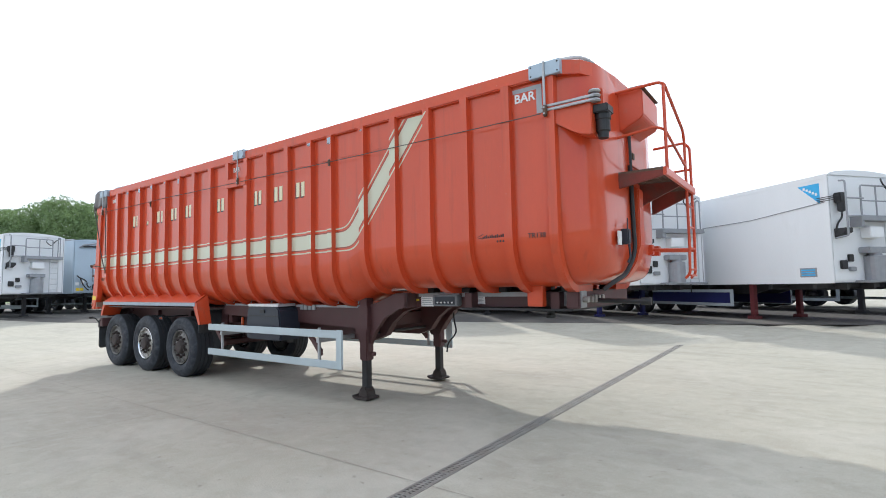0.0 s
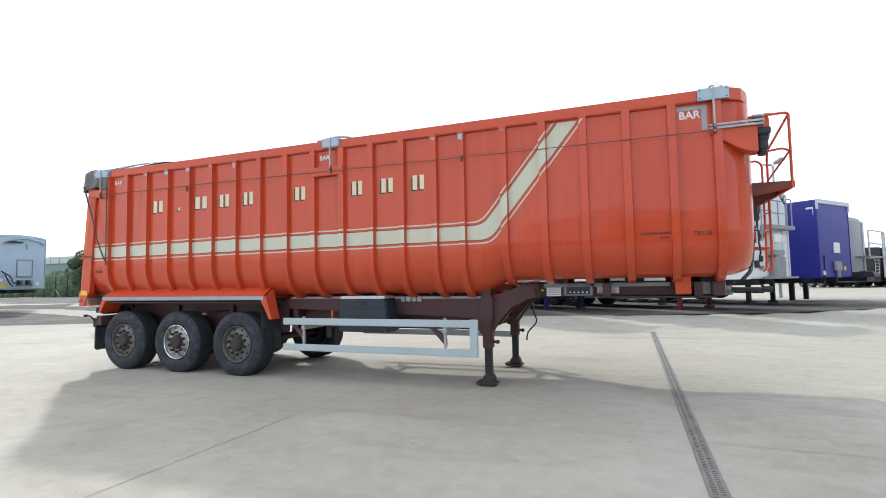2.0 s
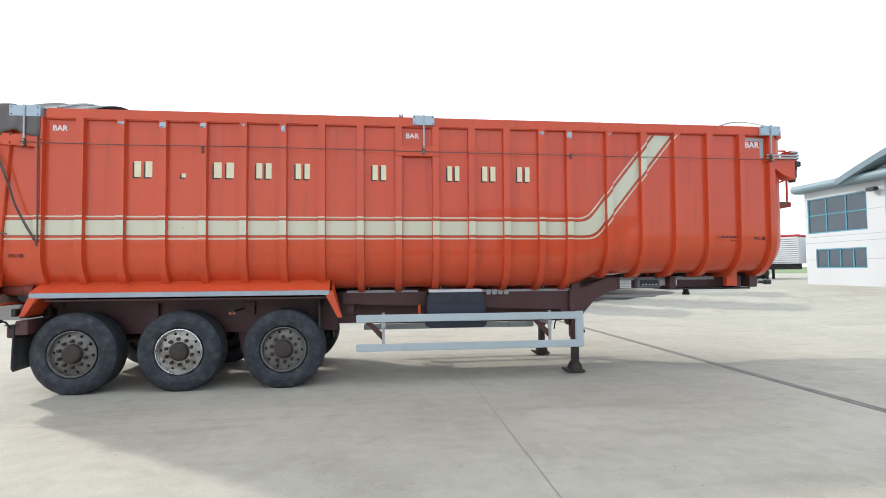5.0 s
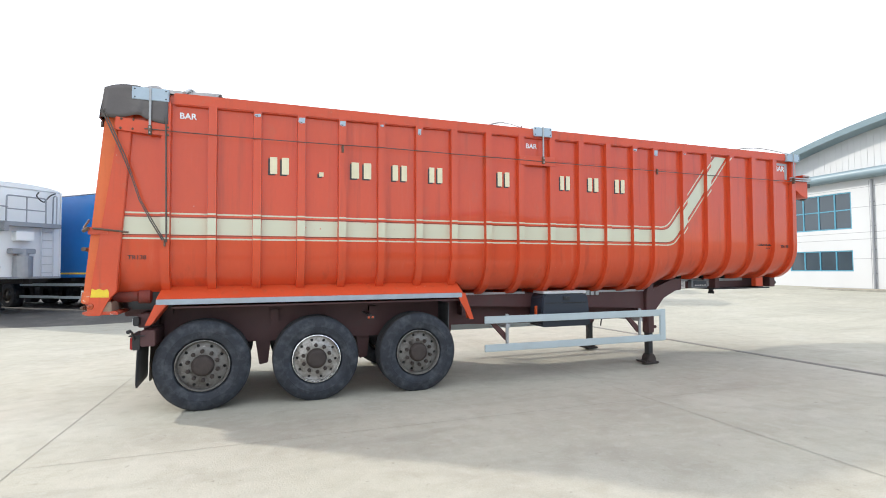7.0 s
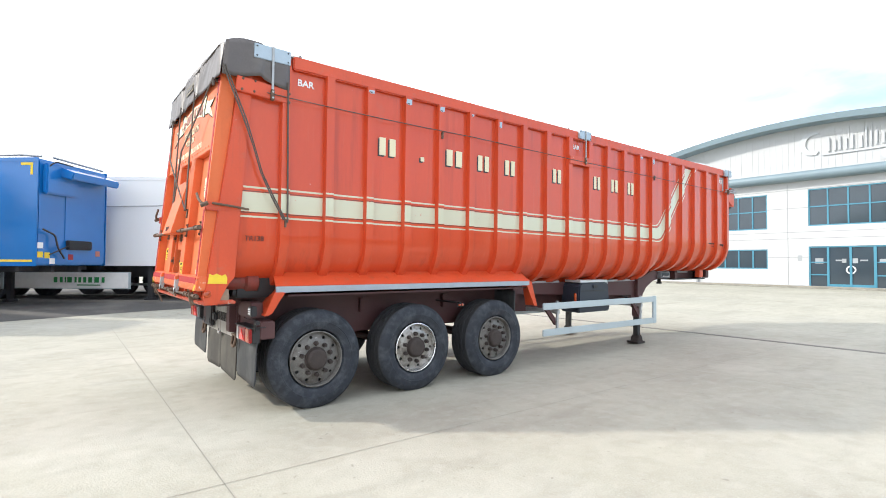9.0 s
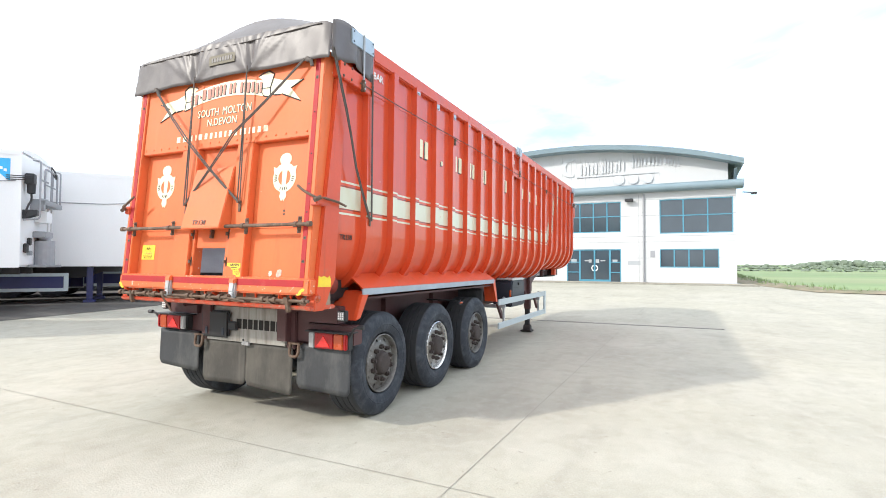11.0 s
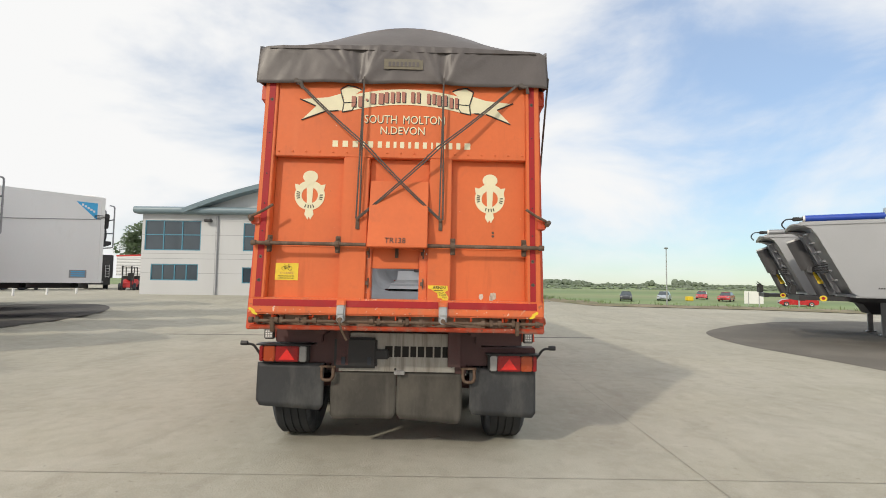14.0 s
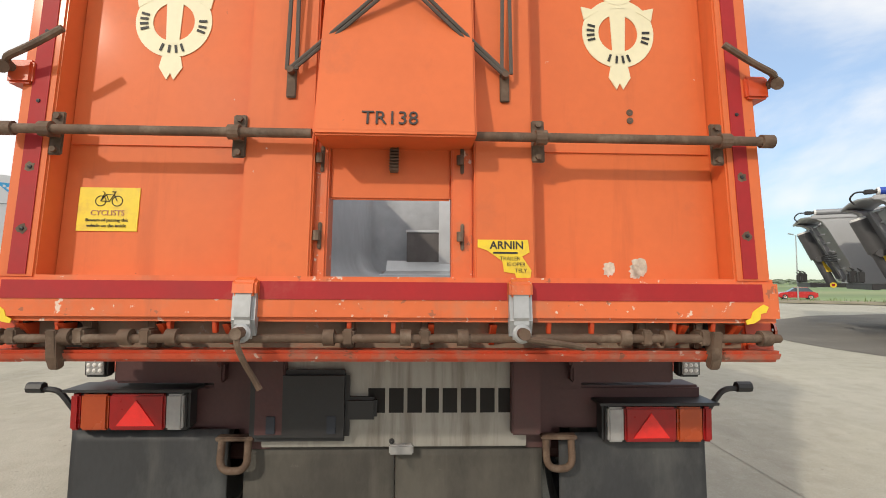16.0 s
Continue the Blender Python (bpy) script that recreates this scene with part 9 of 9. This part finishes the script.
    for w, h in ((0.36, 0.5), (0.36, 0.5), (0.5, 0.5), (0.26, 0.68), (0.38, 0.5), (0.36, 0.5), (0, 0), (0.26, 0.68), (0.22, 0.5), (0.36, 0.5), (0.10, 0.66), (0.10, 0.78), (0.36, 0.5), (0.22, 0.5), (0.32, 0.5)):
        if w:
            bm = B()
            z = 7.42 + 0.30 * smooth01((7.0 - y) / 2.5) - 0.30 * smooth01((3.6 - y) / 1.6)
            h *= 1.42
            if w > 0.2:
                box(bm, BX - 0.03, BX + 0.03, y - w * 0.28, y, z, z + h, 0.01)
                box(bm, BX - 0.03, BX + 0.03, y - w, y - w * 0.72, z, z + h * 0.8, 0.01)
            else:
                box(bm, BX - 0.03, BX + 0.03, y - w, y, z, z + h, 0.01)
            part("sign_bar", bm, M_SIGN, root)
        y -= (w or 0.25) + 0.11
    for y in (5.9, 5.05, 4.2):
        bm = B()
        lathe(bm, [(0.03, 0.30), (-0.03, 0.30), (-0.035, 0.28), (-0.035, 0.001)], (BX, y, 6.93), "x", 24)
        part("sign_disc", bm, M_SIGN, root)


make_office()


# ---- lamp posts, fence, far things ----
def lamp_post(x, y, h, heads, a, z0):
    root = empty("street_lamp", Matrix.Translation((x, y, z0)) @ pose(0, 0, 0, 0, 0, a))
    tagged(root, "tall grey steel yard lamp on a round pole", "street lamp", "yard lamps")
    bm = B()
    rod(bm, (0, 0, 0), (0, 0, h), 0.09, 12, 0.055)
    part("pole", bm, M_GALV, root, smooth=True)
    if not heads:
        bm = B()
        lathe(bm, [(h - 0.02, 0.06), (h, 0.22), (h + 0.14, 0.26), (h + 0.20, 0.05)], (0, 0, 0), "z", 12, cap=True)
        part("lamp_head", bm, M_TRIM, root)
    for s in heads:
        bm = B()
        tube(bm, [(0, 0, h - 0.05), (0, s * 0.28, h + 0.06)], 0.03)
        part("arm", bm, M_GALV, root)
        bm = B()
        prism(bm, [(s * 0.22, h + 0.0), (s * 0.80, h + 0.15), (s * 0.78, h + 0.27), (s * 0.22, h + 0.14)], "x", -0.17, 0.17, 0.02)
        part("lamp_head", bm, M_TRIM, root)


lamp_post(4.2, 31.2, 7.45, (-1, 1), 27, 0.25)
lamp_post(47.2, -23.05, 7.25, (), 0, -1.15)
lamp_post(45.4, -38.6, 7.9, (1,), -30, -1.1)


def fence():
    root = empty("mesh_fence", Matrix())
    tagged(root, "green wire mesh fence on slim posts", "fence")
    P = [Vector((-86.5 + 2.75 * k, 38.6 - 0.42 * k, 0)) for k in range(20)]
    for p in P:
        bm = B()
        box(bm, p.x - 0.04, p.x + 0.04, p.y - 0.04, p.y + 0.04, 0.1, 3.0)
        part("post", bm, M_DARK, root)
    for a, b in zip(P, P[1:]):
        bm = B()
        for z in (0.3, 0.95, 1.6, 2.25, 2.9):
            tube(bm, [(a.x, a.y, z), (b.x, b.y, z)], 0.012, 4)
        for k in range(1, 16):
            q = a.lerp(b, k / 16)
            tube(bm, [(q.x, q.y, 0.2), (q.x, q.y, 2.95)], 0.006, 3)
        part("mesh_panel", bm, M_DARK, root)
    bm = B()
    tube(bm, [(P[8].x, P[8].y, 1.6), (P[8].x + 1.9, P[8].y - 0.3, 0.15)], 0.03)
    part("brace", bm, M_GALV, root)


fence()


def leaf_cloud(bm, c, rad, count, size, rnd, squash=0.8):
    for _ in range(count):
        while True:
            d = Vector((rnd.uniform(-1, 1), rnd.uniform(-1, 1), rnd.uniform(-1, 1)))
            if 0.2 < d.length < 1:
                break
        d = d.normalized() * (d.length ** 0.45)
        p = Vector(c) + Vector((d.x * rad, d.y * rad, d.z * rad * squash))
        u = Vector((rnd.uniform(-1, 1), rnd.uniform(-1, 1), rnd.uniform(-1, 1))).normalized()
        v = u.orthogonal().normalized()
        s = size * rnd.uniform(0.6, 1.3)
        vs = [bm.verts.new(p + u * s), bm.verts.new(p + v * s * 0.55), bm.verts.new(p - u * s), bm.verts.new(p - v * s * 0.55)]
        bm.faces.new(vs)


def tree(x, y, h, spread, seed, mat, z0=0.0, leaf=0.30, clumps=46, per=150):
    rnd = random.Random(seed)
    root = empty("tree", Matrix.Translation((x, y, z0)))
    tagged(root, "broad leafy green tree in full summer leaf", "tree", "yard trees")
    bm = B()
    th = h * 0.35
    rod(bm, (0, 0, 0), (0.1, 0, th), 0.035 * h, 9, 0.024 * h)
    tips = []
    for k in range(9):
        a = 2 * math.pi * k / 9 + rnd.uniform(-0.3, 0.3)
        r = spread * rnd.uniform(0.35, 0.7)
        e = Vector((r * math.cos(a), r * math.sin(a), h * rnd.uniform(0.5, 0.85)))
        s = Vector((0.05, 0, th * rnd.uniform(0.7, 1.0)))
        rod(bm, s, s.lerp(e, 0.5) + Vector((0, 0, 0.3)), 0.013 * h, 6, 0.009 * h)
        rod(bm, s.lerp(e, 0.5) + Vector((0, 0, 0.3)), e, 0.009 * h, 6, 0.003 * h)
        tips.append(e)
    part("trunk", bm, M_BARK, root, smooth=True)
    bm = B()
    for k in range(clumps):
        if k < len(tips):
            c = tips[k]
        else:
            a, t = rnd.uniform(0, 2 * math.pi), rnd.uniform(-0.75, 1)
            rr = spread * math.sqrt(max(0.05, 1 - t * t)) * rnd.uniform(0.55, 0.95)
            c = Vector((rr * math.cos(a), rr * math.sin(a), h * 0.58 + t * h * 0.38))
        leaf_cloud(bm, c, spread * rnd.uniform(0.17, 0.32), per, leaf, rnd)
    part("crown", bm, mat, root)


tree(-76, 23, 12.6, 8.0, 1, M_LEAF, leaf=0.15, clumps=110, per=420)
tree(-79, 31.5, 10.6, 4.6, 3, M_LEAF, leaf=0.15, clumps=70, per=360)
tree(-84, 17, 12.0, 7.0, 2, M_LEAF, leaf=0.16, clumps=80, per=360)
tree(-67.0, 41.5, 6.6, 3.2, 12, M_LEAF2, leaf=0.13, per=320)
tree(43, 112, 12.5, 5.0, 4, M_LEAF)
tree(57, 114, 11.5, 5.5, 5, M_LEAF2)
tree(71, 120, 10.5, 5.5, 6, M_LEAF2)
tree(33, 126, 10.5, 4.5, 7, M_LEAF)
tree(87, 125, 9.5, 5.5, 8, M_LEAF2)
tree(74, 58, 11.0, 6.0, 9, M_LEAF2)
tree(80, 50, 10.0, 5.0, 10, M_LEAF2)


def bushes():
    rnd = random.Random(21)
    bm = B()
    for k in range(130):
        t = k / 130 * 1.5 - 0.5
        c = (-74 + 38 * t + rnd.uniform(-1, 1), 39.5 - 6.1 * t + rnd.uniform(-1.2, 1.8), rnd.uniform(0.3, 1.5))
        leaf_cloud(bm, c, rnd.uniform(0.9, 1.5), 150, 0.17, rnd)
    for k in range(60):
        t = k / 60 * 1.3 - 0.4
        c = (-76 + 38 * t + rnd.uniform(-1, 1), 44.5 - 6.1 * t + rnd.uniform(-1.2, 1.8), rnd.uniform(1.0, 3.6))
        leaf_cloud(bm, c, rnd.uniform(1.1, 1.8), 130, 0.19, rnd)
    tagged(link("bushes", bm, M_LEAF2), "dense green bushes behind the fence", "bushes", kind="stuff")


bushes()


def hedges():
    """Far hedgerows, copses and rows of trees on the plain."""
    rnd = random.Random(9)
    bm = B()
    for x0, y0, x1, y1, h, n in ((212, 40, 232, -300, 0.75, 420), (330, 60, 300, -330, 1.2, 300), (520, 140, 480, -600, 1.9, 300), (900, 300, 850, -1000, 3.0, 300)):
        for k in range(n):
            t = rnd.random()
            x, y = x0 + (x1 - x0) * t, y0 + (y1 - y0) * t
            s = h * rnd.uniform(0.6, 1.15)
            q = Matrix.Translation((x + rnd.uniform(-2, 2), y, -1.0 + s * 0.45)) @ Matrix.Diagonal((s * 0.9, s * 1.6, s * 0.6, 1))
            bmesh.ops.create_icosphere(bm, subdivisions=1, radius=1.0, matrix=q)
    for cx, cy, n, w, h in ((640, 95, 110, 80, 6), (640, -148, 150, 42, 6.5), (610, -198, 6, 6, 4), (600, -250, 5, 5, 6), (600, -285, 6, 5, 7.5), (605, -295, 5, 4, 6.5), (600, -307, 8, 8, 5), (620, -225, 14, 22, 3.2)):
        for k in range(n):
            s = h * rnd.uniform(0.5, 1.0)
            u = rnd.uniform(-1, 1)
            q = Matrix.Translation((cx + rnd.uniform(-12, 12), cy + u * w, -1.0 + s * 0.6 * (1 - 0.5 * u * u))) @ Matrix.Diagonal((s * 0.6, s * 0.6, s * 0.7 * (1 - 0.5 * u * u), 1))
            bmesh.ops.create_icosphere(bm, subdivisions=2, radius=1.0, matrix=q)
    for v in bm.verts:
        d = noise.noise(v.co * 0.35) * 0.9
        v.co += Vector((d, d, 0.7 * noise.noise(v.co * 0.5 + Vector((9, 0, 0)))))
    tagged(link("far_hedges", bm, M_HEDGE), "dark green hedgerows and copses on the plain", "hedge", kind="stuff")


hedges()


# ---- parked cars ----
def car(x, y, a, mat, label, length=4.2):
    z0 = -1.0
    root = empty("car", Matrix.Translation((x, y, z0)) @ pose(0, 0, 0, 0, 0, a))
    tagged(root, label, "car", "parked cars")
    L = length / 2
    bm = B()
    side = [(-L, 0.35), (-L + 0.02, 0.75), (-L + 0.35, 0.92), (-0.95, 0.97), (-0.9, 0.97), (0.75, 0.95), (L - 0.35, 0.82), (L - 0.05, 0.62), (L, 0.35), (L - 0.3, 0.22), (-L + 0.3, 0.22)]
    prism(bm, side, "y", -0.86, 0.86, 0.07)
    part("body", bm, mat, root, smooth=True)
    bm = B()
    vs = [bm.verts.new(p) for p in ((-1.6, -0.80, 0.93), (1.0, -0.80, 0.93), (1.0, 0.80, 0.93), (-1.6, 0.80, 0.93), (-1.1, -0.62, 1.42), (0.25, -0.62, 1.42), (0.25, 0.62, 1.42), (-1.1, 0.62, 1.42))]
    for q in ((0, 1, 5, 4), (1, 2, 6, 5), (2, 3, 7, 6), (3, 0, 4, 7), (4, 5, 6, 7)):
        bm.faces.new([vs[i] for i in q])
    part("glasshouse", bm, M_GLASS, root)
    bm = B()
    box(bm, -1.12, 0.27, -0.63, 0.63, 1.41, 1.46, 0.02)
    part("roof", bm, mat, root)
    for sx in (-1.3, 1.3):
        for s in (-1, 1):
            bm = B()
            lathe(bm, [(-0.09, 0.17), (-0.10, 0.29), (-0.06, 0.31), (0.08, 0.31), (0.08, 0.1)], (0, 0, 0), "y", 18)
            lathe(bm, [(-0.09, 0.20), (-0.07, 0.001)], (0, 0, 0), "y", 18, mi=1)
            ob = part("wheel", bm, [M_RUBBER, M_ALU], root)
            ob.matrix_basis = pose(sx, s * 0.78, 0.31, 0, 0, 0 if s < 0 else 180)
    for s in (-1, 1):
        bm = B()
        box(bm, L - 0.14, L + 0.01, s * 0.66 - 0.15, s * 0.66 + 0.15, 0.58, 0.72, 0.03)
        part("headlight", bm, M_LENS_CLEAR, root)
        bm = B()
        box(bm, -L - 0.01, -L + 0.1, s * 0.68 - 0.13, s * 0.68 + 0.13, 0.65, 0.82, 0.03)
        part("tail_light", bm, M_LENS_RED, root)
    bm = B()
    box(bm, L - 0.06, L + 0.012, -0.45, 0.45, 0.38, 0.50, 0.02)
    part("grille", bm, M_BLACK, root)


def paint(name, c):
    return material(name, c, rough=0.25, vary=0.05, coat=0.6)


M_RED_CAR = paint("red_car_paint", (0.50, 0.02, 0.025))
car(59.9, -22.5, 160, paint("black_car_paint", (0.02, 0.025, 0.03)), "small black hatchback parked by the field edge")
car(63.5, -29.9, 150, paint("silver_blue_car_paint", (0.36, 0.42, 0.48)), "silver-blue saloon car parked by the field edge")
car(72.8, -40.7, 150, M_RED_CAR, "red hatchback parked by the field edge")
car(63.5, -39.8, 140, M_RED_CAR, "red coupe parked by the field edge", 4.4)
car(46.5, -39.2, 64, M_RED_CAR, "red hatchback parked near the white sign", 4.1)


def board():
    root = empty("sign_board", Matrix.Translation((44.0, -32.15, -0.98)) @ pose(0, 0, 0, 0, 0, -25))
    tagged(root, "plain white board on two posts seen from behind", "sign")
    for s in (-1, 1):
        bm = B()
        box(bm, -0.04, 0.04, s * 0.55 - 0.04, s * 0.55 + 0.04, 0, 1.80)
        part("post", bm, M_GALV, root)
    bm = B()
    box(bm, 0.04, 0.08, -1.0, 1.0, 0.35, 1.85)
    part("panel", bm, M_WHITE, root)


board()
bm = B()
box(bm, 63.1, 63.9, -34.4, -33.4, -1.0, -0.3, 0.08)
tagged(link("grit_bin", bm, M_YELLOW), "small yellow grit bin on the grass", "bin")


def forklift():
    root = empty("forklift", Matrix.Translation((29.0, 34.0, 0.45)) @ pose(0, 0, 0, 0, 0, 200))
    tagged(root, "red counterbalance forklift truck with black overhead guard", "forklift")
    bm = B()
    prism(bm, [(-1.1, 0.25), (-1.15, 0.9), (-0.6, 1.05), (0.1, 0.7), (0.9, 0.65), (0.95, 0.25)], "y", -0.55, 0.55, 0.06)
    part("body", bm, M_REDRIM, root)
    bm = B()
    for s in (-1, 1):
        tube(bm, [(-0.9, s * 0.45, 1.0), (-0.7, s * 0.45, 2.1), (0.4, s * 0.45, 2.1), (0.8, s * 0.45, 0.7)], 0.04)
    box(bm, -0.75, 0.45, -0.5, 0.5, 2.08, 2.14)
    part("overhead_guard", bm, M_BLACK, root)
    bm = B()
    for s in (-1, 1):
        box(bm, 0.98, 1.1, s * 0.35 - 0.05, s * 0.35 + 0.05, 0.05, 2.2)
        box(bm, 1.1, 2.1, s * 0.3 - 0.06, s * 0.3 + 0.06, 0.06, 0.11)
    part("mast", bm, M_BLACK, root)
    bm = B()
    box(bm, -0.5, 0.0, -0.25, 0.25, 0.95, 1.1, 0.04)
    box(bm, -0.55, -0.42, -0.25, 0.25, 1.1, 1.6, 0.04)
    part("seat", bm, M_BLACK, root)
    for sx, r in ((-0.75, 0.28), (0.7, 0.33)):
        for s in (-1, 1):
            bm = B()
            lathe(bm, [(-0.1, 0.1), (-0.1, r), (0.1, r), (0.1, 0.1)], (sx, s * 0.55, r), "y", 16, cap=True)
            part("wheel", bm, M_RUBBER, root)


forklift()


def crash_barrier():
    """White steel beam on short posts in front of the ribbed trailer."""
    root = empty("crash_barrier", Matrix.Translation((12.6, 31.0, rise(12.6, 31.0))) @ pose(0, 0, 0, 0, 0, -8))
    tagged(root, "low white steel barrier rail on short posts", "barrier")
    bm = B()
    box(bm, 0, 5.0, -0.05, 0.05, 0.55, 0.80, 0.02)
    part("beam", bm, M_GRP, root)
    for x in (0.3, 2.5, 4.7):
        bm = B()
        box(bm, x - 0.05, x + 0.05, -0.05, 0.05, 0.0, 0.55, 0.01)
        part("post", bm, M_GRP, root)


crash_barrier()


def far_warehouse():
    """Long grey shed with a pale panelled parapet, far beyond the fence."""
    root = empty("warehouse", Matrix.Translation((-150, 74, 0)) @ pose(0, 0, 0, 0, 0, 4))
    tagged(root, "long low grey warehouse with a pale panelled parapet", "warehouse")
    bm = B()
    box(bm, 0, 34, 0.4, 14, 0, 7.8)
    part("wall", bm, M_ROOF, root)
    for k in range(12):
        bm = B()
        box(bm, 2.8 * k, 2.8 * k + 2.6, 0, 0.3, 7.8, 9.4, 0.03)
        part("parapet_panel", bm, M_CLAD, root)
    bm = B()
    box(bm, -0.2, 34.2, 0.3, 14.2, 7.8, 9.2)
    part("roof", bm, M_ROOF, root)


far_warehouse()
